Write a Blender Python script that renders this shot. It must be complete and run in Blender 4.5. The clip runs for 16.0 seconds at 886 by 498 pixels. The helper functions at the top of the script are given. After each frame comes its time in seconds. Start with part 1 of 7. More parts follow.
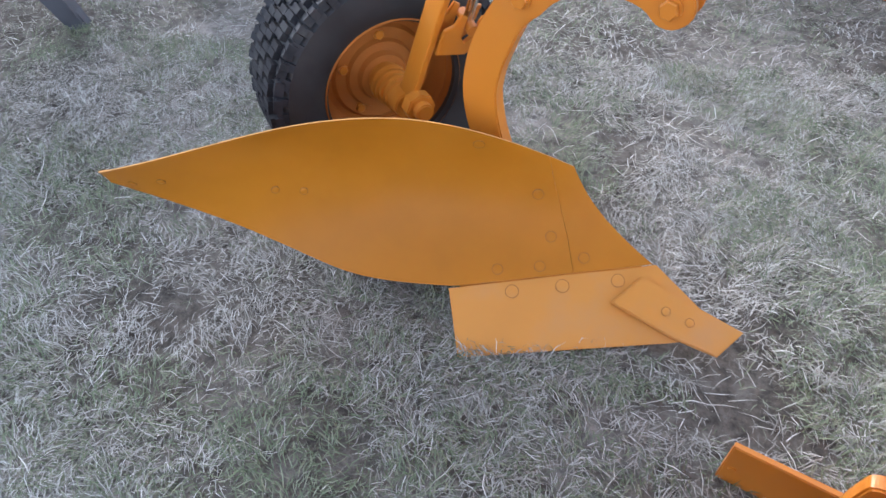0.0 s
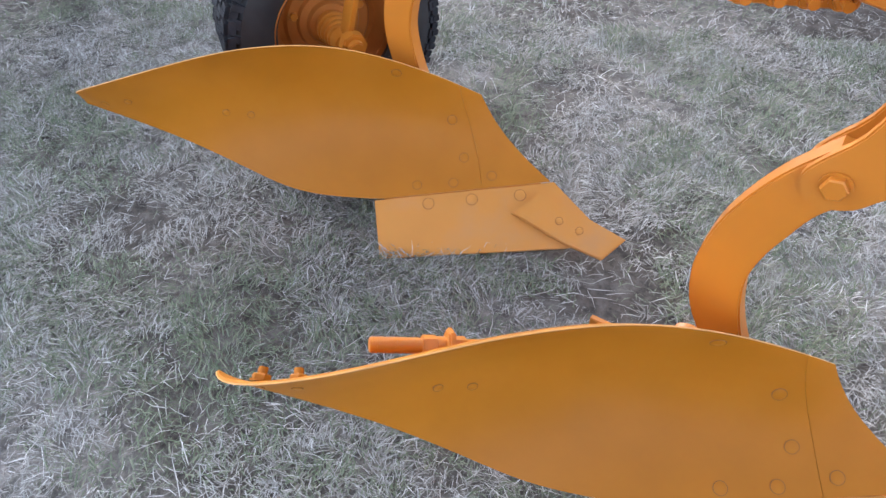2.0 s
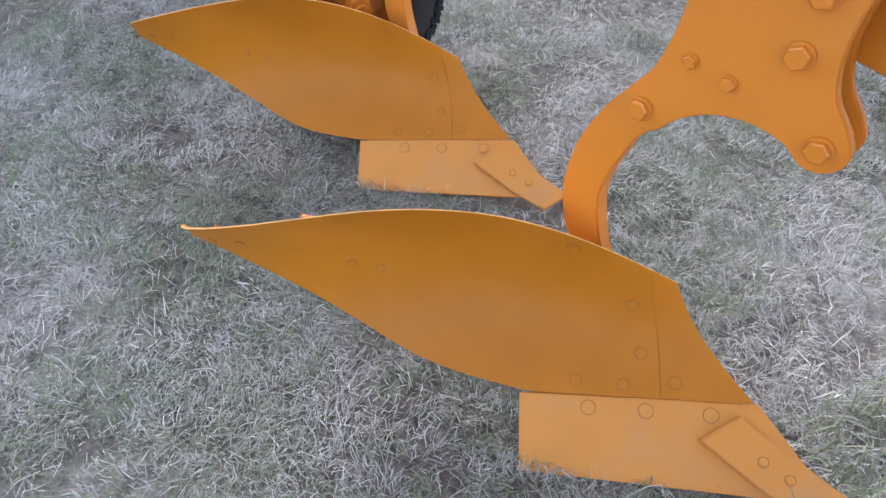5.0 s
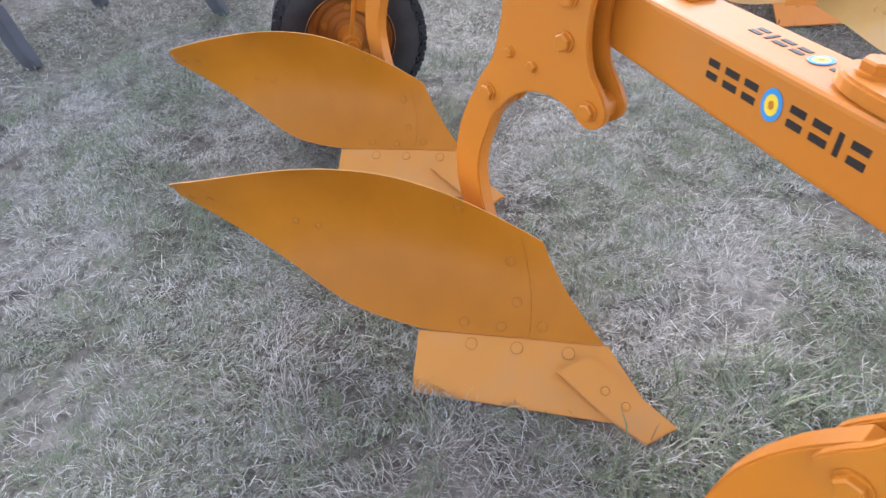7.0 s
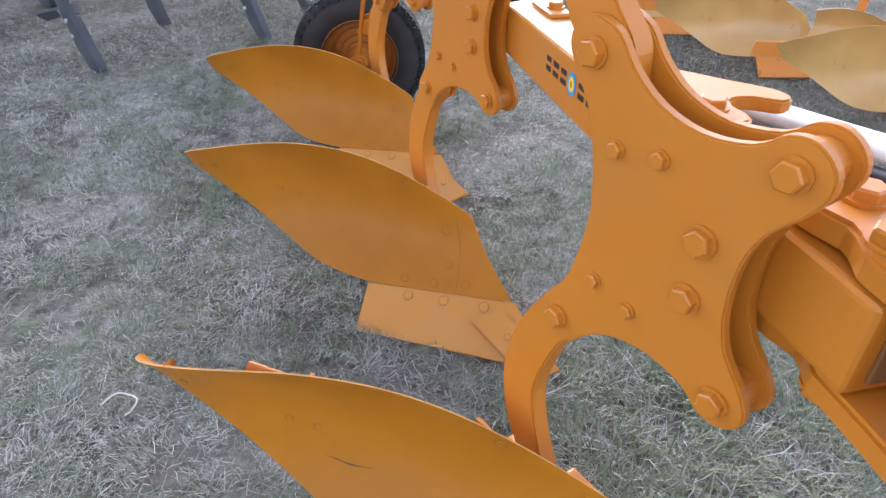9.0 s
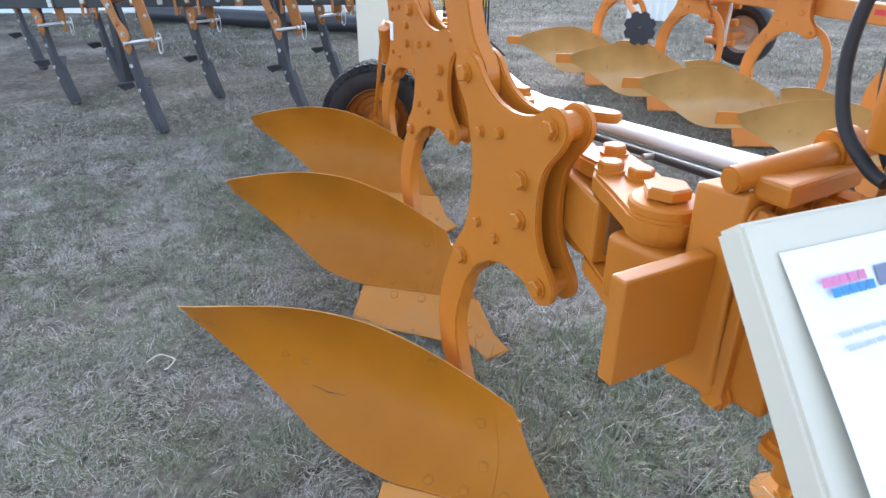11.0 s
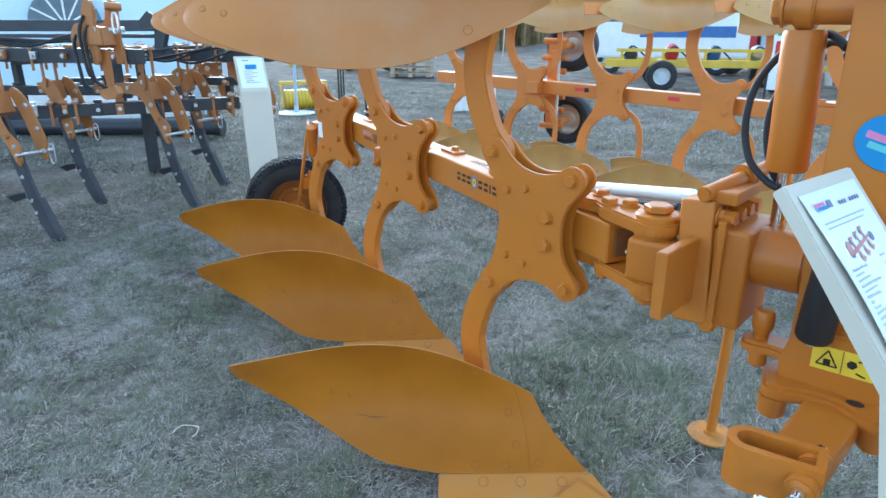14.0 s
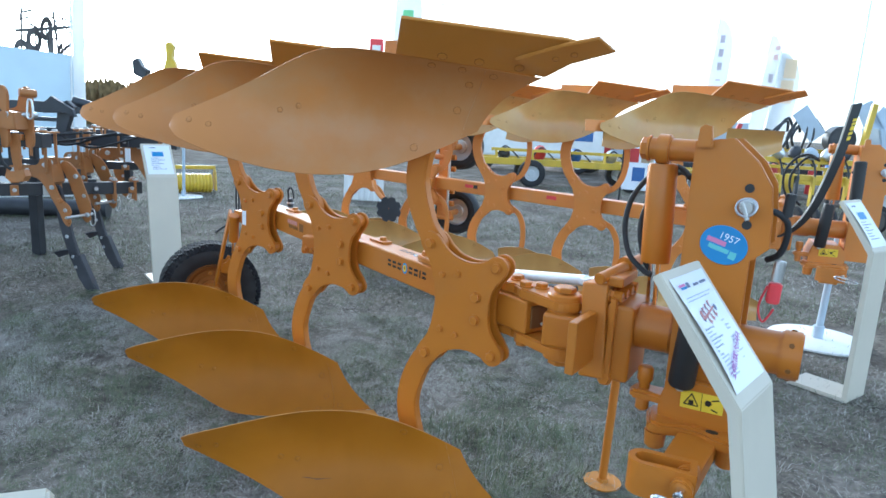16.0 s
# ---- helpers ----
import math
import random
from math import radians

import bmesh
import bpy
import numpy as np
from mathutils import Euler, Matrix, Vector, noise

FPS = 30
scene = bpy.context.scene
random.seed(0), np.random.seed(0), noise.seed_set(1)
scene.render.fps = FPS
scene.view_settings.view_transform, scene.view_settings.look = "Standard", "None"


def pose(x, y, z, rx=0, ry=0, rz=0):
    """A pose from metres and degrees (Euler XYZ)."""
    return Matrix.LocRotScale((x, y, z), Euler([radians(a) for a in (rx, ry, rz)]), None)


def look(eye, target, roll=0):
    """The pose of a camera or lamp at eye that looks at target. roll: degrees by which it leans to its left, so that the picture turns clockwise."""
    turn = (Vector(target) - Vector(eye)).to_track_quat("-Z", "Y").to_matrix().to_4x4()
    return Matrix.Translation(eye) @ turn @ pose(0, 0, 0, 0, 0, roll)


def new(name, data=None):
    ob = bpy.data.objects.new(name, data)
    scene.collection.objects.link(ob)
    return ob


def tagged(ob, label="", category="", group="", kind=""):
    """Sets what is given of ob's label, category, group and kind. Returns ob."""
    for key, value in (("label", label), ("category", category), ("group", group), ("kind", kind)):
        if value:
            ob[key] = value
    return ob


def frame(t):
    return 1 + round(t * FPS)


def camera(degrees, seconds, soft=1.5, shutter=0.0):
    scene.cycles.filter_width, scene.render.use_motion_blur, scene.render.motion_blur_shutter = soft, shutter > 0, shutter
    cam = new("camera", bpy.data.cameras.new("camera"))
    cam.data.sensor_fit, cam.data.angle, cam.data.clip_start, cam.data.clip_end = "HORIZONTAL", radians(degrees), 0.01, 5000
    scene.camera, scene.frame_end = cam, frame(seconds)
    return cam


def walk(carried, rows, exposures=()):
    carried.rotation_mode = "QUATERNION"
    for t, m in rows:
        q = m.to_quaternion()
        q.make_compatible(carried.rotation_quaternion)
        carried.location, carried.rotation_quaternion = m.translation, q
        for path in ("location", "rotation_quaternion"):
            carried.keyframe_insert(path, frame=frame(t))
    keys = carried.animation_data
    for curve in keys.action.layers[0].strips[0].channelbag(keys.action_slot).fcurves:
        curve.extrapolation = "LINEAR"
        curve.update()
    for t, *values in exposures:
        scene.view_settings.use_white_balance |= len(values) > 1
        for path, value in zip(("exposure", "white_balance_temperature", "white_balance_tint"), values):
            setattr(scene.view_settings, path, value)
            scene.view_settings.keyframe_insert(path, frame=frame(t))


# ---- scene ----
cam = camera(68.93, 16.0, shutter=0.2)
PATH = [
    (0, (0.1071, 0.0587, 1.1645), (-0.0509, 1.4559, -0.2578), 0.38),
    (0.5, (0.1671, -0.0157, 1.1520), (0.0712, 1.3928, -0.2647), 0.43),
    (1, (0.3041, -0.0553, 1.1809), (0.1792, 1.2995, -0.2850), -0.97),
    (1.5, (0.3739, -0.1326, 1.1677), (0.2185, 1.2321, -0.2861), 1.80),
    (2, (0.3879, -0.2127, 1.1838), (0.1640, 1.1696, -0.2441), -0.73),
    (2.5, (0.4320, -0.2491, 1.2063), (0.1509, 1.1251, -0.2193), -1.67),
    (3, (0.4721, -0.2875, 1.2134), (0.1125, 1.0899, -0.1913), -0.08),
    (3.5, (0.5028, -0.3433, 1.2018), (0.0885, 1.0369, -0.1851), -2.52),
    (4, (0.5547, -0.4000, 1.1866), (0.2332, 1.0004, -0.2046), -2.40),
    (4.2, (0.5964, -0.4147, 1.1912), (0.2529, 0.9699, -0.2106), -1.94),
    (6.3, (1.0029, -0.6242, 1.2413), (0.4364, 0.7638, -0.0825), -0.35),
    (6.5, (1.0617, -0.6610, 1.2403), (0.4453, 0.7383, -0.0488), -1.35),
    (7, (1.2114, -0.7322, 1.2495), (0.5535, 0.6918, 0.0088), -1.37),
    (7.5, (1.3954, -0.8238, 1.2454), (0.7275, 0.6366, 0.0400), 0.50),
    (8, (1.4723, -0.8648, 1.2501), (0.7651, 0.5952, 0.0804), 0.40),
    (8.2, (1.5005, -0.8866, 1.2660), (0.7741, 0.5620, 0.0939), 0.40),
    (10.3, (1.9241, -1.1349, 1.2948), (1.0076, 0.3272, 0.2836), 2.01),
    (10.5, (1.9709, -1.1675, 1.2955), (1.0488, 0.2998, 0.2971), 2.40),
    (11, (2.0821, -1.3223, 1.3191), (1.1050, 0.1673, 0.4100), 0.34),
    (11.5, (2.1549, -1.4386, 1.3363), (1.1711, 0.0633, 0.4550), 1.09),
    (12, (2.2020, -1.5431, 1.3420), (1.1910, -0.0397, 0.4949), 2.91),
    (12.5, (2.1585, -1.7076, 1.3578), (1.1731, -0.1585, 0.5643), -0.11),
    (13, (2.0542, -1.8777, 1.3815), (1.2836, -0.1852, 0.6456), -0.66),
    (13.5, (1.9448, -1.9246, 1.3728), (1.2410, -0.1805, 0.6923), -0.99),
    (14, (1.8182, -2.0108, 1.3932), (1.2692, -0.2031, 0.7368), -0.01),
    (14.5, (1.7294, -2.1444, 1.4073), (1.2940, -0.2917, 0.7926), -0.31),
    (15, (1.6892, -2.2749, 1.4270), (1.3820, -0.3819, 0.8595), 1.38),
    (15.5, (1.6861, -2.3438, 1.4528), (1.4446, -0.4233, 0.9495), 2.05),
    (16, (1.6878, -2.4092, 1.4731), (1.4928, -0.4574, 1.0825), 3.09),
]
EXPOSURES = [(0.0, 2.5, 5600, 12), (4.0, 2.5, 5600, 13), (6.8, 2.55, 5750, 13), (8.0, 2.42, 5750, 13), (10.4, 2.3, 5500, 10), (11.1, 2.15, 5600, 8), (12.0, 1.75, 5050, 1), (12.6, 1.84, 5350, 3), (13.5, 1.92, 5150, 0), (14.5, 1.95, 4750, -3), (15.5, 1.9, 4800, -3), (16.0, 1.72, 5100, 0)]
walk(cam, [(t, look(eye, target, roll)) for t, eye, target, roll in PATH], exposures=EXPOSURES)

# ---- light ----
SUN_AZ, SUN_EL = 128.0, 22.0
world = bpy.data.worlds.new("sky")
scene.world = world
world.use_nodes = True
wn, wl = world.node_tree.nodes, world.node_tree.links
sky = wn.new("ShaderNodeTexSky")
sky.sky_type = "NISHITA"
sky.sun_disc = False
sky.sun_elevation, sky.sun_rotation = radians(SUN_EL), radians(90 - SUN_AZ)
sky.dust_density, sky.air_density = 1.5, 1.0
haze = wn.new("ShaderNodeHueSaturation")
haze.inputs["Saturation"].default_value = 0.45
wl.new(sky.outputs[0], haze.inputs["Color"])
wl.new(haze.outputs[0], wn["Background"].inputs["Color"])
wn["Background"].inputs["Strength"].default_value = 0.15
sun = new("sun", bpy.data.lights.new("sun", "SUN"))
sun.data.energy, sun.data.angle, sun.data.color = 0.5, radians(20), (1.0, 0.90, 0.78)
sa, se = radians(SUN_AZ), radians(SUN_EL)
sun.matrix_world = look((0, 0, 6), (-math.cos(sa) * math.cos(se), -math.sin(sa) * math.cos(se), 6 - math.sin(se)))


# ---- materials ----
def mat(name, color, rough=0.5, metal=0.0, spread=0.12, scale=6.0, bump=0.0, bump_scale=60.0, dirt=None, dirt_amount=0.0, dirt_scale=2.5, coat=0.0, spec=0.5):
    m = bpy.data.materials.new(name)
    m.use_nodes = True
    n, l = m.node_tree.nodes, m.node_tree.links
    b = n["Principled BSDF"]
    b.inputs["Roughness"].default_value = rough
    b.inputs["Metallic"].default_value = metal
    b.inputs["Specular IOR Level"].default_value = spec
    b.inputs["Coat Weight"].default_value = coat
    b.inputs["Coat Roughness"].default_value = 0.12
    tc = n.new("ShaderNodeTexCoord")
    big = n.new("ShaderNodeTexNoise")
    big.inputs["Scale"].default_value, big.inputs["Detail"].default_value = scale, 6
    l.new(tc.outputs["Object"], big.inputs["Vector"])
    ramp = n.new("ShaderNodeValToRGB")
    lo = [max(0.0, c * (1 - spread)) for c in color]
    hi = [min(1.0, c * (1 + spread)) for c in color]
    ramp.color_ramp.elements[0].position, ramp.color_ramp.elements[1].position = 0.3, 0.7
    ramp.color_ramp.elements[0].color, ramp.color_ramp.elements[1].color = (*lo, 1), (*hi, 1)
    l.new(big.outputs["Fac"], ramp.inputs["Fac"])
    out = ramp.outputs["Color"]
    if dirt:
        dn = n.new("ShaderNodeTexNoise")
        dn.inputs["Scale"].default_value, dn.inputs["Detail"].default_value, dn.inputs["Roughness"].default_value = dirt_scale, 9, 0.65
        l.new(tc.outputs["Object"], dn.inputs["Vector"])
        dr = n.new("ShaderNodeValToRGB")
        dr.color_ramp.elements[0].position, dr.color_ramp.elements[1].position = 0.5, 0.72
        dr.color_ramp.elements[0].color, dr.color_ramp.elements[1].color = (0, 0, 0, 1), (dirt_amount,) * 3 + (1,)
        l.new(dn.outputs["Fac"], dr.inputs["Fac"])
        mix = n.new("ShaderNodeMixRGB")
        mix.inputs[2].default_value = (*dirt, 1)
        l.new(dr.outputs["Color"], mix.inputs[0])
        l.new(out, mix.inputs[1])
        out = mix.outputs[0]
    l.new(out, b.inputs["Base Color"])
    fine = n.new("ShaderNodeTexNoise")
    fine.inputs["Scale"].default_value, fine.inputs["Detail"].default_value = bump_scale, 5
    l.new(tc.outputs["Object"], fine.inputs["Vector"])
    rr = n.new("ShaderNodeMapRange")
    rr.inputs["To Min"].default_value, rr.inputs["To Max"].default_value = max(0.02, rough - 0.08), min(1, rough + 0.1)
    l.new(big.outputs["Fac"], rr.inputs["Value"])
    l.new(rr.outputs[0], b.inputs["Roughness"])
    if bump:
        bp = n.new("ShaderNodeBump")
        bp.inputs["Strength"].default_value, bp.inputs["Distance"].default_value = bump, 0.002
        l.new(fine.outputs["Fac"], bp.inputs["Height"])
        l.new(bp.outputs[0], b.inputs["Normal"])
    return m


ORANGE = mat("orange_paint", (0.475, 0.159, 0.012), 0.38, spec=0.4, spread=0.07, scale=3, bump=0.12, bump_scale=45, dirt=(0.38, 0.19, 0.065), dirt_amount=0.35, coat=0.06)
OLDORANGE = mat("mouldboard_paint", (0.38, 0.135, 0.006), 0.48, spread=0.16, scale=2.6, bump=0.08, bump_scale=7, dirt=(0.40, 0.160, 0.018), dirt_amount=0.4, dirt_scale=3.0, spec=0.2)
# upper boards: paler, dustier orange with glare and ground reflection put into it
GLAREORANGE = mat("dusty_mouldboard_paint", (0.45, 0.185, 0.045), 0.44, spread=0.14, scale=1.8, bump=0.08, bump_scale=7, dirt=(0.42, 0.25, 0.12), dirt_amount=0.6, dirt_scale=2.4, spec=0.4)
# depth wheel's rim: browner orange, with the shade inside the wheel mixed in
SHADERIM = mat("shaded_rim_paint", (0.36, 0.118, 0.018), 0.6, spec=0.25, spread=0.15, scale=8, bump=0.12, dirt=(0.20, 0.09, 0.035), dirt_amount=0.5, dirt_scale=7)
SHAREPAINT = mat("share_paint", (0.49, 0.205, 0.032), 0.42, spec=0.3, spread=0.07, scale=5, bump=0.12, bump_scale=50, dirt=(0.36, 0.20, 0.09), dirt_amount=0.5, dirt_scale=5)
# pale rim of the lower boards: the backlit edge highlight painted as colour
LITEDGE = mat("backlit_paint_edge", (0.55, 0.265, 0.07), 0.5, spread=0.2, scale=14, bump=0.1)
BARE = mat("bare_steel", (0.55, 0.5, 0.42), 0.4, metal=0.8, spread=0.2, scale=20, bump=0.2)
CHROME = mat("chrome", (0.75, 0.76, 0.78), 0.12, metal=1.0, spread=0.04)
ZINC = mat("zinc", (0.6, 0.61, 0.62), 0.35, metal=0.9, spread=0.1)
RUBBER = mat("tyre_rubber", (0.022, 0.022, 0.024), 0.6, spread=0.3, scale=12, bump=0.2, dirt=(0.06, 0.057, 0.053), dirt_amount=0.5, spec=0.35)
TREAD = mat("dusty_tread", (0.021, 0.021, 0.024), 0.8, spec=0.15, spread=0.35, scale=25, bump=0.2, dirt=(0.075, 0.072, 0.068), dirt_amount=0.5, dirt_scale=9)
BLACK = mat("black_plastic", (0.02, 0.02, 0.022), 0.45, spread=0.2)
BLACKSTEEL = mat("black_painted_steel", (0.032, 0.034, 0.041), 0.4, spread=0.25, bump=0.1)
TINESTEEL = mat("dark_tine_steel", (0.042, 0.042, 0.050), 0.5, spread=0.3, bump=0.2)
CREAM = mat("cream_painted_board", (0.60, 0.55, 0.445), 0.5, spread=0.05, scale=3, bump=0.05, dirt=(0.5, 0.45, 0.36), dirt_amount=0.25)
PAPER = mat("paper", (0.80, 0.83, 0.88), 0.6, spread=0.02)
SHEETPAPER = mat("paper_in_clear_film", (0.82, 0.85, 0.89), 0.5, spread=0.02, coat=0.5)
INK = mat("ink", (0.20, 0.22, 0.32), 0.7, spread=0.1)
GREYINK = mat("grey_ink", (0.48, 0.51, 0.60), 0.7, spread=0.1)
PINK = mat("red_ink", (0.66, 0.22, 0.40), 0.7, spread=0.1)
BRICKINK = mat("brick_red_ink", (0.54, 0.26, 0.25), 0.7, spread=0.15)
PURPLEINK = mat("purple_felt_pen", (0.42, 0.17, 0.46), 0.7, spread=0.1)
LOGOBLUE = mat("logo_blue", (0.05, 0.24, 0.52), 0.35, spread=0.08)
LOGORED = mat("logo_red", (0.65, 0.05, 0.06), 0.4, spread=0.08)
YELLOW = mat("yellow_sticker", (0.78, 0.56, 0.03), 0.4, spread=0.05)
DARKPRINT = mat("dark_print", (0.02, 0.014, 0.012), 0.45, spread=0.1)
WHITE = mat("white_paint", (0.78, 0.78, 0.76), 0.45, spread=0.04)
# dark brown with the shade of dirty gaps put into it; also for print
GAPBROWN = mat("gap_brown", (0.20, 0.085, 0.02), 0.9, spread=0.2)
# blue-white steel: the bright sky's reflection is in the base colour
SKYSTEEL = mat("sky_pale_steel", (0.84, 0.92, 0.96), 0.30, metal=0.1, spread=0.05)
BADGEGREEN = mat("badge_green", (0.20, 0.55, 0.55), 0.4, spread=0.06)
GREYBLUE = mat("grey_blue_paint", (0.45, 0.52, 0.6), 0.45, spread=0.06)


def thin_cloth(name, color):
    """Cloth that lets light through."""
    m = mat(name, color, 0.8, spread=0.03)
    n, l = m.node_tree.nodes, m.node_tree.links
    tr = n.new("ShaderNodeBsdfTranslucent")
    tr.inputs["Color"].default_value = (*color, 1)
    mix = n.new("ShaderNodeMixShader")
    mix.inputs[0].default_value = 0.5
    l.new(n["Principled BSDF"].outputs[0], mix.inputs[1])
    l.new(tr.outputs[0], mix.inputs[2])
    l.new(mix.outputs[0], n["Material Output"].inputs["Surface"])
    return m


FLAGCLOTH = thin_cloth("white_flag_cloth", (0.85, 0.86, 0.86))


# ---- building helpers ----
def mesh_from(bm, name, material, smooth=False):
    bmesh.ops.recalc_face_normals(bm, faces=bm.faces)
    me = bpy.data.meshes.new(name)
    bm.to_mesh(me)
    bm.free()
    if isinstance(material, (list, tuple)):
        for m in material:
            me.materials.append(m)
    else:
        me.materials.append(material)
    if smooth:
        me.shade_smooth()
        me.set_sharp_from_angle(angle=radians(38))
    return me


def part(name, bm, material, parent=None, label="", smooth=False, at=None):
    ob = new(name, mesh_from(bm, name, material, smooth))
    if at is not None:
        ob.matrix_basis = at
    if parent is not None:
        ob.parent = parent
    if label:
        tagged(ob, label)
    return ob


def root(name, m, label, category, group="", kind=""):
    ob = new(name)
    ob.empty_display_size = 0.1
    ob.matrix_basis = m
    return tagged(ob, label, category, group, kind)


def add_box(bm, c, s, m=None, bevel=0.004, seg=2):
    g = bmesh.ops.create_cube(bm, size=1.0, matrix=(m or Matrix()) @ Matrix.Translation(c) @ Matrix.Diagonal((*s, 1)))
    if bevel:
        vs = set(g["verts"])
        ed = [e for e in bm.edges if e.verts[0] in vs and e.verts[1] in vs]
        bmesh.ops.bevel(bm, geom=ed, offset=bevel, segments=seg, affect="EDGES", profile=0.6)


def box(c, s, m=None, bevel=0.004, seg=2):
    bm = bmesh.new()
    add_box(bm, c, s, m, bevel, seg)
    return bm


def along(a, b):
    a, b = Vector(a), Vector(b)
    return Matrix.Translation((a + b) / 2) @ (b - a).to_track_quat("Z", "Y").to_matrix().to_4x4(), (b - a).length


def add_rod(bm, a, b, r, r2=None, seg=24, bevel=0.0):
    m, ln = along(a, b)
    g = bmesh.ops.create_cone(bm, cap_ends=True, segments=seg, radius1=r, radius2=r if r2 is None else r2, depth=ln, matrix=m)
    if bevel:
        vs = set(g["verts"])
        ed = [e for e in bm.edges if e.verts[0] in vs and e.verts[1] in vs and len(e.link_faces) == 2 and max(len(f.verts) for f in e.link_faces) > 4]
        bmesh.ops.bevel(bm, geom=ed, offset=bevel, segments=2, affect="EDGES")


def rod(a, b, r, r2=None, seg=24, bevel=0.0):
    bm = bmesh.new()
    add_rod(bm, a, b, r, r2, seg, bevel)
    return bm


def add_prism(bm, outline, m, thick, bevel=0.002):
    """A plate: the outline in the plane x, y of m, thick along its z, from 0."""
    vs = [bm.verts.new(m @ Vector((x, y, 0))) for x, y in outline]
    f = bm.faces.new(vs)
    r = bmesh.ops.extrude_face_region(bm, geom=[f])
    nv = [g for g in r["geom"] if isinstance(g, bmesh.types.BMVert)]
    d = (m.to_3x3() @ Vector((0, 0, 1))).normalized() * thick
    bmesh.ops.translate(bm, verts=nv, vec=d)
    if bevel:
        both = set(vs) | set(nv)
        fs = [g for g in r["geom"] if isinstance(g, bmesh.types.BMFace)] + [f]
        ed = {e for q in fs if q.is_valid for e in q.edges}
        bmesh.ops.bevel(bm, geom=list(ed), offset=bevel, segments=2, affect="EDGES")


def prism(outline, m, thick, bevel=0.002):
    bm = bmesh.new()
    add_prism(bm, outline, m, thick, bevel)
    return bm


def spline(points, per=8, closed=False):
    """A smooth line through the points."""
    pts = [Vector(p) for p in points]
    n, out = len(pts), []
    for i in range(n if closed else n - 1):
        p0 = pts[(i - 1) % n] if closed or i else pts[0]
        p1, p2 = pts[i], pts[(i + 1) % n]
        p3 = pts[(i + 2) % n] if closed or i + 2 < n else pts[-1]
        for k in range(per):
            t = k / per
            out.append(0.5 * (2 * p1 + (p2 - p0) * t + (2 * p0 - 5 * p1 + 4 * p2 - p3) * t * t + (3 * p1 - p0 - 3 * p2 + p3) * t ** 3))
    if not closed:
        out.append(pts[-1])
    return out


def add_tube(bm, pts, r, seg=10, closed=False):
    pts = [Vector(p) for p in pts]
    rings, n = [], len(pts)
    side = None
    for i, p in enumerate(pts):
        a, b = (pts[(i - 1) % n], pts[(i + 1) % n]) if closed else (pts[max(i - 1, 0)], pts[min(i + 1, n - 1)])
        d = (b - a).normalized()
        if side is None:
            side = d.orthogonal().normalized()
        side = (side - d * side.dot(d)).normalized()
        up = d.cross(side)
        rr = r[i] if isinstance(r, (list, tuple)) else r
        rings.append([bm.verts.new(p + (side * math.cos(k * 2 * math.pi / seg) + up * math.sin(k * 2 * math.pi / seg)) * rr) for k in range(seg)])
    for i in range(n if closed else n - 1):
        A, B = rings[i], rings[(i + 1) % n]
        for k in range(seg):
            bm.faces.new((A[k], A[(k + 1) % seg], B[(k + 1) % seg], B[k]))
    if not closed:
        bm.faces.new(rings[0][::-1])
        bm.faces.new(rings[-1])


def tube(pts, r, seg=10, closed=False):
    bm = bmesh.new()
    add_tube(bm, pts, r, seg, closed)
    return bm


def add_lathe(bm, profile, m, seg=48, caps=True):
    """A body turned about the z axis of m: profile of (radius, height)."""
    rings = [[bm.verts.new(m @ Vector((r * math.cos(k * 2 * math.pi / seg), r * math.sin(k * 2 * math.pi / seg), h))) for k in range(seg)] for r, h in profile]
    for A, B in zip(rings, rings[1:]):
        for k in range(seg):
            bm.faces.new((A[k], A[(k + 1) % seg], B[(k + 1) % seg], B[k]))
    if caps and profile[0][0] > 1e-6 and profile[0] != profile[-1]:
        bm.faces.new(rings[0])
        bm.faces.new(rings[-1])


def lathe(profile, m=Matrix(), seg=48, caps=True):
    bm = bmesh.new()
    add_lathe(bm, profile, m, seg, caps)
    return bm


_hex = {}


def hex_bolt(parent, place, axis, size, material, name="bolt", washer=True):
    """A hexagon head with a washer, standing out along axis; heads of one size share a mesh."""
    key = (round(size, 4), material.name, washer)
    if key not in _hex:
        bm = bmesh.new()
        if washer:
            add_rod(bm, (0, 0, 0), (0, 0, size * 0.12), size * 0.66, seg=20)
        g = bmesh.ops.create_cone(bm, cap_ends=True, segments=6, radius1=size * 0.56, radius2=size * 0.56, depth=size * 0.36, matrix=Matrix.Translation((0, 0, size * 0.29)))
        top = [e for e in bm.edges if all(v in g["verts"] for v in e.verts) and all(v.co.z > size * 0.4 for v in e.verts)]
        bmesh.ops.bevel(bm, geom=top, offset=size * 0.07, segments=1, affect="EDGES")
        _hex[key] = mesh_from(bm, name, material)
    ob = new(name, _hex[key])
    ob.matrix_basis = Matrix.Translation(place) @ Vector(axis).to_track_quat("Z", "Y").to_matrix().to_4x4() @ Matrix.Rotation(random.random() * 1.05, 4, "Z")
    ob.parent = parent
    return ob

# ---- ploughs ----
Z0 = 0.861                       # height of the beam's axis, about which upper and lower bodies mirror each other
STEP = Vector((0.8975, -0.373, 0))
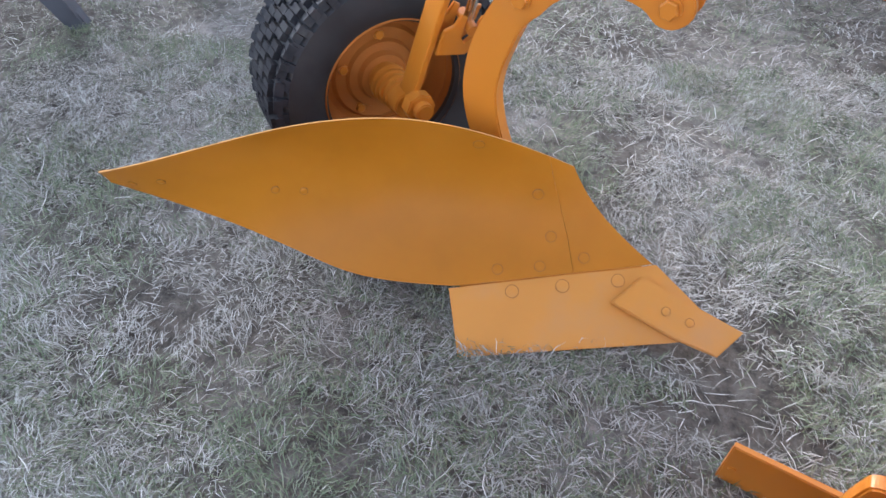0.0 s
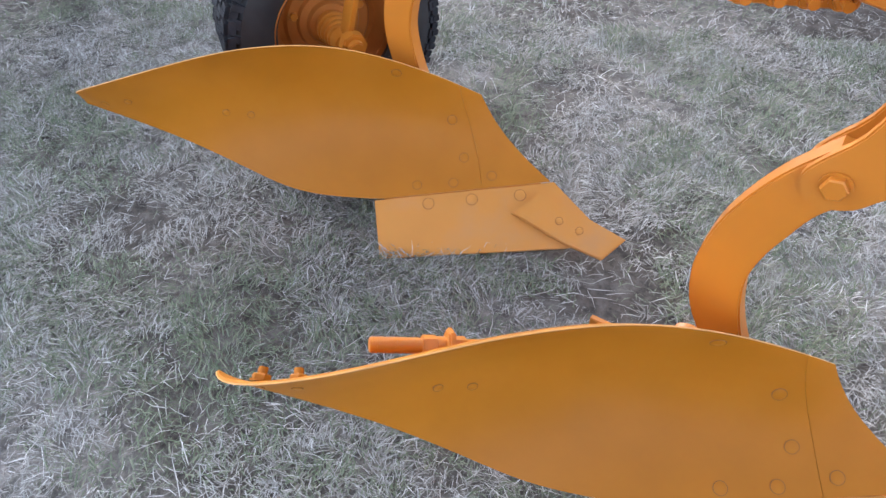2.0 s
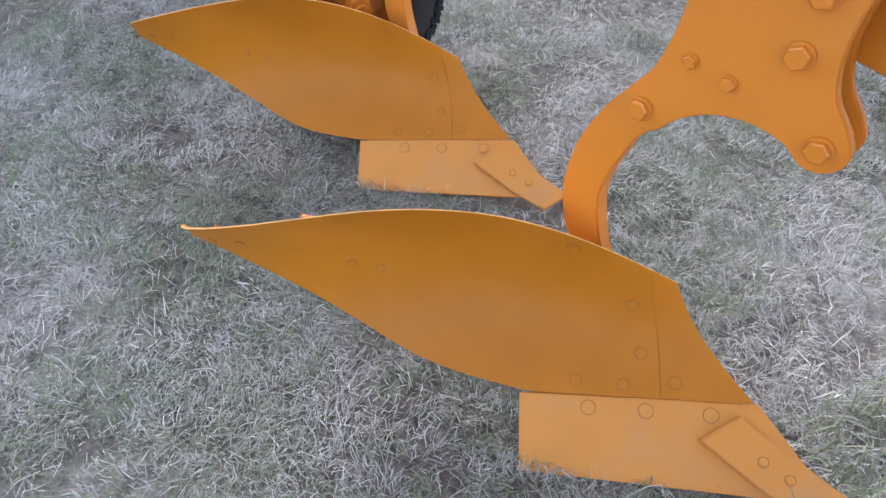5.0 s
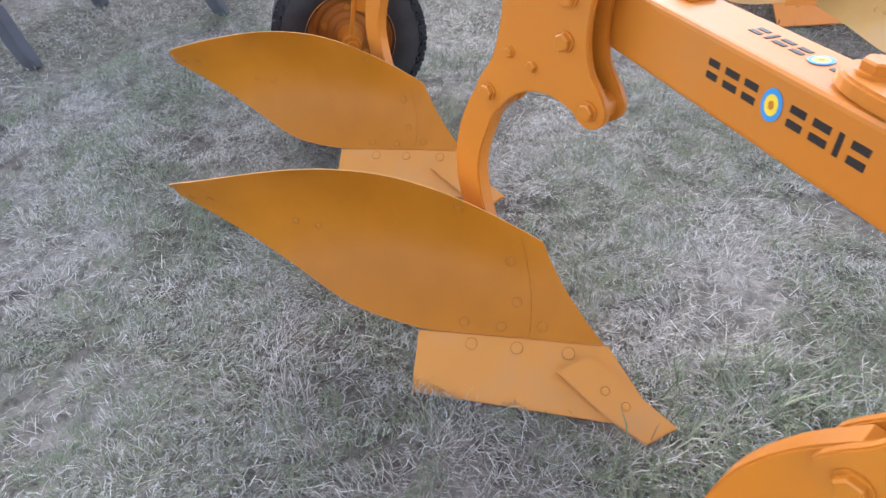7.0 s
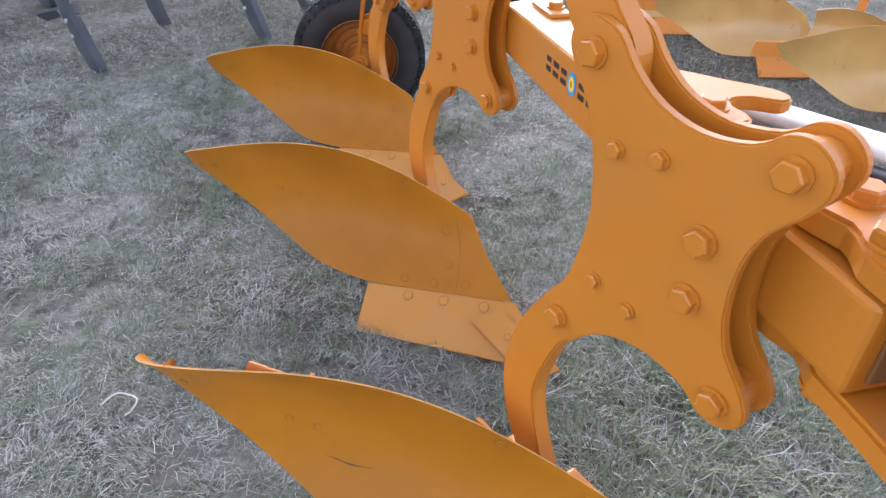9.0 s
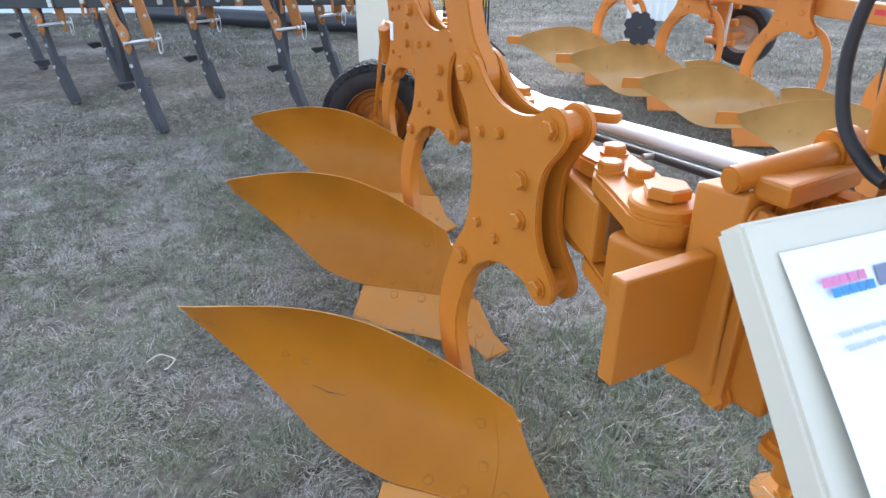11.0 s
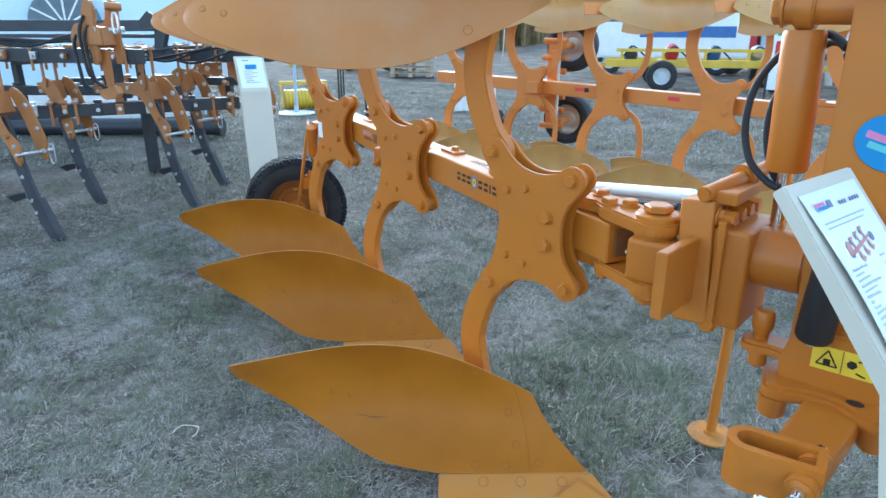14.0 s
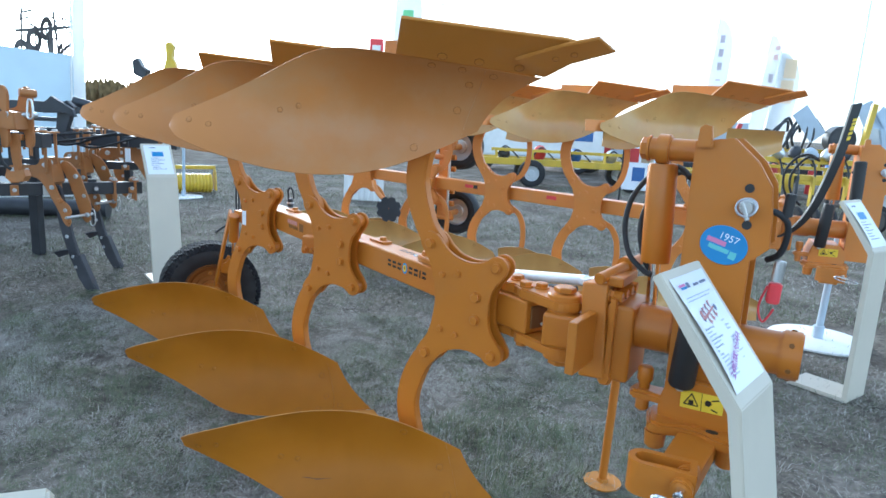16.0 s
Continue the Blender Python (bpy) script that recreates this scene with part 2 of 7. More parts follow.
# control nets of the mouldboard's upper and lower edges, from the tail to the front, in the body's own axes
EDGE_TOP = [(-0.873, -0.5, 0.327), (-0.831, -0.534, 0.361), (-0.721, -0.492, 0.402), (-0.578, -0.384, 0.45), (-0.425, -0.229, 0.476), (-0.249, -0.07, 0.43), (-0.06, 0.071, 0.3)]
EDGE_LOW = [(-0.866, -0.494, 0.300), (-0.715, -0.403, 0.224), (-0.586, -0.337, 0.146), (-0.487, -0.297, 0.089), (-0.4, -0.271, 0.066), (-0.303, -0.235, 0.070), (-0.197, -0.195, 0.085)]
FRONT = [(-0.06, 0.071, 0.3), (-0.021, 0.061, 0.246), (0.051, 0.050, 0.19), (0.13, 0.052, 0.147), (0.161, 0.056, 0.130)]


def bspline(ctrl, t):
    """A clamped cubic B-spline."""
    n, k = len(ctrl), 3
    kn = [0.0] * k + [i / (n - k) for i in range(n - k + 1)] + [1.0] * k
    t = min(max(t, 0.0), 1.0 - 1e-9)
    s = next(i for i in range(k, n) if kn[i] <= t < kn[i + 1])
    d = [Vector(ctrl[j + s - k]) for j in range(k + 1)]
    for r in range(1, k + 1):
        for j in range(k, r - 1, -1):
            den = kn[j + 1 + s - r] - kn[j + s - k]
            a = (t - kn[j + s - k]) / den if den else 0
            d[j] = d[j - 1].lerp(d[j], a)
    return d[k]


def by_length(fn, n=400):
    pts = [fn(i / n) for i in range(n + 1)]
    acc = [0.0]
    for a, b in zip(pts, pts[1:]):
        acc.append(acc[-1] + (b - a).length)
    xs = np.array(acc) / acc[-1]
    arr = np.array([tuple(p) for p in pts])
    return lambda t: Vector([float(np.interp(t, xs, arr[:, k])) for k in range(3)])


_low = by_length(lambda t: bspline(EDGE_LOW, t))
_top = by_length(lambda t: bspline(EDGE_TOP, t))
_front = by_length(lambda t: bspline(FRONT, 1 - t))
LOWF = Vector(FRONT[-1])
LOWB = Vector(EDGE_LOW[-1])
BULGE = 0.105


def low_edge(s):
    k = 0.70
    return _low(s / k) if s < k else LOWB.lerp(LOWF, (s - k) / (1 - k))


def board(s, t):
    """The face of the mouldboard: s from tail to front, t from the lower to the upper edge."""
    a, b = low_edge(s), _top(s)
    p = a.lerp(b, t)
    if s > 0.6:
        w = ((s - 0.6) / 0.4) ** 2
        p += (_front(t) - LOWF.lerp(Vector(FRONT[0]), t)) * w
    chord = b - a
    fwd = Vector((0.93, 0.36, 0.0))
    nrm = fwd.cross(chord)
    nrm = nrm.normalized() if nrm.length > 1e-6 else Vector((0, 1, 0))
    if nrm.y < 0:
        nrm = -nrm
    depth = min(1.0, chord.length / 0.34) * BULGE * (0.06 + 0.94 * min(1.0, s / 0.55) ** 1.4) * (1 - 0.75 * max(0, (s - 0.62) / 0.38) ** 1.3)
    return p + nrm * depth * 4 * t * (1 - t)


def sheet(s0, s1, ns, nt, thick, bend=lambda t: 0.0):
    bm = bmesh.new()
    F, B = [], []
    eps = 2e-3
    for i in range(ns + 1):
        rf, rb = [], []
        for j in range(nt + 1):
            t = j / nt
            s = s0 + (s1 - s0) * i / ns
            s = s + bend(t) * (1 if s0 > 0.3 and i == 0 or s1 < 0.99 and i == ns else (1 - abs(i / ns - (0 if s0 > 0.3 else 1)) if bend(t) else 0))
            p = board(max(s, 0.004), t)
            ds = board(min(max(s, 0.004) + eps, 1), t) - board(max(s, 0.004) - eps, t)
            dt = board(max(s, 0.004), min(t + 0.02, 1)) - board(max(s, 0.004), max(t - 0.02, 0))
            n = ds.cross(dt)
            n = n.normalized() if n.length > 1e-9 else Vector((0, 1, 0))
            if n.y < 0:
                n = -n
            rf.append(bm.verts.new(p))
            rb.append(bm.verts.new(p + n * thick * (0.45 if j in (0, nt) else 1.0)))
        F.append(rf)
        B.append(rb)
    for i in range(ns):
        for j in range(nt):
            bm.faces.new((F[i][j], F[i + 1][j], F[i + 1][j + 1], F[i][j + 1]))
            bm.faces.new((B[i][j], B[i][j + 1], B[i + 1][j + 1], B[i + 1][j]))
    for i in range(ns):
        bm.faces.new((F[i][0], B[i][0], B[i + 1][0], F[i + 1][0])).material_index = 1
        bm.faces.new((F[i][nt], F[i + 1][nt], B[i + 1][nt], B[i][nt])).material_index = 1
    for j in range(nt):
        bm.faces.new((F[0][j], F[0][j + 1], B[0][j + 1], B[0][j]))
        bm.faces.new((F[ns][j], B[ns][j], B[ns][j + 1], F[ns][j + 1]))
    return bm


def plate_axes(o, n, x):
    """A pose with its z along n and its x as near to x as can be."""
    n = Vector(n).normalized()
    x = (Vector(x) - n * Vector(x).dot(n)).normalized()
    y = n.cross(x)
    m = Matrix((x, y, n)).transposed().to_4x4()
    return Matrix.Translation(o) @ m


SHARE_N = Vector((0.266, -0.497, 0.826)).normalized()


def on_plane(p, o, n):
    p = Vector(p)
    return p - n * (p - Vector(o)).dot(n)


def flat_part(corners, off, thick, bevel=0.0015):
    """A plate on the share's plane, lifted by off, its thickness below its face."""
    o = Vector((-0.056, -0.147, 0.072)) + SHARE_N * off
    m = plate_axes(o, SHARE_N, (1, 0, 0))
    inv = m.inverted()
    out = [tuple((inv @ on_plane(c, o, SHARE_N)).xy) for c in corners]
    return prism(out, m @ Matrix.Translation((0, 0, -thick)), thick, bevel), m


def face_disc(r, h=0.0014):
    """A countersunk bolt's flat head: a ring-shaped groove round a flat disc."""
    bm = bmesh.new()
    add_lathe(bm, [(r, 0), (r, h * 0.6), (r * 0.9, h), (0.001, h)], Matrix(), 20)
    bmesh.ops.remove_doubles(bm, verts=bm.verts, dist=1e-5)
    return bm


_disc = {}


def disc(parent, place, n, r, material):
    key = (r, material.name)
    if key not in _disc:
        bm = face_disc(r)
        n0 = len(bm.faces)
        # dark ring round the head: the gap's shade and dirt given as colour
        add_lathe(bm, [(r + 0.0013, -0.001), (r + 0.0013, 0.0011), (r, 0.0011)], Matrix(), 20)
        for f in bm.faces:
            f.material_index = 1 if f.calc_center_median().xy.length > r * 0.98 and max(v.co.xy.length for v in f.verts) > r + 0.0005 else 0
        _disc[key] = mesh_from(bm, "plough_bolt", [material, GAPBROWN], True)
    ob = new("plough_bolt", _disc[key])
    ob.matrix_basis = Matrix.Translation(place) @ Vector(n).to_track_quat("Z", "Y").to_matrix().to_4x4()
    ob.parent = parent
    return ob


def nearest_board(p):
    best = min(((board(s / 150, t / 50) - Vector(p)).length, s / 150, t / 50) for s in range(1, 151) for t in range(51))
    return best[1], best[2]


def board_normal(s, t):
    a = board(min(s + 0.01, 1), t) - board(s - 0.01, t)
    b = board(s, min(t + 0.03, 1)) - board(s, max(t - 0.03, 0))
    n = a.cross(b).normalized()
    return n if n.y < 0 else -n


LEG_OUT = [(-0.205, 0.705), (-0.248, 0.65), (-0.281, 0.59), (-0.303, 0.53), (-0.3145, 0.46), (-0.311, 0.40), (-0.296, 0.345), (-0.272, 0.30), (-0.24, 0.25)]
LEG_IN = [(-0.165, 0.25), (-0.19, 0.295), (-0.211, 0.34), (-0.227, 0.39), (-0.2355, 0.445), (-0.229, 0.495), (-0.215, 0.54), (-0.191, 0.60), (-0.15, 0.65), (-0.145, 0.70)]
FROG = [(-0.163, 0.0), (-0.170, 0.06), (-0.188, 0.125), (-0.217, 0.168), (-0.2325, 0.20), (-0.222, 0.228), (-0.194, 0.238), (-0.160, 0.226), (-0.132, 0.194), (-0.09, 0.166), (-0.035, 0.154),
        (0.02, 0.163), (0.05, 0.184), (0.078, 0.186), (0.101, 0.168), (0.105, 0.142), (0.088, 0.112), (0.062, 0.08), (0.048, 0.04), (0.045, 0.0)]


def frog_outline():
    half = spline([(x, z, 0) for x, z in FROG], 3)
    up = [(p.x, p.y) for p in half]
    return up + [(x, -z) for x, z in reversed(up[1:-1])]


VERT = Matrix(((1, 0, 0), (0, 0, -1), (0, 1, 0))).to_4x4()     # x stays, y goes up, the plate grows towards the viewer's side


def plough_body(parent, at, upper, paint, board_paint, share_paint, cache, tail=None):
    """One body: mouldboard, shin, share, point, leg and the landside behind; an upper body is the mirror image."""
    flip = Matrix.Translation((0, 0, 2 * Z0)) @ Matrix.Diagonal((1, 1, -1, 1))
    key = (upper, board_paint.name)
    if key not in cache:
        parts = {}
        s_hi = nearest_board((-0.088, 0.03, 0.302))[0]
        s_lo = nearest_board((0.02, -0.04, 0.102))[0]
        mid = (s_hi + s_lo) / 2
        seam = lambda t: (s_hi - s_lo) * (t - 0.5)

        def keep(name, bm, material, smooth=True):
            me = mesh_from(bm, name, material, smooth)
            if upper:
                me.transform(flip)
                me.flip_normals()
            parts[name] = me

        keep("mouldboard", sheet(0.0, mid - 0.0003, 56, 24, 0.0055, seam), (board_paint, board_paint if upper else LITEDGE))
        keep("shin", sheet(mid + 0.0003, 1.0, 10, 24, 0.0055, seam), (board_paint, board_paint if upper else LITEDGE))
        bm, _ = flat_part([(-0.206, -0.205, 0.0805), (-0.121, -0.306, 0.003), (0.27, -0.04, 0.03), (0.34, 0.03, 0.05), (0.1695, 0.0595, 0.1318)], 0.0, 0.011)
        keep("share", bm, share_paint, False)
        bm, _ = flat_part([(0.117, -0.057, 0.085), (0.262, -0.046, 0.045), (0.357, -0.028, 0.026), (0.386, 0.040, 0.055), (0.152, 0.020, 0.118)], 0.014, 0.013, 0.003)
        keep("point", bm, share_paint, False)
        out = [(p.x, p.y) for p in spline([(x, z, 0) for x, z in LEG_OUT], 5)] + [(p.x, p.y) for p in spline([(x, z, 0) for x, z in LEG_IN], 5)]
        keep("leg", prism(out, Matrix.Translation((0, 0.056, 0)) @ VERT, 0.036, 0.003), paint, False)
        bm = prism([(-0.47, 0.003), (0.10, 0.003), (0.02, 0.115), (-0.47, 0.115)], Matrix.Translation((0, 0.105, 0)) @ VERT, 0.014, 0.002)
        add_box(bm, (-0.13, 0.085, 0.17), (0.12, 0.055, 0.12), None, 0.006)
        add_rod(bm, (-0.452, 0.088, 0.048), (-0.452, 0.093, 0.048), 0.008, seg=14)
        keep("landside", bm, paint, False)
        keep("leg_tab", prism([(p.x, p.y) for p in spline([(-0.304, 0.14, 0), (-0.308, 0.235, 0), (-0.296, 0.258, 0), (-0.27, 0.262, 0), (-0.225, 0.262, 0), (-0.215, 0.14, 0)], 4, True)], Matrix.Translation((0, 0.062, 0)) @ VERT, 0.03, 0.004), paint, False)
        # strip behind the joint of share and mouldboard
        bm = bmesh.new()
        off_ = -SHARE_N * 0.012 + Vector((0, 0.006, 0))
        add_rod(bm, LOWB + off_ + (LOWF - LOWB) * 0.02, LOWF + off_ - (LOWF - LOWB) * 0.06, 0.013, seg=10)
        keep("joint_strip", bm, paint)
        bm = bmesh.new()
        a, b = Vector((-0.697, -0.333, 0.338)), Vector((-0.33, 0.0, 0.215))
        d = (b - a).normalized()
        add_rod(bm, a, a + d * 0.20, 0.0125, seg=16, bevel=0.001)
        add_rod(bm, a + d * 0.19, b, 0.0105, seg=14)
        for k in range(22):
            c = a + d * (0.004 + 0.0036 * k)
            add_rod(bm, c, c + d * 0.0018, 0.0136, seg=12)
        add_rod(bm, a + d * 0.086, a + d * 0.112, 0.0185, seg=6, bevel=0.002)
        add_rod(bm, a + d * 0.110, a + d * 0.128, 0.016, seg=12, bevel=0.001)
        add_rod(bm, a + d * 0.138, a + d * 0.162, 0.0175, seg=6, bevel=0.002)
        # flat ear on the back of the mouldboard that the rod passes through
        ear = [(-0.020, -0.085), (0.020, -0.085), (0.023, 0.0), (0.020, 0.024), (0.0, 0.034), (-0.020, 0.024), (-0.023, 0.0)]
        up_ = Vector((0.25, 0.3, 1.0))
        up_ = (up_ - d * up_.dot(d)).normalized()
        add_prism(bm, ear, Matrix.Translation(a + d * 0.126) @ Matrix((up_.cross(d), up_, d)).transposed().to_4x4(), 0.012, 0.003)
        keep("stay_rod", bm, paint)
        cache[key] = parts
        cache["bolts"] = []
        for p in ((-0.105, 0.001, 0.245), (-0.058, -0.018, 0.166), (-0.132, -0.123, 0.107), (-0.051, -0.067, 0.115), (0.024, -0.006, 0.13), (-0.23, -0.053, 0.363)):
            s, t = nearest_board(p)
            cache["bolts"].append((board(s, t), board_normal(s, t), 0.0115, s))
        for p in ((-0.55, -0.25, 0.25), (-0.62, -0.27, 0.26), (-0.81, -0.46, 0.32), (-0.76, -0.43, 0.33)):
            s, t = nearest_board(p)
            cache["bolts"].append((board(s, t), board_normal(s, t), 0.008, s))
    made = {}
    for name, me in cache[key].items():
        ob = new(name, me)
        ob.matrix_basis = Matrix.Translation(Vector(at) + (UPPER_LIFT if upper and name not in ("leg", "leg_tab") else Vector()))
        ob.parent = parent
        made[name] = ob

    def put(owner, p, n, r, material):
        p, n = Vector(p), Vector(n)
        if upper:
            p, n = Vector((p.x, p.y, 2 * Z0 - p.z)), Vector((n.x, n.y, -n.z))
        disc(made[owner], p, n, r, material)

    for p, n, r, s in cache["bolts"]:
        put("shin" if s > 0.885 else "mouldboard", p, n, r, board_paint)
    for p, n, r, s in cache["bolts"][-2:]:
        q = p - n * 0.008
        ax = -n
        if upper:
            q, ax = Vector((q.x, q.y, 2 * Z0 - q.z)), Vector((ax.x, ax.y, -ax.z))
        hex_bolt(made["mouldboard"], q, ax, 0.027, board_paint, "tail_nut")
        part("tail_stud", rod(q, q + Vector(ax) * 0.024, 0.008, seg=12, bevel=0.001), board_paint, made["mouldboard"], smooth=True)
    for p in ((-0.082, -0.14, 0.082), (0.008, -0.074, 0.09), (0.11, -0.007, 0.106)):
        q = on_plane(p, (-0.056, -0.147, 0.072), SHARE_N)
        put("share", q, SHARE_N, 0.014, share_paint)
    o = Vector((-0.056, -0.147, 0.072)) + SHARE_N * 0.014
    for p in ((0.277, 0.0, 0.059), (0.225, -0.01, 0.075)):
        put("point", on_plane(p, o, SHARE_N), SHARE_N, 0.009, share_paint)
    return made


UPPER_LIFT = Vector((-0.010, 0, 0.022))    # the upper bodies are set a little further out than the lower ones
FROG_BOLTS = [((-0.002, 0.0395), 0.030), ((0.067, 0.151), 0.030), ((-0.191, 0.197), 0.030), ((-0.136, 0.096), 0.019), ((-0.075, 0.108), 0.019)]


def frog(parent, at, paint, cache):
    """The pair of cross-shaped plates that hold an upper and a lower leg."""
    if "frog" not in cache:
        out = frog_outline()
        cache["frog"] = mesh_from(prism(out, Matrix.Translation((0, 0.020, Z0)) @ VERT, 0.015, 0.0025), "frog_plate", paint)
        cache["frog_back"] = mesh_from(prism(out, Matrix.Translation((0, 0.071, Z0)) @ VERT, 0.015, 0.0025), "frog_plate", paint)
        bm = bmesh.new()
        for z in (-0.151, 0.151):
            add_rod(bm, (0.067, 0.02, Z0 + z), (0.067, 0.056, Z0 + z), 0.026, seg=20)
        add_box(bm, (-0.05, 0.10, Z0), (0.17, 0.07, 0.112), None, 0.004)
        cache["frog_core"] = mesh_from(bm, "frog_bracket", paint)
    ob = None
    for k in ("frog", "frog_back", "frog_core"):
        o = new(cache[k].name.split(".")[0], cache[k])
        o.matrix_basis = Matrix.Translation(at)
        o.parent = parent
        if k == "frog":
            ob = o
    for (x, z), size in FROG_BOLTS:
        for s in (1, -1):
            hex_bolt(ob, (x, 0.0045, Z0 + s * z), (0, -1, 0), size, paint)
    return ob


PLOUGH_AT = pose(0.943, 0.384, 0, 0, 0, -25)
plough = root("plough", PLOUGH_AT, "orange three-furrow reversible plough standing on dry grass", "plough")
cache = {}
for k in (-1, 0, 1):
    at = STEP * k
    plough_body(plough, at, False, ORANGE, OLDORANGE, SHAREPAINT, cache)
    plough_body(plough, at, True, ORANGE, GLAREORANGE, SHAREPAINT, cache)
    frog(plough, at, ORANGE, cache)

# ---- ground ----
def ground_material():
    m = bpy.data.materials.new("dry_turf")
    m.use_nodes = True
    n, l = m.node_tree.nodes, m.node_tree.links
    b = n["Principled BSDF"]
    b.inputs["Roughness"].default_value = 0.95
    b.inputs["Specular IOR Level"].default_value = 0.1
    tc = n.new("ShaderNodeTexCoord")
    def noise_tex(scale, detail, rough=0.6):
        t = n.new("ShaderNodeTexNoise")
        t.inputs["Scale"].default_value, t.inputs["Detail"].default_value, t.inputs["Roughness"].default_value = scale, detail, rough
        l.new(tc.outputs["Object"], t.inputs["Vector"])
        return t
    a, c, d = noise_tex(1.6, 8), noise_tex(22, 8, 0.75), noise_tex(110, 4)
    r1 = n.new("ShaderNodeValToRGB")
    e = r1.color_ramp.elements
    e[0].position, e[0].color = 0.32, (0.085, 0.075, 0.063, 1)
    e[1].position, e[1].color = 0.68, (0.25, 0.233, 0.21, 1)
    x = e.new(0.5)
    x.color = (0.150, 0.136, 0.116, 1)
    l.new(a.outputs["Fac"], r1.inputs["Fac"])
    r2 = n.new("ShaderNodeValToRGB")
    r2.color_ramp.elements[0].position, r2.color_ramp.elements[0].color = 0.35, (0.5, 0.48, 0.47, 1)
    r2.color_ramp.elements[1].position, r2.color_ramp.elements[1].color = 0.7, (1.5, 1.45, 1.4, 1)
    l.new(c.outputs["Fac"], r2.inputs["Fac"])
    mx = n.new("ShaderNodeMixRGB")
    mx.blend_type = "MULTIPLY"
    mx.inputs[0].default_value = 1
    l.new(r1.outputs[0], mx.inputs[1])
    l.new(r2.outputs[0], mx.inputs[2])
    l.new(mx.outputs[0], b.inputs["Base Color"])
    bp = n.new("ShaderNodeBump")
    bp.inputs["Strength"].default_value, bp.inputs["Distance"].default_value = 0.8, 0.012
    ad = n.new("ShaderNodeMath")
    l.new(c.outputs["Fac"], ad.inputs[0])
    l.new(d.outputs["Fac"], ad.inputs[1])
    l.new(ad.outputs[0], bp.inputs["Height"])
    l.new(bp.outputs[0], b.inputs["Normal"])
    return m


def grass_material(name, stops):
    m = bpy.data.materials.new(name)
    m.use_nodes = True
    n, l = m.node_tree.nodes, m.node_tree.links
    b = n["Principled BSDF"]
    b.inputs["Roughness"].default_value = 0.7
    b.inputs["Specular IOR Level"].default_value = 0.25
    g = n.new("ShaderNodeNewGeometry")
    r = n.new("ShaderNodeValToRGB")
    e = r.color_ramp.elements
    e[0].position, e[0].color = 0.0, (*stops[0], 1)
    e[1].position, e[1].color = 1.0, (*stops[-1], 1)
    for i, c in enumerate(stops[1:-1], 1):
        x = e.new(i / (len(stops) - 1))
        x.color = (*c, 1)
    l.new(g.outputs["Random Per Island"], r.inputs["Fac"])
    l.new(r.outputs[0], b.inputs["Base Color"])
    return m


TURF = ground_material()
bm = bmesh.new()
# one sheet, fine near the machines and coarse towards the horizon
xs = [-400, -120, -40, -15, -8] + [-5 + 0.25 * i for i in range(45)] + [9, 16, 40, 120, 400]
ys = [-400, -120, -40, -15, -8] + [-4 + 0.25 * i for i in range(49)] + [11, 18, 40, 120, 400]
rows_v = [[bm.verts.new((x, y, (0.012 * noise.noise((x * 1.3, y * 1.3, 0)) - 0.008 if abs(x) < 8 and abs(y) < 10 else -0.01))) for x in xs] for y in ys]
for a, b in zip(rows_v, rows_v[1:]):
    for i in range(len(xs) - 1):
        bm.faces.new((a[i], a[i + 1], b[i + 1], b[i]))
ground = part("ground", bm, TURF, None, "", True)
tagged(ground, "dry patchy grass field, greyish green turf", "ground", kind="structure")


SHARE_PLAN = [(-0.215, -0.20), (-0.140, -0.335), (0.28, -0.062), (0.38, -0.045), (0.40, 0.05), (0.17, 0.07)]    # the share seen from above


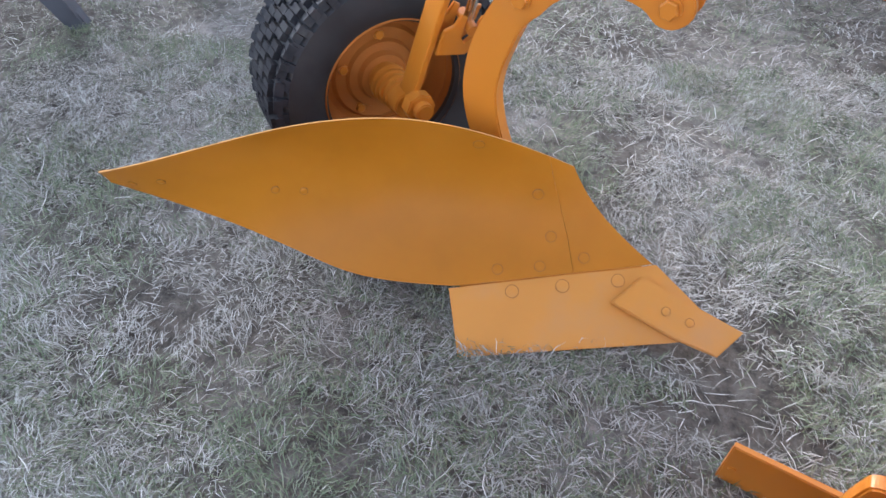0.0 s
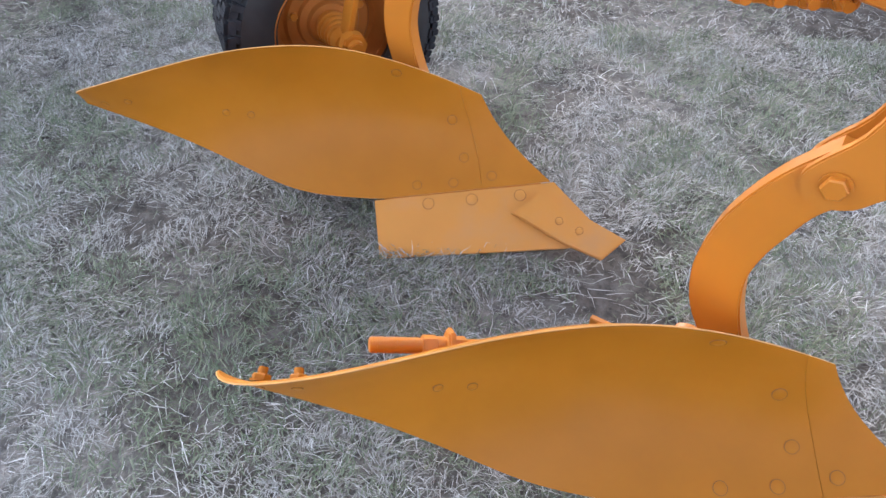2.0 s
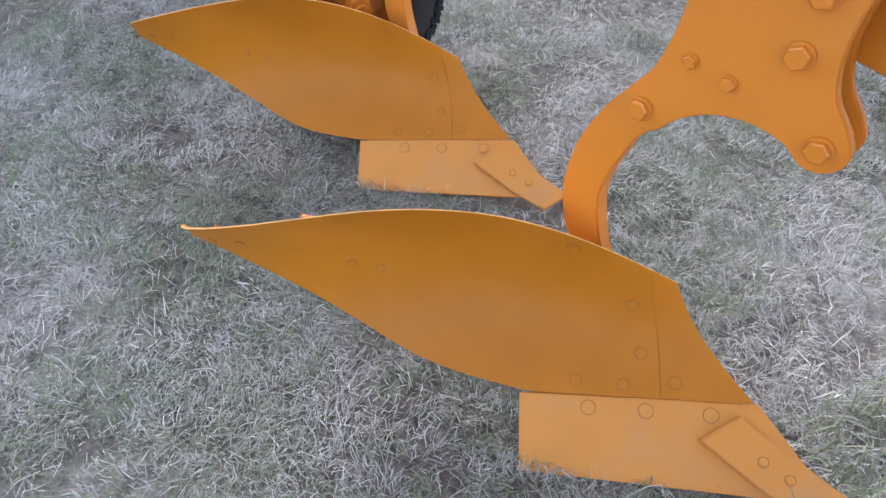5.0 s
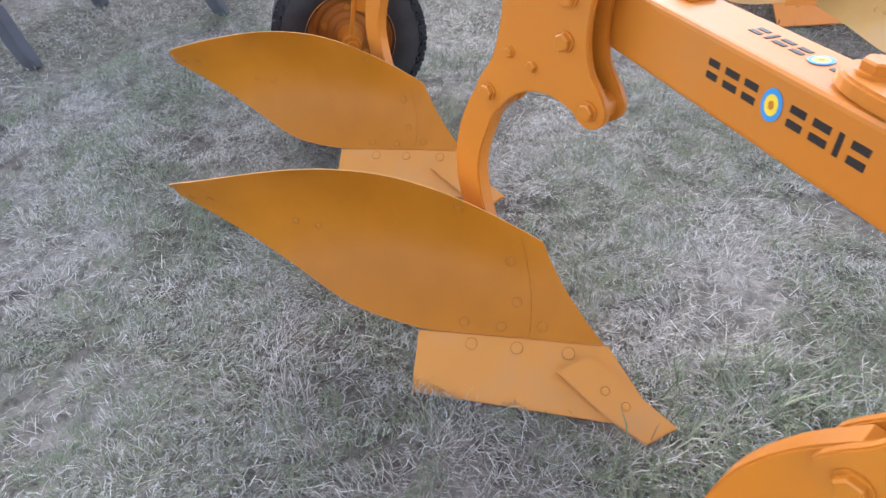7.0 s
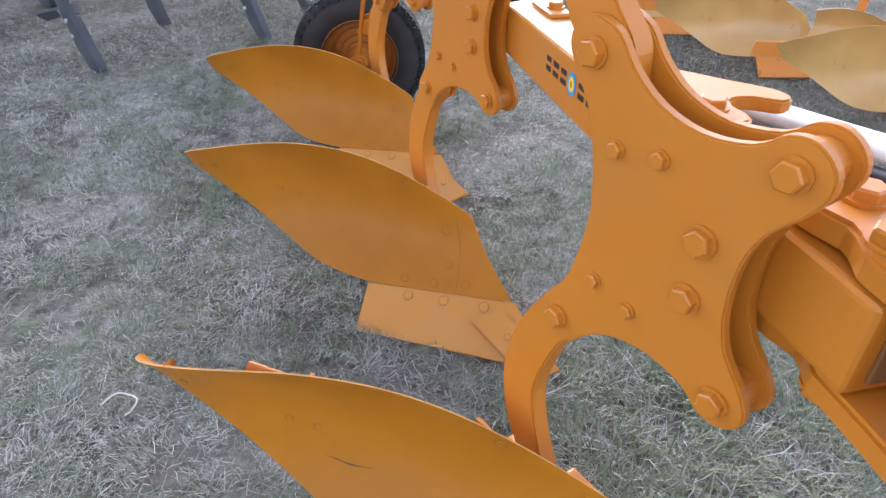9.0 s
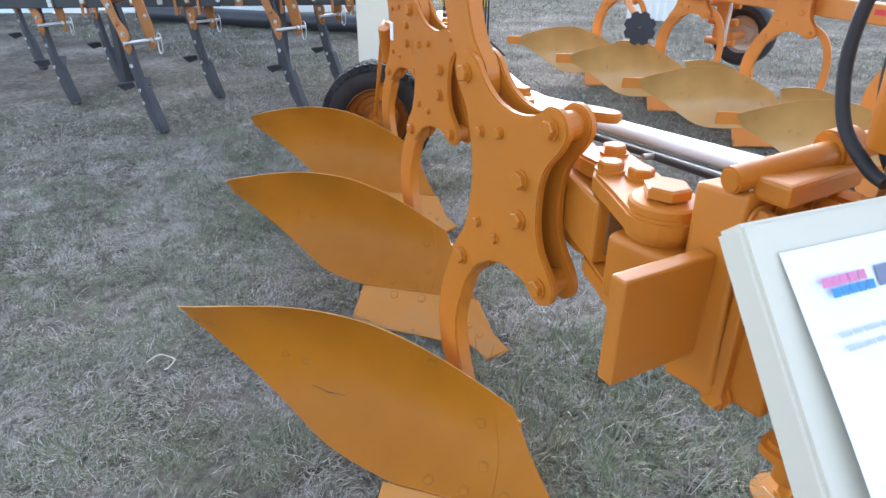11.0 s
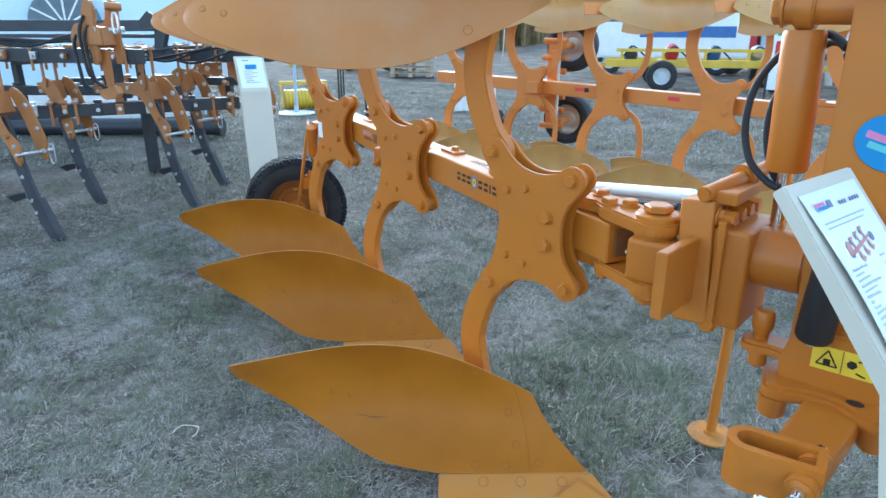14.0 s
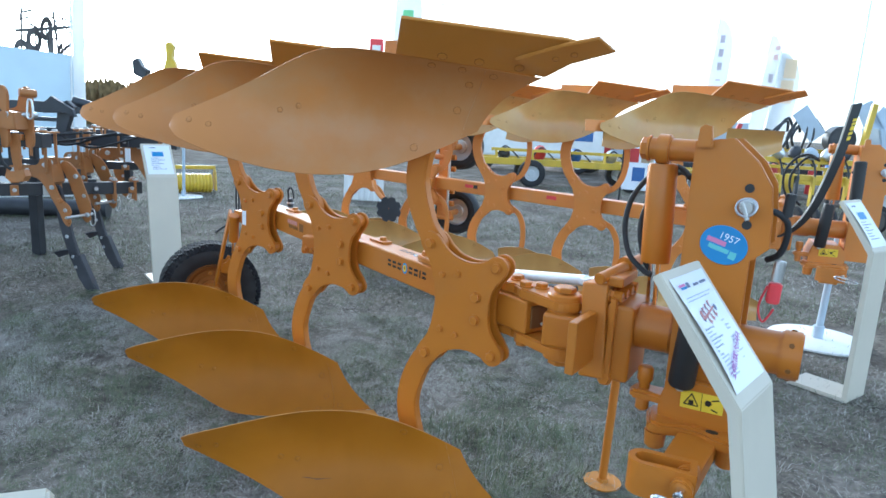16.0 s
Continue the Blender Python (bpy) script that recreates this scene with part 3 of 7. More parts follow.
def blades(name, count, area, density, length, width, lean, material, label, category, seed, sparse=-0.12, hole=None):
    """Grass blades or straw on the turf, one stuff object: clumps lean together, each blade bends up, down and sideways."""
    rng = np.random.default_rng(seed)
    x = rng.uniform(area[0], area[1], count)
    y = rng.uniform(area[2], area[3], count)
    keep = np.array([noise.noise((a * density, b * density, seed)) + 0.6 * noise.noise((a * density * 4.3, b * density * 4.3, seed + 5)) for a, b in zip(x, y)]) + rng.normal(0, 0.18, count) > sparse
    # no blades grow up through the plough's shares
    inv = PLOUGH_AT.inverted()
    lx, ly = inv[0][0] * x + inv[0][1] * y + inv[0][3], inv[1][0] * x + inv[1][1] * y + inv[1][3]
    for k in (-1, 0, 1):
        u, v = lx - STEP.x * k, ly - STEP.y * k
        inside = np.ones(count, bool)
        for (ax, ay), (bx, by) in zip(SHARE_PLAN, SHARE_PLAN[1:] + SHARE_PLAN[:1]):
            inside &= (bx - ax) * (v - ay) - (by - ay) * (u - ax) > 0
        keep &= ~inside
    if hole:
        keep &= ~((x > hole[0]) & (x < hole[1]) & (y > hole[2]) & (y < hole[3]))
    x, y = x[keep], y[keep]
    n = len(x)
    lie = np.array([noise.noise((a * 5.5, b * 5.5, seed + 20)) for a, b in zip(x, y)])
    ang = lie * 7.0 + rng.normal(0, 0.9, n)
    ln = rng.uniform(*length, n) * rng.uniform(0.6, 1.0, n)
    tilt = np.clip(rng.normal(*lean, n), 0.03, 1.5)
    w = rng.uniform(*width, n)
    dx, dy = np.cos(ang), np.sin(ang)
    h = ln * np.sin(tilt)
    run = ln * np.cos(tilt)
    bend = rng.uniform(0.3, 1.5, n)
    sway = rng.normal(0, 0.07, n) * ln
    base = rng.uniform(-0.006, 0.010, n)
    verts = np.empty((n, 5, 3), np.float32)
    px, py = -dy * w / 2, dx * w / 2
    for k, (f, ww) in enumerate(((0, 0.8), (0, -0.8), (0.5, 1.0), (0.5, -1.0), (1, 0))):
        up = h * (f + bend * 0.6 * f * (1 - f) - bend * 0.25 * f * f)
        sw = sway * 4 * f * (1 - f)
        verts[:, k, 0] = x + dx * run * f + px * ww - dy * sw
        verts[:, k, 1] = y + dy * run * f + py * ww + dx * sw
        verts[:, k, 2] = base + up
    idx = np.arange(n)[:, None] * 5
    tris = np.concatenate([idx + np.array([[0, 1, 3]]), idx + np.array([[0, 3, 2]]), idx + np.array([[2, 3, 4]])], 1).reshape(-1, 3)
    me = bpy.data.meshes.new(name)
    me.vertices.add(n * 5)
    me.vertices.foreach_set("co", verts.ravel())
    me.loops.add(len(tris) * 3)
    me.loops.foreach_set("vertex_index", tris.ravel().astype(np.int32))
    me.polygons.add(len(tris))
    me.polygons.foreach_set("loop_start", np.arange(0, len(tris) * 3, 3, dtype=np.int32))
    me.update()
    me.validate()
    me.materials.append(material)
    return tagged(new(name, me), label, category, kind="stuff")


STRAW = grass_material("straw", [(0.14, 0.125, 0.10), (0.26, 0.24, 0.208), (0.38, 0.358, 0.312), (0.20, 0.183, 0.15), (0.45, 0.425, 0.378), (0.30, 0.28, 0.242), (0.60, 0.575, 0.525)])
PALESTRAW = grass_material("bleached_straw", [(0.38, 0.355, 0.305), (0.54, 0.51, 0.455), (0.46, 0.43, 0.365), (0.66, 0.635, 0.58)])
GREEN = grass_material("green_grass", [(0.095, 0.115, 0.062), (0.165, 0.19, 0.108), (0.125, 0.145, 0.085), (0.24, 0.255, 0.165), (0.195, 0.20, 0.135)])
NEAR = (-1.6, 2.8, -1.3, 2.2)
OUTER = (-3.4, 4.2, -1.9, 4.2)
blades("dry_grass", 350000, NEAR, 2.1, (0.016, 0.058), (0.0007, 0.0020), (0.36, 0.36), STRAW, "short dry straw-coloured grass lying on turf", "grass", 3, -0.22)
blades("outer_dry_grass", 170000, OUTER, 1.1, (0.018, 0.06), (0.0014, 0.0034), (0.35, 0.35), STRAW, "short dry grass round the machines", "grass", 6, -0.25, NEAR)
blades("long_straw", 20000, OUTER, 1.4, (0.04, 0.11), (0.0010, 0.0021), (0.15, 0.18), PALESTRAW, "longer bleached stalks lying across the turf", "grass", 4)
blades("green_grass", 260000, NEAR, 2.6, (0.016, 0.055), (0.0010, 0.0026), (0.65, 0.4), GREEN, "short green grass between the dry blades", "grass", 5, -0.06)
blades("outer_green_grass", 150000, OUTER, 1.6, (0.02, 0.06), (0.0014, 0.0034), (0.6, 0.4), GREEN, "short green grass round the machines", "grass", 7, -0.12, NEAR)
blades("far_grass", 150000, (-8, 9, 3, 14), 0.5, (0.03, 0.08), (0.003, 0.007), (0.5, 0.35), STRAW, "dry grass further off across the field", "grass", 8)
blades("far_green", 190000, (-8, 9, 3, 14), 0.7, (0.03, 0.07), (0.003, 0.007), (0.6, 0.35), GREEN, "green grass further off across the field", "grass", 9)
blades("grass_tuft", 4600, (1.2, 2.1, -0.35, 0.6), 2.8, (0.05, 0.15), (0.0018, 0.0038), (0.75, 0.35), GREEN, "tuft of longer green grass beside the plough", "grass", 12)
blades("dry_tuft", 1800, (1.2, 2.1, -0.35, 0.6), 2.2, (0.05, 0.15), (0.0014, 0.0028), (0.5, 0.35), STRAW, "tuft of long dry grass beside the plough", "grass", 13)


def beam_axes(step):
    d = Vector(step).normalized()
    n = Vector((-d.y, d.x, 0))
    return d, n, Matrix((d, n, (0, 0, 1))).transposed().to_4x4()


def beam(parent, first, last, step, paint):
    """The square main beam from behind the first body to the hinge ahead of the last."""
    d, n, ax = beam_axes(step)
    a, b = first - d * 0.30, last + d * 0.155
    m = Matrix.Translation((a + b) / 2 + n * 0.14 + Vector((0, 0, Z0))) @ ax
    ob = part("beam", box((0, 0, 0), ((b - a).length, 0.112, 0.112), m, 0.010, 3), paint, parent)
    m2 = Matrix.Translation(b + n * 0.14 + Vector((0, 0, Z0))) @ ax
    part("beam_end_cap", box((0.003, 0, 0), (0.006, 0.07, 0.075), m2, 0.002), GAPBROWN, ob)
    return ob


def flat_ring(parent, name, c, r0, r1, material, m, h=0.0015, sq=1.0):
    bm = bmesh.new()
    add_lathe(bm, [(r0, 0), (r0, h), (r1, h), (r1, 0)], Matrix.Diagonal((1, sq, 1, 1)), 32)
    return part(name, bm, material, parent, at=m @ Matrix.Translation(c))


def text_mesh(words, size, material, name="lettering", extrude=0.0004):
    cu = bpy.data.curves.new(name, "FONT")
    cu.body, cu.size, cu.extrude, cu.align_x, cu.align_y = words, size, extrude, "CENTER", "CENTER"
    tmp = new(name + "_curve", cu)
    me = bpy.data.meshes.new_from_object(tmp.evaluated_get(bpy.context.evaluated_depsgraph_get()))
    bpy.data.objects.remove(tmp)
    me.materials.clear()
    me.materials.append(material)
    return me


def glyphs(me, name):
    """The characters of a text mesh as objects of their own."""
    bm = bmesh.new()
    bm.from_mesh(me)
    left, groups = set(bm.verts), []
    while left:
        stack, piece = [left.pop()], set()
        while stack:
            v = stack.pop()
            piece.add(v.index)
            for e in v.link_edges:
                o = e.other_vert(v)
                if o in left:
                    left.discard(o)
                    stack.append(o)
        groups.append(piece)
    groups.sort(key=lambda g: min(bm.verts[:][i].co.x for i in g))
    xs = [v.co.x for v in bm.verts]
    merged = []
    for g in groups:
        if merged and min(xs[i] for i in g) < max(xs[i] for i in merged[-1]) - 0.0008:
            merged[-1] |= g
        else:
            merged.append(set(g))
    out = []
    for g in merged:
        piece = bm.copy()
        bmesh.ops.delete(piece, geom=[v for v in piece.verts if v.index not in g], context="VERTS")
        out.append(new(name, mesh_from(piece, name, me.materials[0])))
    bm.free()
    return out


def maker_mark(parent, m, length):
    """Plain dark bars and a coloured ring where the maker's mark stands."""
    u = length / 8.2
    for k, w in ((0, 0.6), (1, 0.72), (2, 0.66), (3.1, 0), (4.2, 0.66), (5.2, 0.7), (5.95, 0.2), (6.7, 0.66)):
        x = -length / 2 + u * (k + 0.6)
        if not w:
            flat_ring(parent, "mark_ring", (x, 0, 0), u * 0.30, u * 0.46, LOGOBLUE, m, 0.001, 1.25)
            flat_ring(parent, "mark_disc", (x, 0, 0.0002), 0.0005, u * 0.30, YELLOW, m, 0.001, 1.25)
            flat_ring(parent, "mark_core", (x, 0, 0.0004), 0.0005, u * 0.13, ORANGE, m, 0.001, 1.25)
        else:
            bm = bmesh.new()
            for y in ((-0.24, 0.24) if w > 0.3 else (0.0,)):
                add_box(bm, (x, u * y, 0), (u * w, u * (0.26 if w > 0.3 else 0.78), 0.0008), None, 0)
            part("mark", bm, DARKPRINT, parent, at=m)


def headstock(parent, o, step, paint):
    """Hinge, turnover head, mast, cylinder and hitch ahead of the last body, which stands at o."""
    d, n, ax = beam_axes(step)
    o = Vector(o)
    axis = o + n * 0.14
    at = lambda s, w, z: axis + d * s + n * w + Vector((0, 0, z))
    rel = lambda p, q, z: o + Vector((p, q, z))
    piv = 0.262
    # hinge plates above and below the beam
    for sgn in (1, -1):
        pts = [(-0.02, -0.045), (0.03, -0.040), (0.065, -0.030), (0.085, -0.036), (0.115, -0.052), (0.19, -0.054)]
        arc = [(piv + 0.060 * math.cos(a), 0.060 * math.sin(a)) for a in [radians(-80 + 16 * i) for i in range(11)]]
        pts = pts + arc + [(0.19, 0.056), (0.10, 0.058), (-0.02, 0.05)]
        m = Matrix.Translation(axis + Vector((0, 0, Z0 + (0.058 if sgn > 0 else -0.092)))) @ ax
        hp = part("hinge_plate", prism(pts, m, 0.034, 0.005), paint, parent, smooth=False)
        top = Z0 + (0.092 if sgn > 0 else -0.092)
        for s, w in ((0.027, 0.020), (0.108, -0.020), (0.146, 0.016)):
            hex_bolt(hp, at(s, w, top), (0, 0, sgn), 0.038, paint)
        part("pivot_cap", lathe([(0.052, 0), (0.052, 0.010), (0.048, 0.014), (0.03, 0.015), (0.001, 0.015)], Matrix.Translation(at(piv, 0, top)) @ (Matrix() if sgn > 0 else Matrix.Rotation(math.pi, 4, "X")), 32), paint, hp, smooth=True)
        pb = hex_bolt(hp, at(piv, 0, top + sgn * 0.014), (0, 0, sgn), 0.062, paint, "pivot_bolt", False)
        pb.matrix_basis = pb.matrix_basis @ Matrix.Diagonal((1, 1, 0.72, 1))
    # hooked latch plate lying on the beam behind the hinge
    hook = [(-0.52, -0.02), (-0.47, -0.048), (-0.36, -0.055), (-0.24, -0.050), (-0.205, -0.01), (-0.205, 0.045), (-0.225, 0.062), (-0.262, 0.060), (-0.285, 0.075), (-0.285, 0.105), (-0.262, 0.140), (-0.272, 0.165), (-0.31, 0.160), (-0.37, 0.105), (-0.44, 0.050), (-0.51, 0.028)]
    lt = part("latch_plate", prism([(p.x, p.y) for p in spline([(x, y, 0) for x, y in hook], 4, True)], Matrix.Translation(axis + Vector((0, 0, Z0 + 0.057))) @ ax, 0.022, 0.004), paint, parent)
    for s, w in ((-0.362, -0.030), (-0.258, 0.022), (-0.478, -0.008)):
        hex_bolt(lt, at(s, w, Z0 + 0.079), (0, 0, 1), 0.036, paint)
    # knuckle round the pivot
    bm = bmesh.new()
    add_box(bm, (0.012, 0.0, -0.004), (0.122, 0.122, 0.108), Matrix.Translation(at(piv, 0, Z0)) @ Matrix.Rotation(radians(6), 4, "Z"), 0.014, 4)
    add_rod(bm, at(piv, 0, Z0 - 0.062), at(piv, 0, Z0 + 0.06), 0.050, seg=32, bevel=0.004)
    kn = part("knuckle", bm, paint, parent, smooth=True)
    part("grease_nipple", rod(at(piv, 0, Z0) + Vector((-0.040, -0.020, 0.0)), at(piv, 0, Z0) + Vector((-0.060, -0.030, 0.0)), 0.007, 0.005, 10), BARE, kn, smooth=True)
    # stop plate beside the knuckle
    part("stop_plate", box((0, 0, 0), (0.027, 0.155, 0.156), Matrix.Translation(rel(0.397, -0.081, 0.859)) @ Matrix.Rotation(radians(-3), 4, "Z"), 0.005, 3), paint, parent)
    part("stop_weld", rod(rel(0.410, -0.008, 0.79), rel(0.404, -0.004, 0.93), 0.006, seg=10), paint, parent, smooth=True)
    # turnover head
    hd = part("turnover_head", box((0, 0, 0), (0.078, 0.225, 0.290), Matrix.Translation(rel(0.404, 0.108, 0.868)) @ Matrix.Rotation(radians(-4), 4, "X") @ Matrix.Rotation(radians(-4), 4, "Y"), 0.008, 3), paint, parent, smooth=True)
    fl = part("head_flange", box((0, 0, 0), (0.085, 0.200, 0.235), Matrix.Translation(rel(0.475, 0.11, 0.846)), 0.012, 3), paint, parent, smooth=True)
    part("head_plate", box((0, 0, 0), (0.018, 0.228, 0.268), Matrix.Translation(rel(0.458, 0.108, 0.850)), 0.004), paint, parent)
    for q in (0.028, 0.082, 0.136, 0.190):
        hex_bolt(hd, rel(0.437, q, 0.985), (1, 0, 0), 0.034, paint)
        part("bolt_shank", rod(rel(0.437, q, 0.985), rel(0.476, q, 0.985), 0.0165, seg=6), paint, hd)
        hex_bolt(hd, rel(0.437, q, 0.736), (1, 0, 0), 0.034, paint)
    hex_bolt(hd, rel(0.452, 0.008, 0.735), (0, -1, 0), 0.036, paint)
    part("adjusting_rod", rod(rel(0.408, -0.004, 1.036), rel(0.47, 0.30, 1.070), 0.0175, seg=20, bevel=0.003), paint, parent, smooth=True)
    part("rod_collar", rod(rel(0.437, 0.15, 1.056), rel(0.4455, 0.19, 1.0605), 0.027, seg=24, bevel=0.003), paint, parent, smooth=True)
    bm = bmesh.new()
    add_box(bm, (0.45, 0.10, 1.03), (0.05, 0.16, 0.03), Matrix.Translation(o), 0.006)
    part("rod_guide", bm, paint, parent)
    # shaft through the mast
    bm = bmesh.new()
    add_rod(bm, rel(0.50, 0.10, 0.893), rel(0.62, 0.10, 0.893), 0.068, seg=36, bevel=0.004)
    add_rod(bm, rel(0.60, 0.10, 0.893), rel(0.93, 0.10, 0.893), 0.060, seg=36, bevel=0.004)
    part("turnover_shaft", bm, paint, parent, smooth=True)
    cl = part("shaft_collar", rod(rel(0.90, 0.10, 0.893), rel(0.955, 0.10, 0.893), 0.068, seg=36, bevel=0.005), paint, parent, smooth=True)
    for k in range(6):
        a = k * math.pi / 3 + 0.4
        part("collar_screw", rod(rel(0.928, 0.10 + 0.066 * math.cos(a), 0.893 + 0.066 * math.sin(a)), rel(0.928, 0.10 + 0.071 * math.cos(a), 0.893 + 0.071 * math.sin(a)), 0.007, seg=8), GAPBROWN, cl)
    # mast: two shaped cheeks and a back web
    cheek = [(0.628, 0.70), (0.628, 1.455), (0.725, 1.468), (0.745, 1.45), (0.79, 1.41), (0.828, 1.35), (0.838, 1.28), (0.842, 1.19), (0.80, 1.15), (0.80, 0.98), (0.80, 0.70)]
    mast = part("mast_cheek", prism(cheek, Matrix.Translation(o + Vector((0, 0.022, 0))) @ VERT, 0.018, 0.003), paint, parent)
    part("mast_cheek", prism(cheek, Matrix.Translation(o + Vector((0, 0.198, 0))) @ VERT, 0.018, 0.003), paint, parent)
    part("mast_web", box((0.638, 0.10, 1.085), (0.018, 0.158, 0.74), Matrix.Translation(o), 0.003), paint, parent)
    part("mast_ear", prism([(0.635, 1.44), (0.675, 1.44), (0.668, 1.495), (0.65, 1.50), (0.638, 1.49)], Matrix.Translation(o + Vector((0, 0.0, 0))) @ VERT, 0.014, 0.002), paint, parent)
    for p, z in ((0.776, 1.342), (0.781, 1.246)):
        part("pin_hole", lathe([(0.012, 0), (0.012, 0.0015), (0.0005, 0.0015)], Matrix.Translation(rel(p, 0.0035, z)) @ Matrix.Rotation(radians(90), 4, "X"), 20), BLACK, mast)
    pin = part("top_link_pin", rod(rel(0.778, -0.035, 1.294), rel(0.778, 0.24, 1.294), 0.0155, seg=20, bevel=0.002), ZINC, parent, smooth=True)
    part("pin_collar", lathe([(0.022, 0), (0.025, 0.006), (0.020, 0.012), (0.0005, 0.014)], Matrix.Translation(rel(0.778, 0.004, 1.294)) @ Matrix.Rotation(radians(90), 4, "X"), 24), ZINC, pin, smooth=True)
    part("linch_ring", tube([rel(0.776 + 0.024 * math.cos(a), -0.022 + 0.012 * math.sin(a), 1.294 + 0.022 * math.sin(a)) for a in [k * math.pi / 10 for k in range(20)]], 0.0032, 8, True), ZINC, pin, smooth=True)
    part("linch_grip", box((0, 0, 0), (0.012, 0.012, 0.05), Matrix.Translation(rel(0.775, -0.03, 1.285)) @ Matrix.Rotation(radians(-22), 4, "Y"), 0.003), ZINC, pin)
    # turnover cylinder with its eye and pin
    cyl = part("turnover_cylinder", lathe([(0.0005, 0), (0.041, 0.0), (0.043, 0.004), (0.043, 0.285), (0.039, 0.295), (0.0005, 0.296)], Matrix.Translation(rel(0.533, 0.13, 1.088)) @ Matrix.Rotation(radians(-2.0), 4, "Y"), 32), paint, parent, smooth=True)
    part("piston_rod", rod(rel(0.536, 0.13, 0.95), rel(0.533, 0.13, 1.09), 0.017, seg=20), CHROME, cyl, smooth=True)
    part("cylinder_eye", rod(rel(0.508, 0.11, 1.425), rel(0.546, 0.11, 1.425), 0.043, seg=32, bevel=0.004), paint, cyl, smooth=True)
    pn = part("cylinder_pin", rod(rel(0.485, 0.11, 1.425), rel(0.632, 0.11, 1.425), 0.032, seg=28, bevel=0.004), paint, parent, smooth=True)
    hex_bolt(pn, rel(0.488, 0.11, 1.425), (-1, 0, 0), 0.058, paint, "pin_nut")
    # hydraulic hoses
    h1 = spline([rel(0.61, 0.10, 1.35), rel(0.56, 0.15, 1.375), rel(0.49, 0.17, 1.35), rel(0.435, 0.165, 1.27), rel(0.425, 0.155, 1.18), rel(0.45, 0.14, 1.10), rel(0.50, 0.12, 1.06), rel(0.53, 0.11, 1.05)], 8)
    part("hydraulic_hose", tube(h1, 0.0085, 10), RUBBER, parent, smooth=True)
    h2 = spline([rel(0.62, 0.12, 1.34), rel(0.57, 0.17, 1.36), rel(0.52, 0.185, 1.32), rel(0.475, 0.18, 1.24), rel(0.47, 0.17, 1.16), rel(0.50, 0.15, 1.08), rel(0.55, 0.13, 1.03)], 8)
    part("hydraulic_hose", tube(h2, 0.0085, 10), RUBBER, parent, smooth=True)
    for dz in (-0.01,):
        h3 = spline([rel(0.80, 0.03, 1.290 + dz), rel(0.84, 0.03, 1.295 + dz), rel(0.872, 0.04, 1.27 + dz), rel(0.875, 0.05, 1.22 + dz), rel(0.862, 0.06, 1.18 + dz), rel(0.835, 0.08, 1.16 + dz)], 8)
        part("hydraulic_hose", tube(h3, 0.0085, 10), RUBBER, parent, smooth=True)
    part("hose_end", rod(rel(0.868, 0.04, 1.275), rel(0.872, 0.04, 1.335), 0.013, seg=14, bevel=0.002), BLACK, parent, smooth=True)
    part("hose_coupling", rod(rel(0.868, 0.03, 1.105), rel(0.872, 0.03, 1.16), 0.014, seg=16, bevel=0.002), ZINC, parent, smooth=True)
    part("hose_cap", rod(rel(0.866, 0.03, 1.045), rel(0.868, 0.03, 1.10), 0.017, seg=16, bevel=0.003), LOGORED, parent, smooth=True)
    part("cap_cord", tube(spline([rel(0.85, 0.03, 1.09), rel(0.835, 0.03, 1.03), rel(0.85, 0.03, 0.99), rel(0.872, 0.03, 1.03)], 6), 0.003, 6), LOGORED, parent, smooth=True)
    # rubber sleeve in front of the shaft
    part("rubber_sleeve", lathe([(0.0005, 0), (0.030, 0.0), (0.036, 0.01), (0.036, 0.275), (0.030, 0.29), (0.0005, 0.29)], Matrix.Translation(rel(0.676, -0.03, 0.780)) @ Matrix.Rotation(radians(4), 4, "Y"), 28), BLACK, parent, smooth=True)
    part("sleeve_bolt", rod(rel(0.676, -0.03, 0.768), rel(0.676, -0.03, 0.79), 0.013, seg=16, bevel=0.003), ZINC, parent, smooth=True)
    # lower carrier with ears, warning sticker and hitch arm
    low = part("lower_carrier", prism([(0.622, 0.665), (0.620, 0.722), (0.645, 0.80), (0.80, 0.80), (0.838, 0.75), (0.838, 0.665)], Matrix.Translation(o + Vector((0, 0.21, 0))) @ VERT, 0.235, 0.006), paint, parent)
    st = part("warning_sticker", box((0, 0, 0), (0.112, 0.002, 0.052), Matrix.Translation(rel(0.736, -0.0265, 0.747)) @ Matrix.Rotation(radians(-1), 4, "Y"), 0), YELLOW, low)
    mk = Matrix.Translation(rel(0.736, -0.0285, 0.747)) @ Matrix.Rotation(radians(-1), 4, "Y") @ Matrix.Rotation(radians(90), 4, "X")
    bm = bmesh.new()
    for k in range(3):
        a0, a1 = radians(90 + 120 * k), radians(210 + 120 * k)
        p, q = Vector((0.022 * math.cos(a0) - 0.027, 0.022 * math.sin(a0) - 0.003, 0)), Vector((0.022 * math.cos(a1) - 0.027, 0.022 * math.sin(a1) - 0.003, 0))
        add_box(bm, (0, 0, 0), ((q - p).length, 0.003, 0.0008), Matrix.Translation((p + q) / 2) @ Matrix.Rotation(math.atan2((q - p).y, (q - p).x), 4, "Z"), 0)
    add_box(bm, (-0.027, -0.006, 0), (0.013, 0.012, 0.0008), None, 0)
    add_box(bm, (0.0, 0.0, 0), (0.0012, 0.05, 0.0008), None, 0)
    add_prism(bm, [(0.008, 0.002), (0.014, 0.010), (0.024, 0.008), (0.027, 0.0), (0.020, -0.008), (0.011, -0.006)], Matrix(), 0.0008, 0)
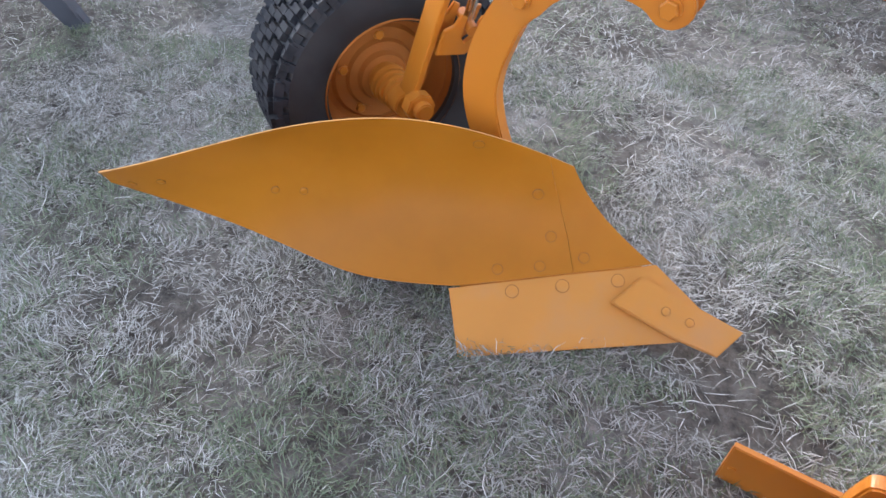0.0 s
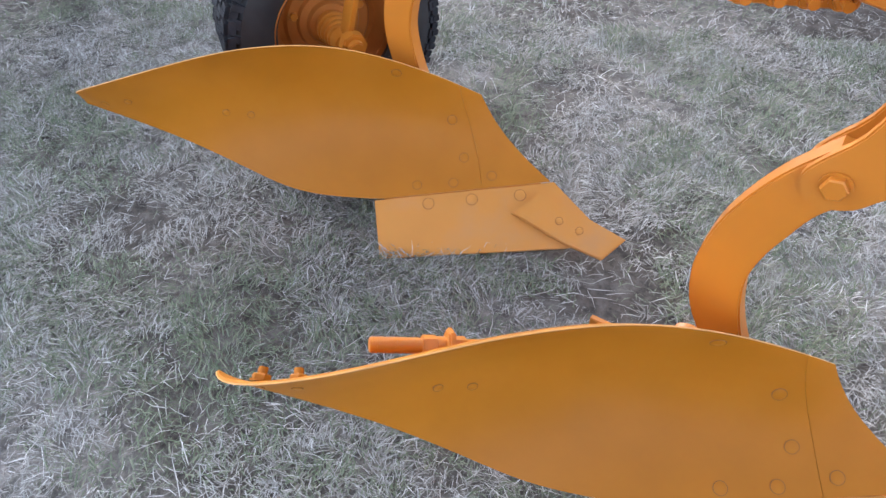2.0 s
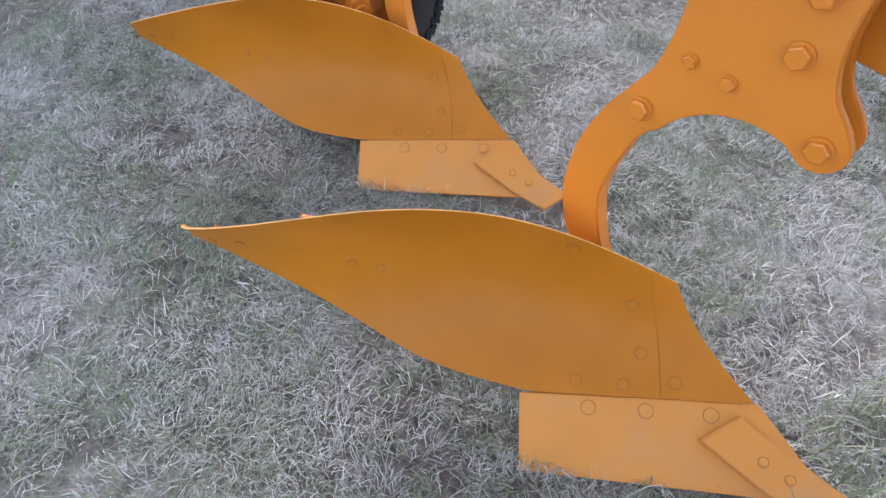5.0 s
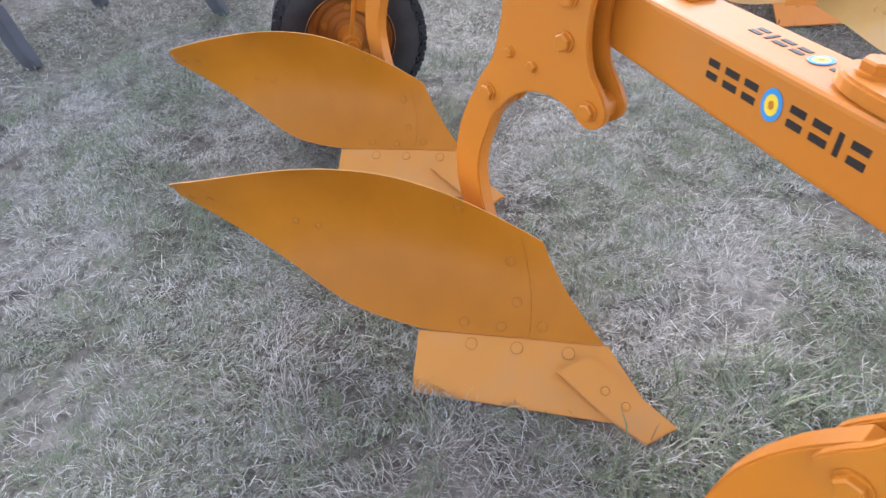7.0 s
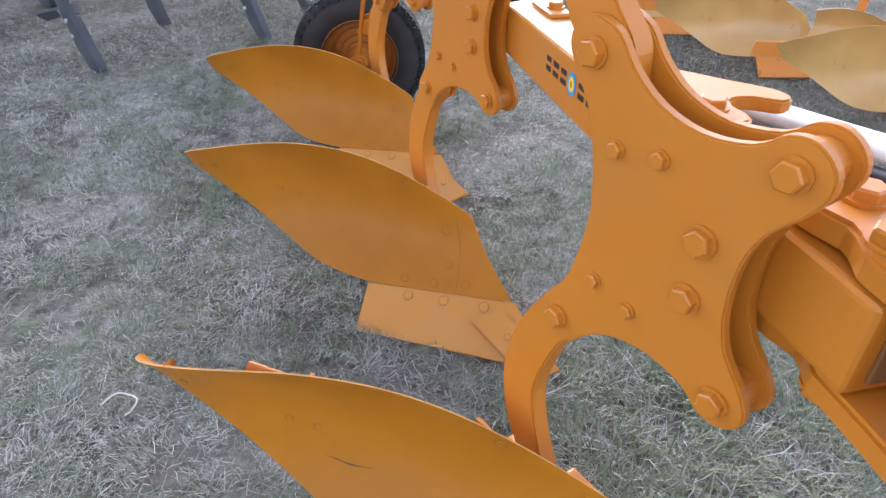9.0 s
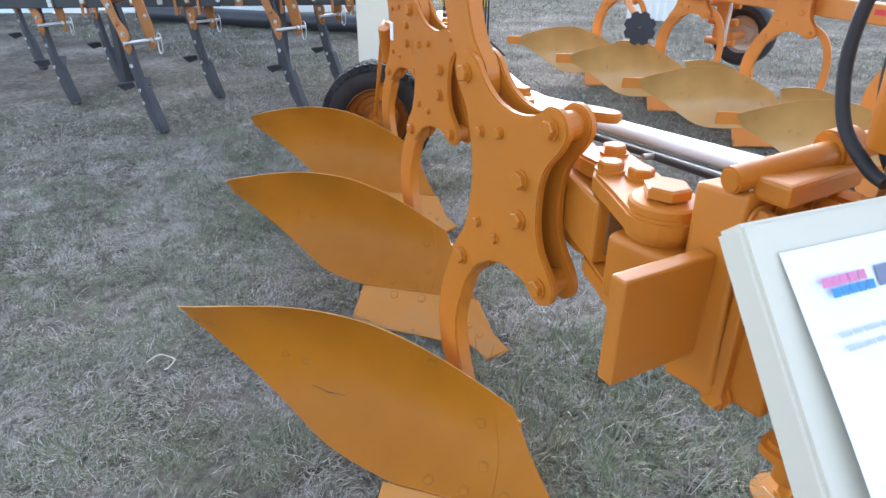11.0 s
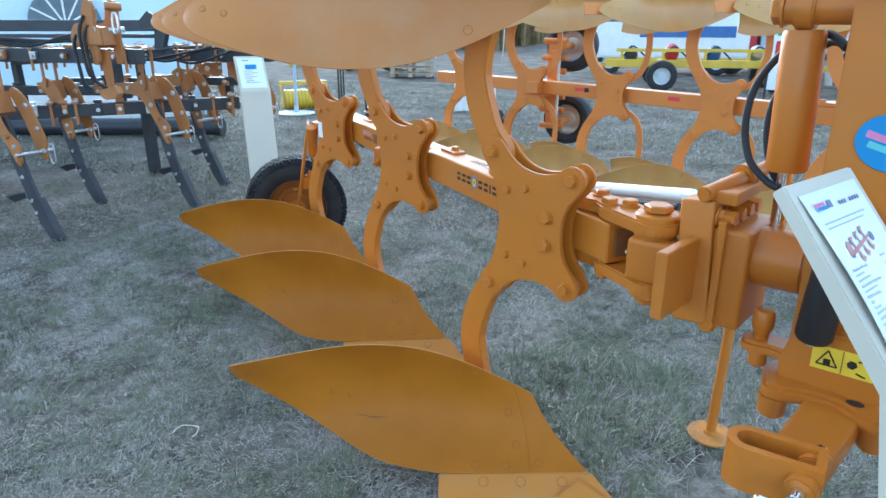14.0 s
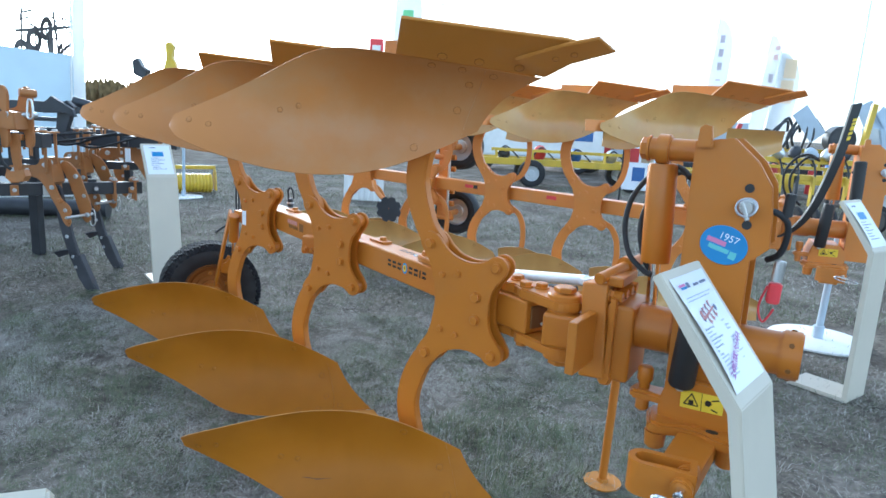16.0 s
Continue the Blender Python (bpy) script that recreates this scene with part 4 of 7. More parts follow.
    add_box(bm, (0.038, 0.004, 0), (0.018, 0.0035, 0.0008), Matrix.Rotation(0.25, 4, "Z"), 0)
    add_box(bm, (0.038, -0.006, 0), (0.018, 0.0035, 0.0008), Matrix.Rotation(-0.30, 4, "Z"), 0)
    part("warning_symbol", bm, DARKPRINT, st, at=mk)
    bm = bmesh.new()
    lip = [(0.605, 0.06), (0.603, -0.055), (0.622, -0.078), (0.66, -0.074), (0.695, -0.058), (0.745, -0.056), (0.785, -0.078), (0.825, -0.086), (0.852, -0.070), (0.855, 0.06)]
    add_prism(bm, [(p.x, p.y) for p in spline([(x, y, 0) for x, y in lip], 4, True)], Matrix.Translation(o + Vector((0, 0, 0.640))), 0.036, 0.009)
    for p in (0.628, 0.818):
        add_rod(bm, rel(p, -0.045, 0.590), rel(p, -0.045, 0.645), 0.027, 0.031, 20, 0.006)
    cb = part("cross_casting", bm, paint, parent, smooth=True)
    part("lip_hole", lathe([(0.011, 0), (0.011, 0.0012), (0.0005, 0.0012)], Matrix.Translation(rel(0.775, -0.045, 0.6765)) @ Matrix.Diagonal((1.5, 1, 1, 1)), 20), BLACK, cb)
    cp = part("carrier_pin", lathe([(0.0005, 0), (0.014, 0), (0.020, 0.006), (0.020, 0.045), (0.016, 0.06), (0.016, 0.085), (0.023, 0.095), (0.023, 0.128), (0.018, 0.135), (0.0005, 0.136)], Matrix.Translation(rel(0.568, 0.02, 0.662)), 14), paint, cb, smooth=True)
    part("pin_ear", prism([(p.x, p.y) for p in spline([(0.535, -0.01, 0), (0.56, -0.022, 0), (0.60, -0.016, 0), (0.66, -0.02, 0), (0.66, 0.06, 0), (0.60, 0.055, 0), (0.555, 0.058, 0), (0.534, 0.035, 0)], 4, True)], Matrix.Translation(o + Vector((0, 0, 0.704))), 0.028, 0.008), paint, cp)
    arm = part("hitch_arm", box((0, 0, 0), (0.105, 0.24, 0.05), Matrix.Translation(rel(0.735, -0.12, 0.622)) @ Matrix.Rotation(radians(-6), 4, "Z") @ Matrix.Rotation(radians(10), 4, "X"), 0.006), paint, parent)
    # clevis: a thick loop with a slot through it
    bm = bmesh.new()
    L, R, w = 0.118, 0.040, 0.016
    outer = [(-L / 2 + R * math.cos(a), R * math.sin(a)) for a in [radians(90 + 15 * k) for k in range(13)]] + [(L / 2, -R), (L / 2, R)]
    inner = [(-L / 2 + (R - w) * math.cos(a), (R - w) * math.sin(a)) for a in [radians(90 + 15 * k) for k in range(13)]] + [(L / 2 - w, -(R - w)), (L / 2 - w, R - w)]
    mm = Matrix.Translation(rel(0.726, -0.335, 0.618)) @ Matrix.Rotation(radians(8), 4, "Z")
    rings = [[bm.verts.new(mm @ Vector((x, y, z))) for x, y in pts] for pts, z in ((outer, 0), (outer, 0.085), (inner, 0.085), (inner, 0))]
    for A, B in zip(rings, rings[1:] + rings[:1]):
        for k in range(len(A)):
            bm.faces.new((A[k], A[(k + 1) % len(A)], B[(k + 1) % len(A)], B[k]))
    bmesh.ops.bevel(bm, geom=[e for e in bm.edges if e.calc_face_angle(0) > 1.2], offset=0.004, segments=2, affect="EDGES")
    cv = part("clevis", bm, paint, parent, smooth=True)
    part("clevis_boss", rod(rel(0.762, -0.365, 0.668), rel(0.762, -0.392, 0.667), 0.026, seg=28, bevel=0.004), paint, cv, smooth=True)
    part("clevis_boss", rod(rel(0.762, -0.325, 0.672), rel(0.762, -0.280, 0.672), 0.025, seg=28, bevel=0.003), paint, cv, smooth=True)
    lp = part("lower_link_pin", rod(rel(0.762, -0.42, 0.667), rel(0.762, -0.25, 0.673), 0.012, seg=20, bevel=0.002), CHROME, parent, smooth=True)
    part("pin_handle", tube(spline([rel(0.775, -0.445, 0.662), rel(0.735, -0.45, 0.672), rel(0.713, -0.45, 0.668), rel(0.728, -0.455, 0.655), rel(0.80, -0.455, 0.640), rel(0.836, -0.45, 0.642), rel(0.820, -0.45, 0.653)], 6, True), 0.0042, 8, True), CHROME, lp, smooth=True)
    # support leg with a round foot
    part("support_leg", rod(rel(0.308, 0.67, 0.02), rel(0.345, 0.60, 0.80), 0.017, seg=20), paint, parent, smooth=True)
    part("support_foot", lathe([(0.0005, 0.0), (0.078, 0.0), (0.078, 0.006), (0.024, 0.008), (0.022, 0.020), (0.0005, 0.020)], Matrix.Translation(rel(0.308, 0.67, 0.010)), 32), SHAREPAINT, parent)
    part("leg_bracket", box((0, 0, 0), (0.06, 0.42, 0.05), Matrix.Translation(rel(0.38, 0.40, 0.80)), 0.005), paint, parent)
    # memory cylinder beside the beam
    a, b = rel(-0.35, 0.52, 0.85), rel(0.275, 0.300, 0.952)
    far_end = a + (a - b) * 0.3
    part("memory_cylinder", rod(far_end + Vector((0, -0.010, -0.034)), b + Vector((-0.03, -0.010, -0.034)), 0.011, seg=20, bevel=0.003), BLACKSTEEL, parent, smooth=True)
    part("memory_rod", rod(far_end, b, 0.0195, seg=24), SKYSTEEL, parent, smooth=True)
    part("rod_clamp", box((0, 0, 0), (0.022, 0.085, 0.022), Matrix.Translation(b + Vector((0.012, -0.01, 0.004))) @ ax, 0.006), SKYSTEEL, parent)
    part("rod_end", rod(b, b + (b - a).normalized() * 0.10, 0.012, seg=14), CHROME, parent, smooth=True)
    part("stay_bolt", rod(a.lerp(b, 0.52) + Vector((-0.01, -0.05, -0.03)), a.lerp(b, 0.52) + Vector((0.0, -0.015, -0.03)), 0.007, seg=10), ZINC, parent, smooth=True)


plough_last = STEP * 1
beam(plough, STEP * -1, plough_last, STEP, ORANGE)
headstock(plough, plough_last, STEP, ORANGE)
d_, n_, ax_ = beam_axes(STEP)
face = Matrix((d_, (0, 0, 1), -n_)).transposed().to_4x4()
beam_ob = [o for o in plough.children if o.name.startswith("beam")][0]
maker_mark(beam_ob, Matrix.Translation(STEP * 0.437 + n_ * 0.0833 + Vector((0, 0, Z0 + 0.010))) @ face, 0.318)
topface = Matrix((-d_, -n_, (0, 0, 1))).transposed().to_4x4()
maker_mark(beam_ob, Matrix.Translation(STEP * 0.40 + n_ * 0.15 + Vector((0, 0, Z0 + 0.0567))) @ topface, 0.26)
sticker = Matrix.Translation(STEP * -0.73 + n_ * 0.0832 + Vector((0, 0, Z0 + 0.012))) @ face
for k in range(5):
    part("maker_sticker", box((-0.070 + 0.025 * k, 0.010, 0), (0.019, 0.020, 0.001), sticker, 0), BRICKINK, beam_ob)
    part("maker_sticker", box((-0.055 + 0.025 * k, -0.016, 0), (0.020, 0.017, 0.001), sticker, 0), GAPBROWN, beam_ob)
part("maker_sticker", box((0.098, -0.004, 0), (0.050, 0.042, 0.001), sticker, 0), GAPBROWN, beam_ob)
# bolts standing on the beam
for f in (-1, 0):
    c = STEP * f + d_ * 0.085
    hex_bolt(beam_ob, c + d_ * 0.012 + n_ * 0.165 + Vector((0, 0, Z0 + 0.066)), (0, 0, 1), 0.03, ORANGE)
    part("beam_pad", box((0, 0, 0), (0.12, 0.05, 0.010), Matrix.Translation(c + n_ * 0.16 + Vector((0, 0, Z0 + 0.061))) @ ax_, 0.003), ORANGE, beam_ob)
# spring latch with a black wire grip beside the rear plates
c = STEP * -1 + d_ * -0.02 + n_ * 0.185 + Vector((0, 0, Z0 + 0.066))
grip = part("spring_latch", rod(c, c + Vector((0, 0, 0.05)), 0.017, seg=18, bevel=0.003), BLACKSTEEL, beam_ob, smooth=True)
part("latch_collar", rod(c + Vector((0, 0, 0.02)), c + Vector((0, 0, 0.03)), 0.021, seg=18), ZINC, grip, smooth=True)
part("latch_grip", tube(spline([c + Vector(p) for p in ((-0.015, 0, 0.045), (-0.018, 0, 0.095), (0.0, 0, 0.112), (0.018, 0, 0.095), (0.026, 0, 0.05))], 6), 0.0045, 8), BLACK, grip, smooth=True)
# bolted bracket under the beam behind the middle frog
dirn = Vector((0.925, 0.38, 0)).normalized()
nrm_b = Vector((dirn.y, -dirn.x, 0))
bm_m = Matrix((dirn, -nrm_b, (0, 0, 1))).transposed().to_4x4()
mid_b = Vector((-0.338, 0.226, 0.812))
bracket = part("bolted_bracket", box((0.004, 0.03, 0), (0.178, 0.06, 0.088), Matrix.Translation(mid_b) @ bm_m, 0.008, 3), ORANGE, plough)
for k in range(4):
    hex_bolt(bracket, mid_b + dirn * (-0.066 + 0.044 * k) + Vector((0, 0, -0.024)), nrm_b, 0.030, ORANGE)
    part("bolt_end", rod(mid_b + dirn * (-0.066 + 0.044 * k) + Vector((0, 0, -0.024)), mid_b + dirn * (-0.066 + 0.044 * k) + nrm_b * 0.034 + Vector((0, 0, -0.024)), 0.008, seg=12), ORANGE, bracket)
# badge on the mast
bd = Matrix.Translation(plough_last + Vector((0.732, 0.0015, 1.186))) @ Matrix.Rotation(radians(16), 4, "Y") @ Matrix.Rotation(radians(90), 4, "X")
badge = part("badge", lathe([(0.001, 0.002), (0.059, 0.002), (0.061, 0.0), (0.001, 0.0)], Matrix.Diagonal((1, 0.86, 1, 1)), 48), LOGOBLUE, plough, "blue oval maker's badge", at=bd)
yr = new("lettering", text_mesh("1957", 0.030, PAPER))
yr.matrix_basis = Matrix.Translation((0.006, 0.022, 0.0026)) @ Matrix.Scale(0.88, 4)
yr.parent = badge
bm = bmesh.new()
add_box(bm, (-0.02, 0.004, 0.0028), (0.05, 0.013, 0.0008), None, 0)
part("badge_mark", bm, PINK, badge)
bm = bmesh.new()
add_box(bm, (-0.008, -0.013, 0.0028), (0.054, 0.012, 0.0008), None, 0)
add_box(bm, (0.031, -0.018, 0.0028), (0.018, 0.020, 0.0008), None, 0)
part("badge_mark", bm, BADGEGREEN, badge)
# scratch on the front mouldboard, white tag on the rear frog
bm = bmesh.new()
edge = []
for k in range(9):
    u = k / 8
    s_, t_ = 0.41 + 0.095 * u, 0.235 + 0.05 * u + 0.004 * math.sin(9 * u)
    w_ = 0.003 * (0.25 + math.sin(math.pi * u)) * (1.0 if k % 3 else 0.6)
    up = board_normal(s_, t_) * 0.0008
    edge.append([bm.verts.new(board(s_, t_ + w_) + up), bm.verts.new(board(s_, t_ - w_) + up)])
for A, B in zip(edge, edge[1:]):
    bm.faces.new((A[0], B[0], B[1], A[1]))
front_board = [o for o in plough.children if o.name.startswith("mouldboard") and (o.matrix_basis.translation - STEP).length < 0.01][0]
part("scratch", bm, DARKPRINT, front_board)
part("white_tag", box((0, 0, 0), (0.030, 0.003, 0.082), Matrix.Translation(STEP * -1 + Vector((-0.143, 0.003, 0.856))), 0.001), PAPER, plough)


def depth_wheel(parent, c, R, W, turn, paint):
    """A rubber depth wheel with block tread on a dished orange rim, swung to its heading, with its arm and cylinder."""
    c = Vector(c)
    T = Matrix.Translation(c) @ Matrix.Rotation(radians(turn), 4, "Z")
    m = T @ Matrix.Rotation(radians(90), 4, "X")
    h = W / 2
    prof = [(R * 0.56, -h * 0.72), (R * 0.62, -h * 0.86), (R * 0.76, -h), (R * 0.90, -h * 0.97), (R * 0.955, -h * 0.8), (R * 0.975, -h * 0.4), (R * 0.975, h * 0.4), (R * 0.955, h * 0.8), (R * 0.90, h * 0.97), (R * 0.76, h), (R * 0.62, h * 0.86), (R * 0.56, h * 0.72), (R * 0.56, -h * 0.72)]
    tyre = part("tyre", lathe(prof, m, 72), RUBBER, parent, "black rubber tyre with block tread", True)
    bm = bmesh.new()
    count = 42
    pitch = 2 * math.pi * R / count
    for row, y in enumerate((-0.80, -0.40, 0.0, 0.40, 0.80)):
        for k in range(count):
            a = (k + 0.5 * (row % 2)) * 2 * math.pi / count
            r = R * (0.985 if abs(y) < 0.7 else 0.962)
            mm = T @ Matrix.Rotation(a, 4, "Y") @ Matrix.Translation((r, y * h, 0)) @ Matrix.Rotation(radians(-14 if y > 0.7 else 14 if y < -0.7 else 0), 4, "Z")
            # two halves of a block, shifted against each other along a wavy cut
            add_box(bm, (0, h * 0.025, pitch * 0.23), (0.020, h * 0.33, pitch * 0.38), mm, 0)
            add_box(bm, (0, -h * 0.025, -pitch * 0.20), (0.020, h * 0.33, pitch * 0.36), mm, 0)
    for sgn in (-1, 1):
        for k in range(count):
            a = (k + 0.25) * 2 * math.pi / count
            mm = T @ Matrix.Rotation(a, 4, "Y") @ Matrix.Translation((R * 0.905, sgn * h * 0.975, 0)) @ Matrix.Rotation(radians(-24 * sgn), 4, "Z")
            add_box(bm, (0.012, 0, 0), (R * 0.085, 0.010, pitch * (0.60 if k % 2 else 0.40)), mm, 0)
    part("tread", bm, TREAD, tyre)
    rp = [(R * 0.585, h * 0.84), (R * 0.60, h * 0.78), (R * 0.57, h * 0.70), (R * 0.545, h * 0.42), (R * 0.555, h * 0.34), (R * 0.53, h * 0.26), (R * 0.515, -h * 0.02), (R * 0.48, -h * 0.14), (R * 0.43, -h * 0.12), (R * 0.40, -h * 0.02), (R * 0.31, -h * 0.04), (R * 0.29, h * 0.06), (R * 0.22, h * 0.06), (R * 0.20, h * 0.20), (0.002, h * 0.20), (0.002, -h * 0.2), (R * 0.5, -h * 0.3), (R * 0.585, -h * 0.8)]
    part("rim", lathe(rp, m, 64, False), SHADERIM, parent, smooth=True)
    for k in range(5):
        a = k * 2 * math.pi / 5 + 0.3
        c0 = T @ Vector((R * 0.345 * math.cos(a), 0.006, R * 0.345 * math.sin(a)))
        hex_bolt(tyre, c0, T.to_3x3() @ Vector((0, -1, 0)), 0.022, paint, "wheel_bolt")
    bm = bmesh.new()
    for k in range(4):
        add_rod(bm, T @ Vector((0, -0.055 - 0.022 * k, 0)), T @ Vector((0, -0.045 - 0.022 * k, 0)), 0.050 - 0.003 * k, seg=28, bevel=0.002)
    add_rod(bm, T @ Vector((0, -0.165, 0)), T @ Vector((0, 0.02, 0)), 0.034, 0.046, 28, 0.003)
    part("hub", bm, paint, parent, smooth=True)
    # arm from the axle up to the rear frog
    foot, head = T @ Vector((0.0, -0.165, 0.035)), Vector((-1.190, 0.41, 0.88))
    d = (head - foot).normalized()
    face = (T.to_3x3() @ Vector((0, -1, 0)))
    face = (face - d * face.dot(d)).normalized()
    side = d.cross(face)
    am = Matrix((side, face, d)).transposed().to_4x4()
    arm = part("wheel_arm", box((0, 0, (head - foot).length / 2 - 0.02), (0.015, 0.068, (head - foot).length + 0.02), Matrix.Translation(foot) @ am @ Matrix.Rotation(radians(3), 4, "Z"), 0.004), paint, parent)
    ax0 = T @ Vector((0, -0.255, 0.03))
    part("axle_end", rod(ax0, T @ Vector((0, -0.19, 0.03)), 0.022, seg=20, bevel=0.003), paint, arm, smooth=True)
    part("axle_washer", rod(T @ Vector((0, -0.235, 0.03)), T @ Vector((0, -0.20, 0.03)), 0.036, seg=8, bevel=0.003), paint, arm)
    fk = foot + d * 0.20 + side * 0.058 + face * 0.02
    # two forked lugs, open towards the top, that hold the cylinder's pin
    lug_ = [(-0.05, -0.045), (0.02, -0.05), (0.045, -0.025), (0.05, 0.045), (0.03, 0.05), (0.02, 0.0), (0.008, -0.015), (-0.004, 0.0), (-0.004, 0.05), (-0.02, 0.058), (-0.03, 0.03), (-0.05, 0.02)]
    bm = bmesh.new()
    for s_ in (-0.024, 0.016):
        add_prism(bm, lug_, Matrix.Translation(fk + face * s_) @ Matrix((side, d, face)).transposed().to_4x4(), 0.009, 0.002)
    part("cylinder_fork", bm, paint, arm)
    top = head + Vector((0.062, -0.030, -0.02))
    low = fk + side * 0.015 + d * 0.02
    part("wheel_cylinder", rod(low.lerp(top, 0.48), top, 0.029, seg=24, bevel=0.003), paint, parent, smooth=True)
    part("wheel_piston", rod(low, low.lerp(top, 0.5), 0.011, seg=16), CHROME, parent, smooth=True)
    part("cylinder_end", rod(low - face * 0.03, low + face * 0.03, 0.013, seg=16), paint, parent, smooth=True)
    part("arm_bracket", box((0, 0, 0), (0.12, 0.05, 0.07), Matrix.Translation(head + Vector((0.09, 0.02, -0.03))), 0.006), paint, parent)


depth_wheel(plough, (-1.520, 0.518, 0.314), 0.302, 0.215, 59, ORANGE)


# ---- information stands ----
def info_stand(m, label, width=0.24, top=1.15, fold=0.885, back=0.205, sheet_kind=0, lean=0.0):
    """A folded board: sloped head, upright and foot, with a printed sheet. x along the lines of print, y away from the reader."""
    st = root("information_stand", m, label, "stand", "information stands")
    t = 0.024
    lo = -fold * math.tan(radians(lean))
    prof = [(lo, 0.0), (0.0, fold), (back, top), (back + t * 0.72, top - t * 0.62), (t, fold - t * 0.55), (lo + t, t), (lo + 0.34, t), (lo + 0.34, 0.0)]
    bm = bmesh.new()
    L = [bm.verts.new((-width / 2, y, z)) for y, z in prof]
    R = [bm.verts.new((width / 2, y, z)) for y, z in prof]
    bm.faces.new(L)
    bm.faces.new(R[::-1])
    for k in range(len(prof)):
        bm.faces.new((L[k], R[k], R[(k + 1) % len(prof)], L[(k + 1) % len(prof)]))
    bmesh.ops.bevel(bm, geom=bm.edges[:], offset=0.003, segments=2, affect="EDGES")
    body = part("board", bm, CREAM, st)
    slope = Vector((0, -back, fold - top))
    ln = slope.length
    up = -slope.normalized()
    nrm = Vector((1, 0, 0)).cross(up)
    ax = Matrix((Vector((1, 0, 0)), up, nrm)).transposed().to_4x4()
    mid = Vector((0, back / 2, (fold + top) / 2))
    pm = Matrix.Translation(mid + up * 0.0045 + nrm * 0.0012) @ ax
    pw, ph = 0.205, 0.285
    bm = bmesh.new()
    # the sheet curls up a little along one side
    g = [[bm.verts.new((-pw / 2 + pw * i / 12, -ph / 2 + ph * j / 14, 0.0008 + 0.008 * max(0, 1 - i / 4) ** 2 * max(0, math.sin(math.pi * (j / 14) ** 0.8)))) for i in range(13)] for j in range(15)]
    for j in range(14):
        for i in range(12):
            bm.faces.new((g[j][i], g[j][i + 1], g[j + 1][i + 1], g[j + 1][i]))
    sheet_ob = part("printed_sheet", bm, SHEETPAPER, st, "white printed paper sheet", True, at=pm)
    rng = random.Random(7 + sheet_kind)
    def bar(x0, x1, y, h, material, z=0.0022):
        bm = bmesh.new()
        zz = z + 0.008 * max(0, 1 - (x0 / pw + 0.5) * 3) ** 2
        add_box(bm, ((x0 + x1) / 2, y, zz), (x1 - x0, h, 0.0003), None, 0)
        return part("print_bar", bm, material, sheet_ob)
    if sheet_kind == 0:
        for k in range(5):
            bar(-0.084 + 0.0086 * k, -0.0775 + 0.0086 * k, 0.119, 0.006, PINK)
            bar(-0.077 + 0.0082 * k, -0.0708 + 0.0082 * k, 0.112, 0.006, LOGOBLUE)
        bar(-0.034, -0.019, 0.116, 0.013, INK)
        for k in range(8):
            if k != 3:
                bar(0.004 + 0.0098 * k, 0.0108 + 0.0098 * k, 0.112, 0.007, INK)
        for y, a, b in ((0.087, -0.083, 0.072), (0.0785, -0.080, 0.058)):
            x = a
            while x < b:
                w = rng.uniform(0.006, 0.017)
                bar(x, min(x + w, b), y, 0.0026, GREYINK)
                x += w + 0.003
        # the small picture of a plough: beam, three pairs of bodies, mast and wheel
        def blob(pts, material):
            part("print_shape", prism(pts, Matrix.Translation((0.0, 0.038, 0.0022)) @ Matrix.Diagonal((1, 0.86, 1, 1)), 0.0003, 0), material, sheet_ob)
        blob([(-0.046, -0.010), (-0.040, -0.014), (0.038, 0.008), (0.036, 0.012), (-0.040, -0.005)], BRICKINK)
        for k in range(3):
            x, y = -0.024 + 0.023 * k, -0.006 + 0.006 * k
            blob([(x - 0.008, y + 0.026), (x + 0.006, y + 0.026), (x, y + 0.018), (x + 0.003, y + 0.004), (x - 0.002, y + 0.003), (x - 0.005, y + 0.016)], BRICKINK)
            blob([(x + 0.002, y - 0.003), (x + 0.006, y - 0.003), (x + 0.009, y - 0.014), (x + 0.016, y - 0.018), (x + 0.006, y - 0.026), (x + 0.001, y - 0.018)], BRICKINK)
            blob([(x - 0.009, y + 0.020), (x - 0.005, y + 0.022), (x - 0.006, y + 0.010), (x - 0.009, y + 0.012)], INK)
        blob([(-0.050, -0.012), (-0.038, -0.014), (-0.036, 0.012), (-0.044, 0.016), (-0.050, 0.008)], BRICKINK)
        blob([(-0.050, -0.016), (-0.040, -0.018), (-0.040, -0.012), (-0.049, -0.011)], INK)
        blob([(0.045 + 0.0065 * math.cos(k * 0.63), 0.006 + 0.010 * math.sin(k * 0.63)) for k in range(10)], INK)
        # two columns of small print
        words = {0: "Munkasz\u00e9less\u00e9g:", 3: "Gerendely magass\u00e1ga:", 5: "Munkam\u00e9lys\u00e9g:", 6: "V\u00e1z:", 7: "T\u00f6meg:"}
        for k in range(14):
            y = 0.007 - 0.0088 * k
            if k in words:
                line = new("print_line", text_mesh(words[k], 0.0082, GREYINK, "print_line", 0.0002))
                x0 = min(v.co.x for v in line.data.vertices)
                line.matrix_basis = Matrix.Translation((-0.079 - x0, y, 0.0052))
                line.parent = sheet_ob
            else:
                x, end = -0.079, -0.079 + rng.uniform(0.032, 0.066)
                while x < end:
                    w = rng.uniform(0.005, 0.014)
                    bar(x, min(x + w, end), y, 0.0032, GREYINK)
                    x += w + 0.0022
            if k in (0, 5, 6, 8, 9, 11):
                bar(0.036, 0.036 + rng.uniform(0.010, 0.034), y + 0.002, 0.0030, GREYINK)
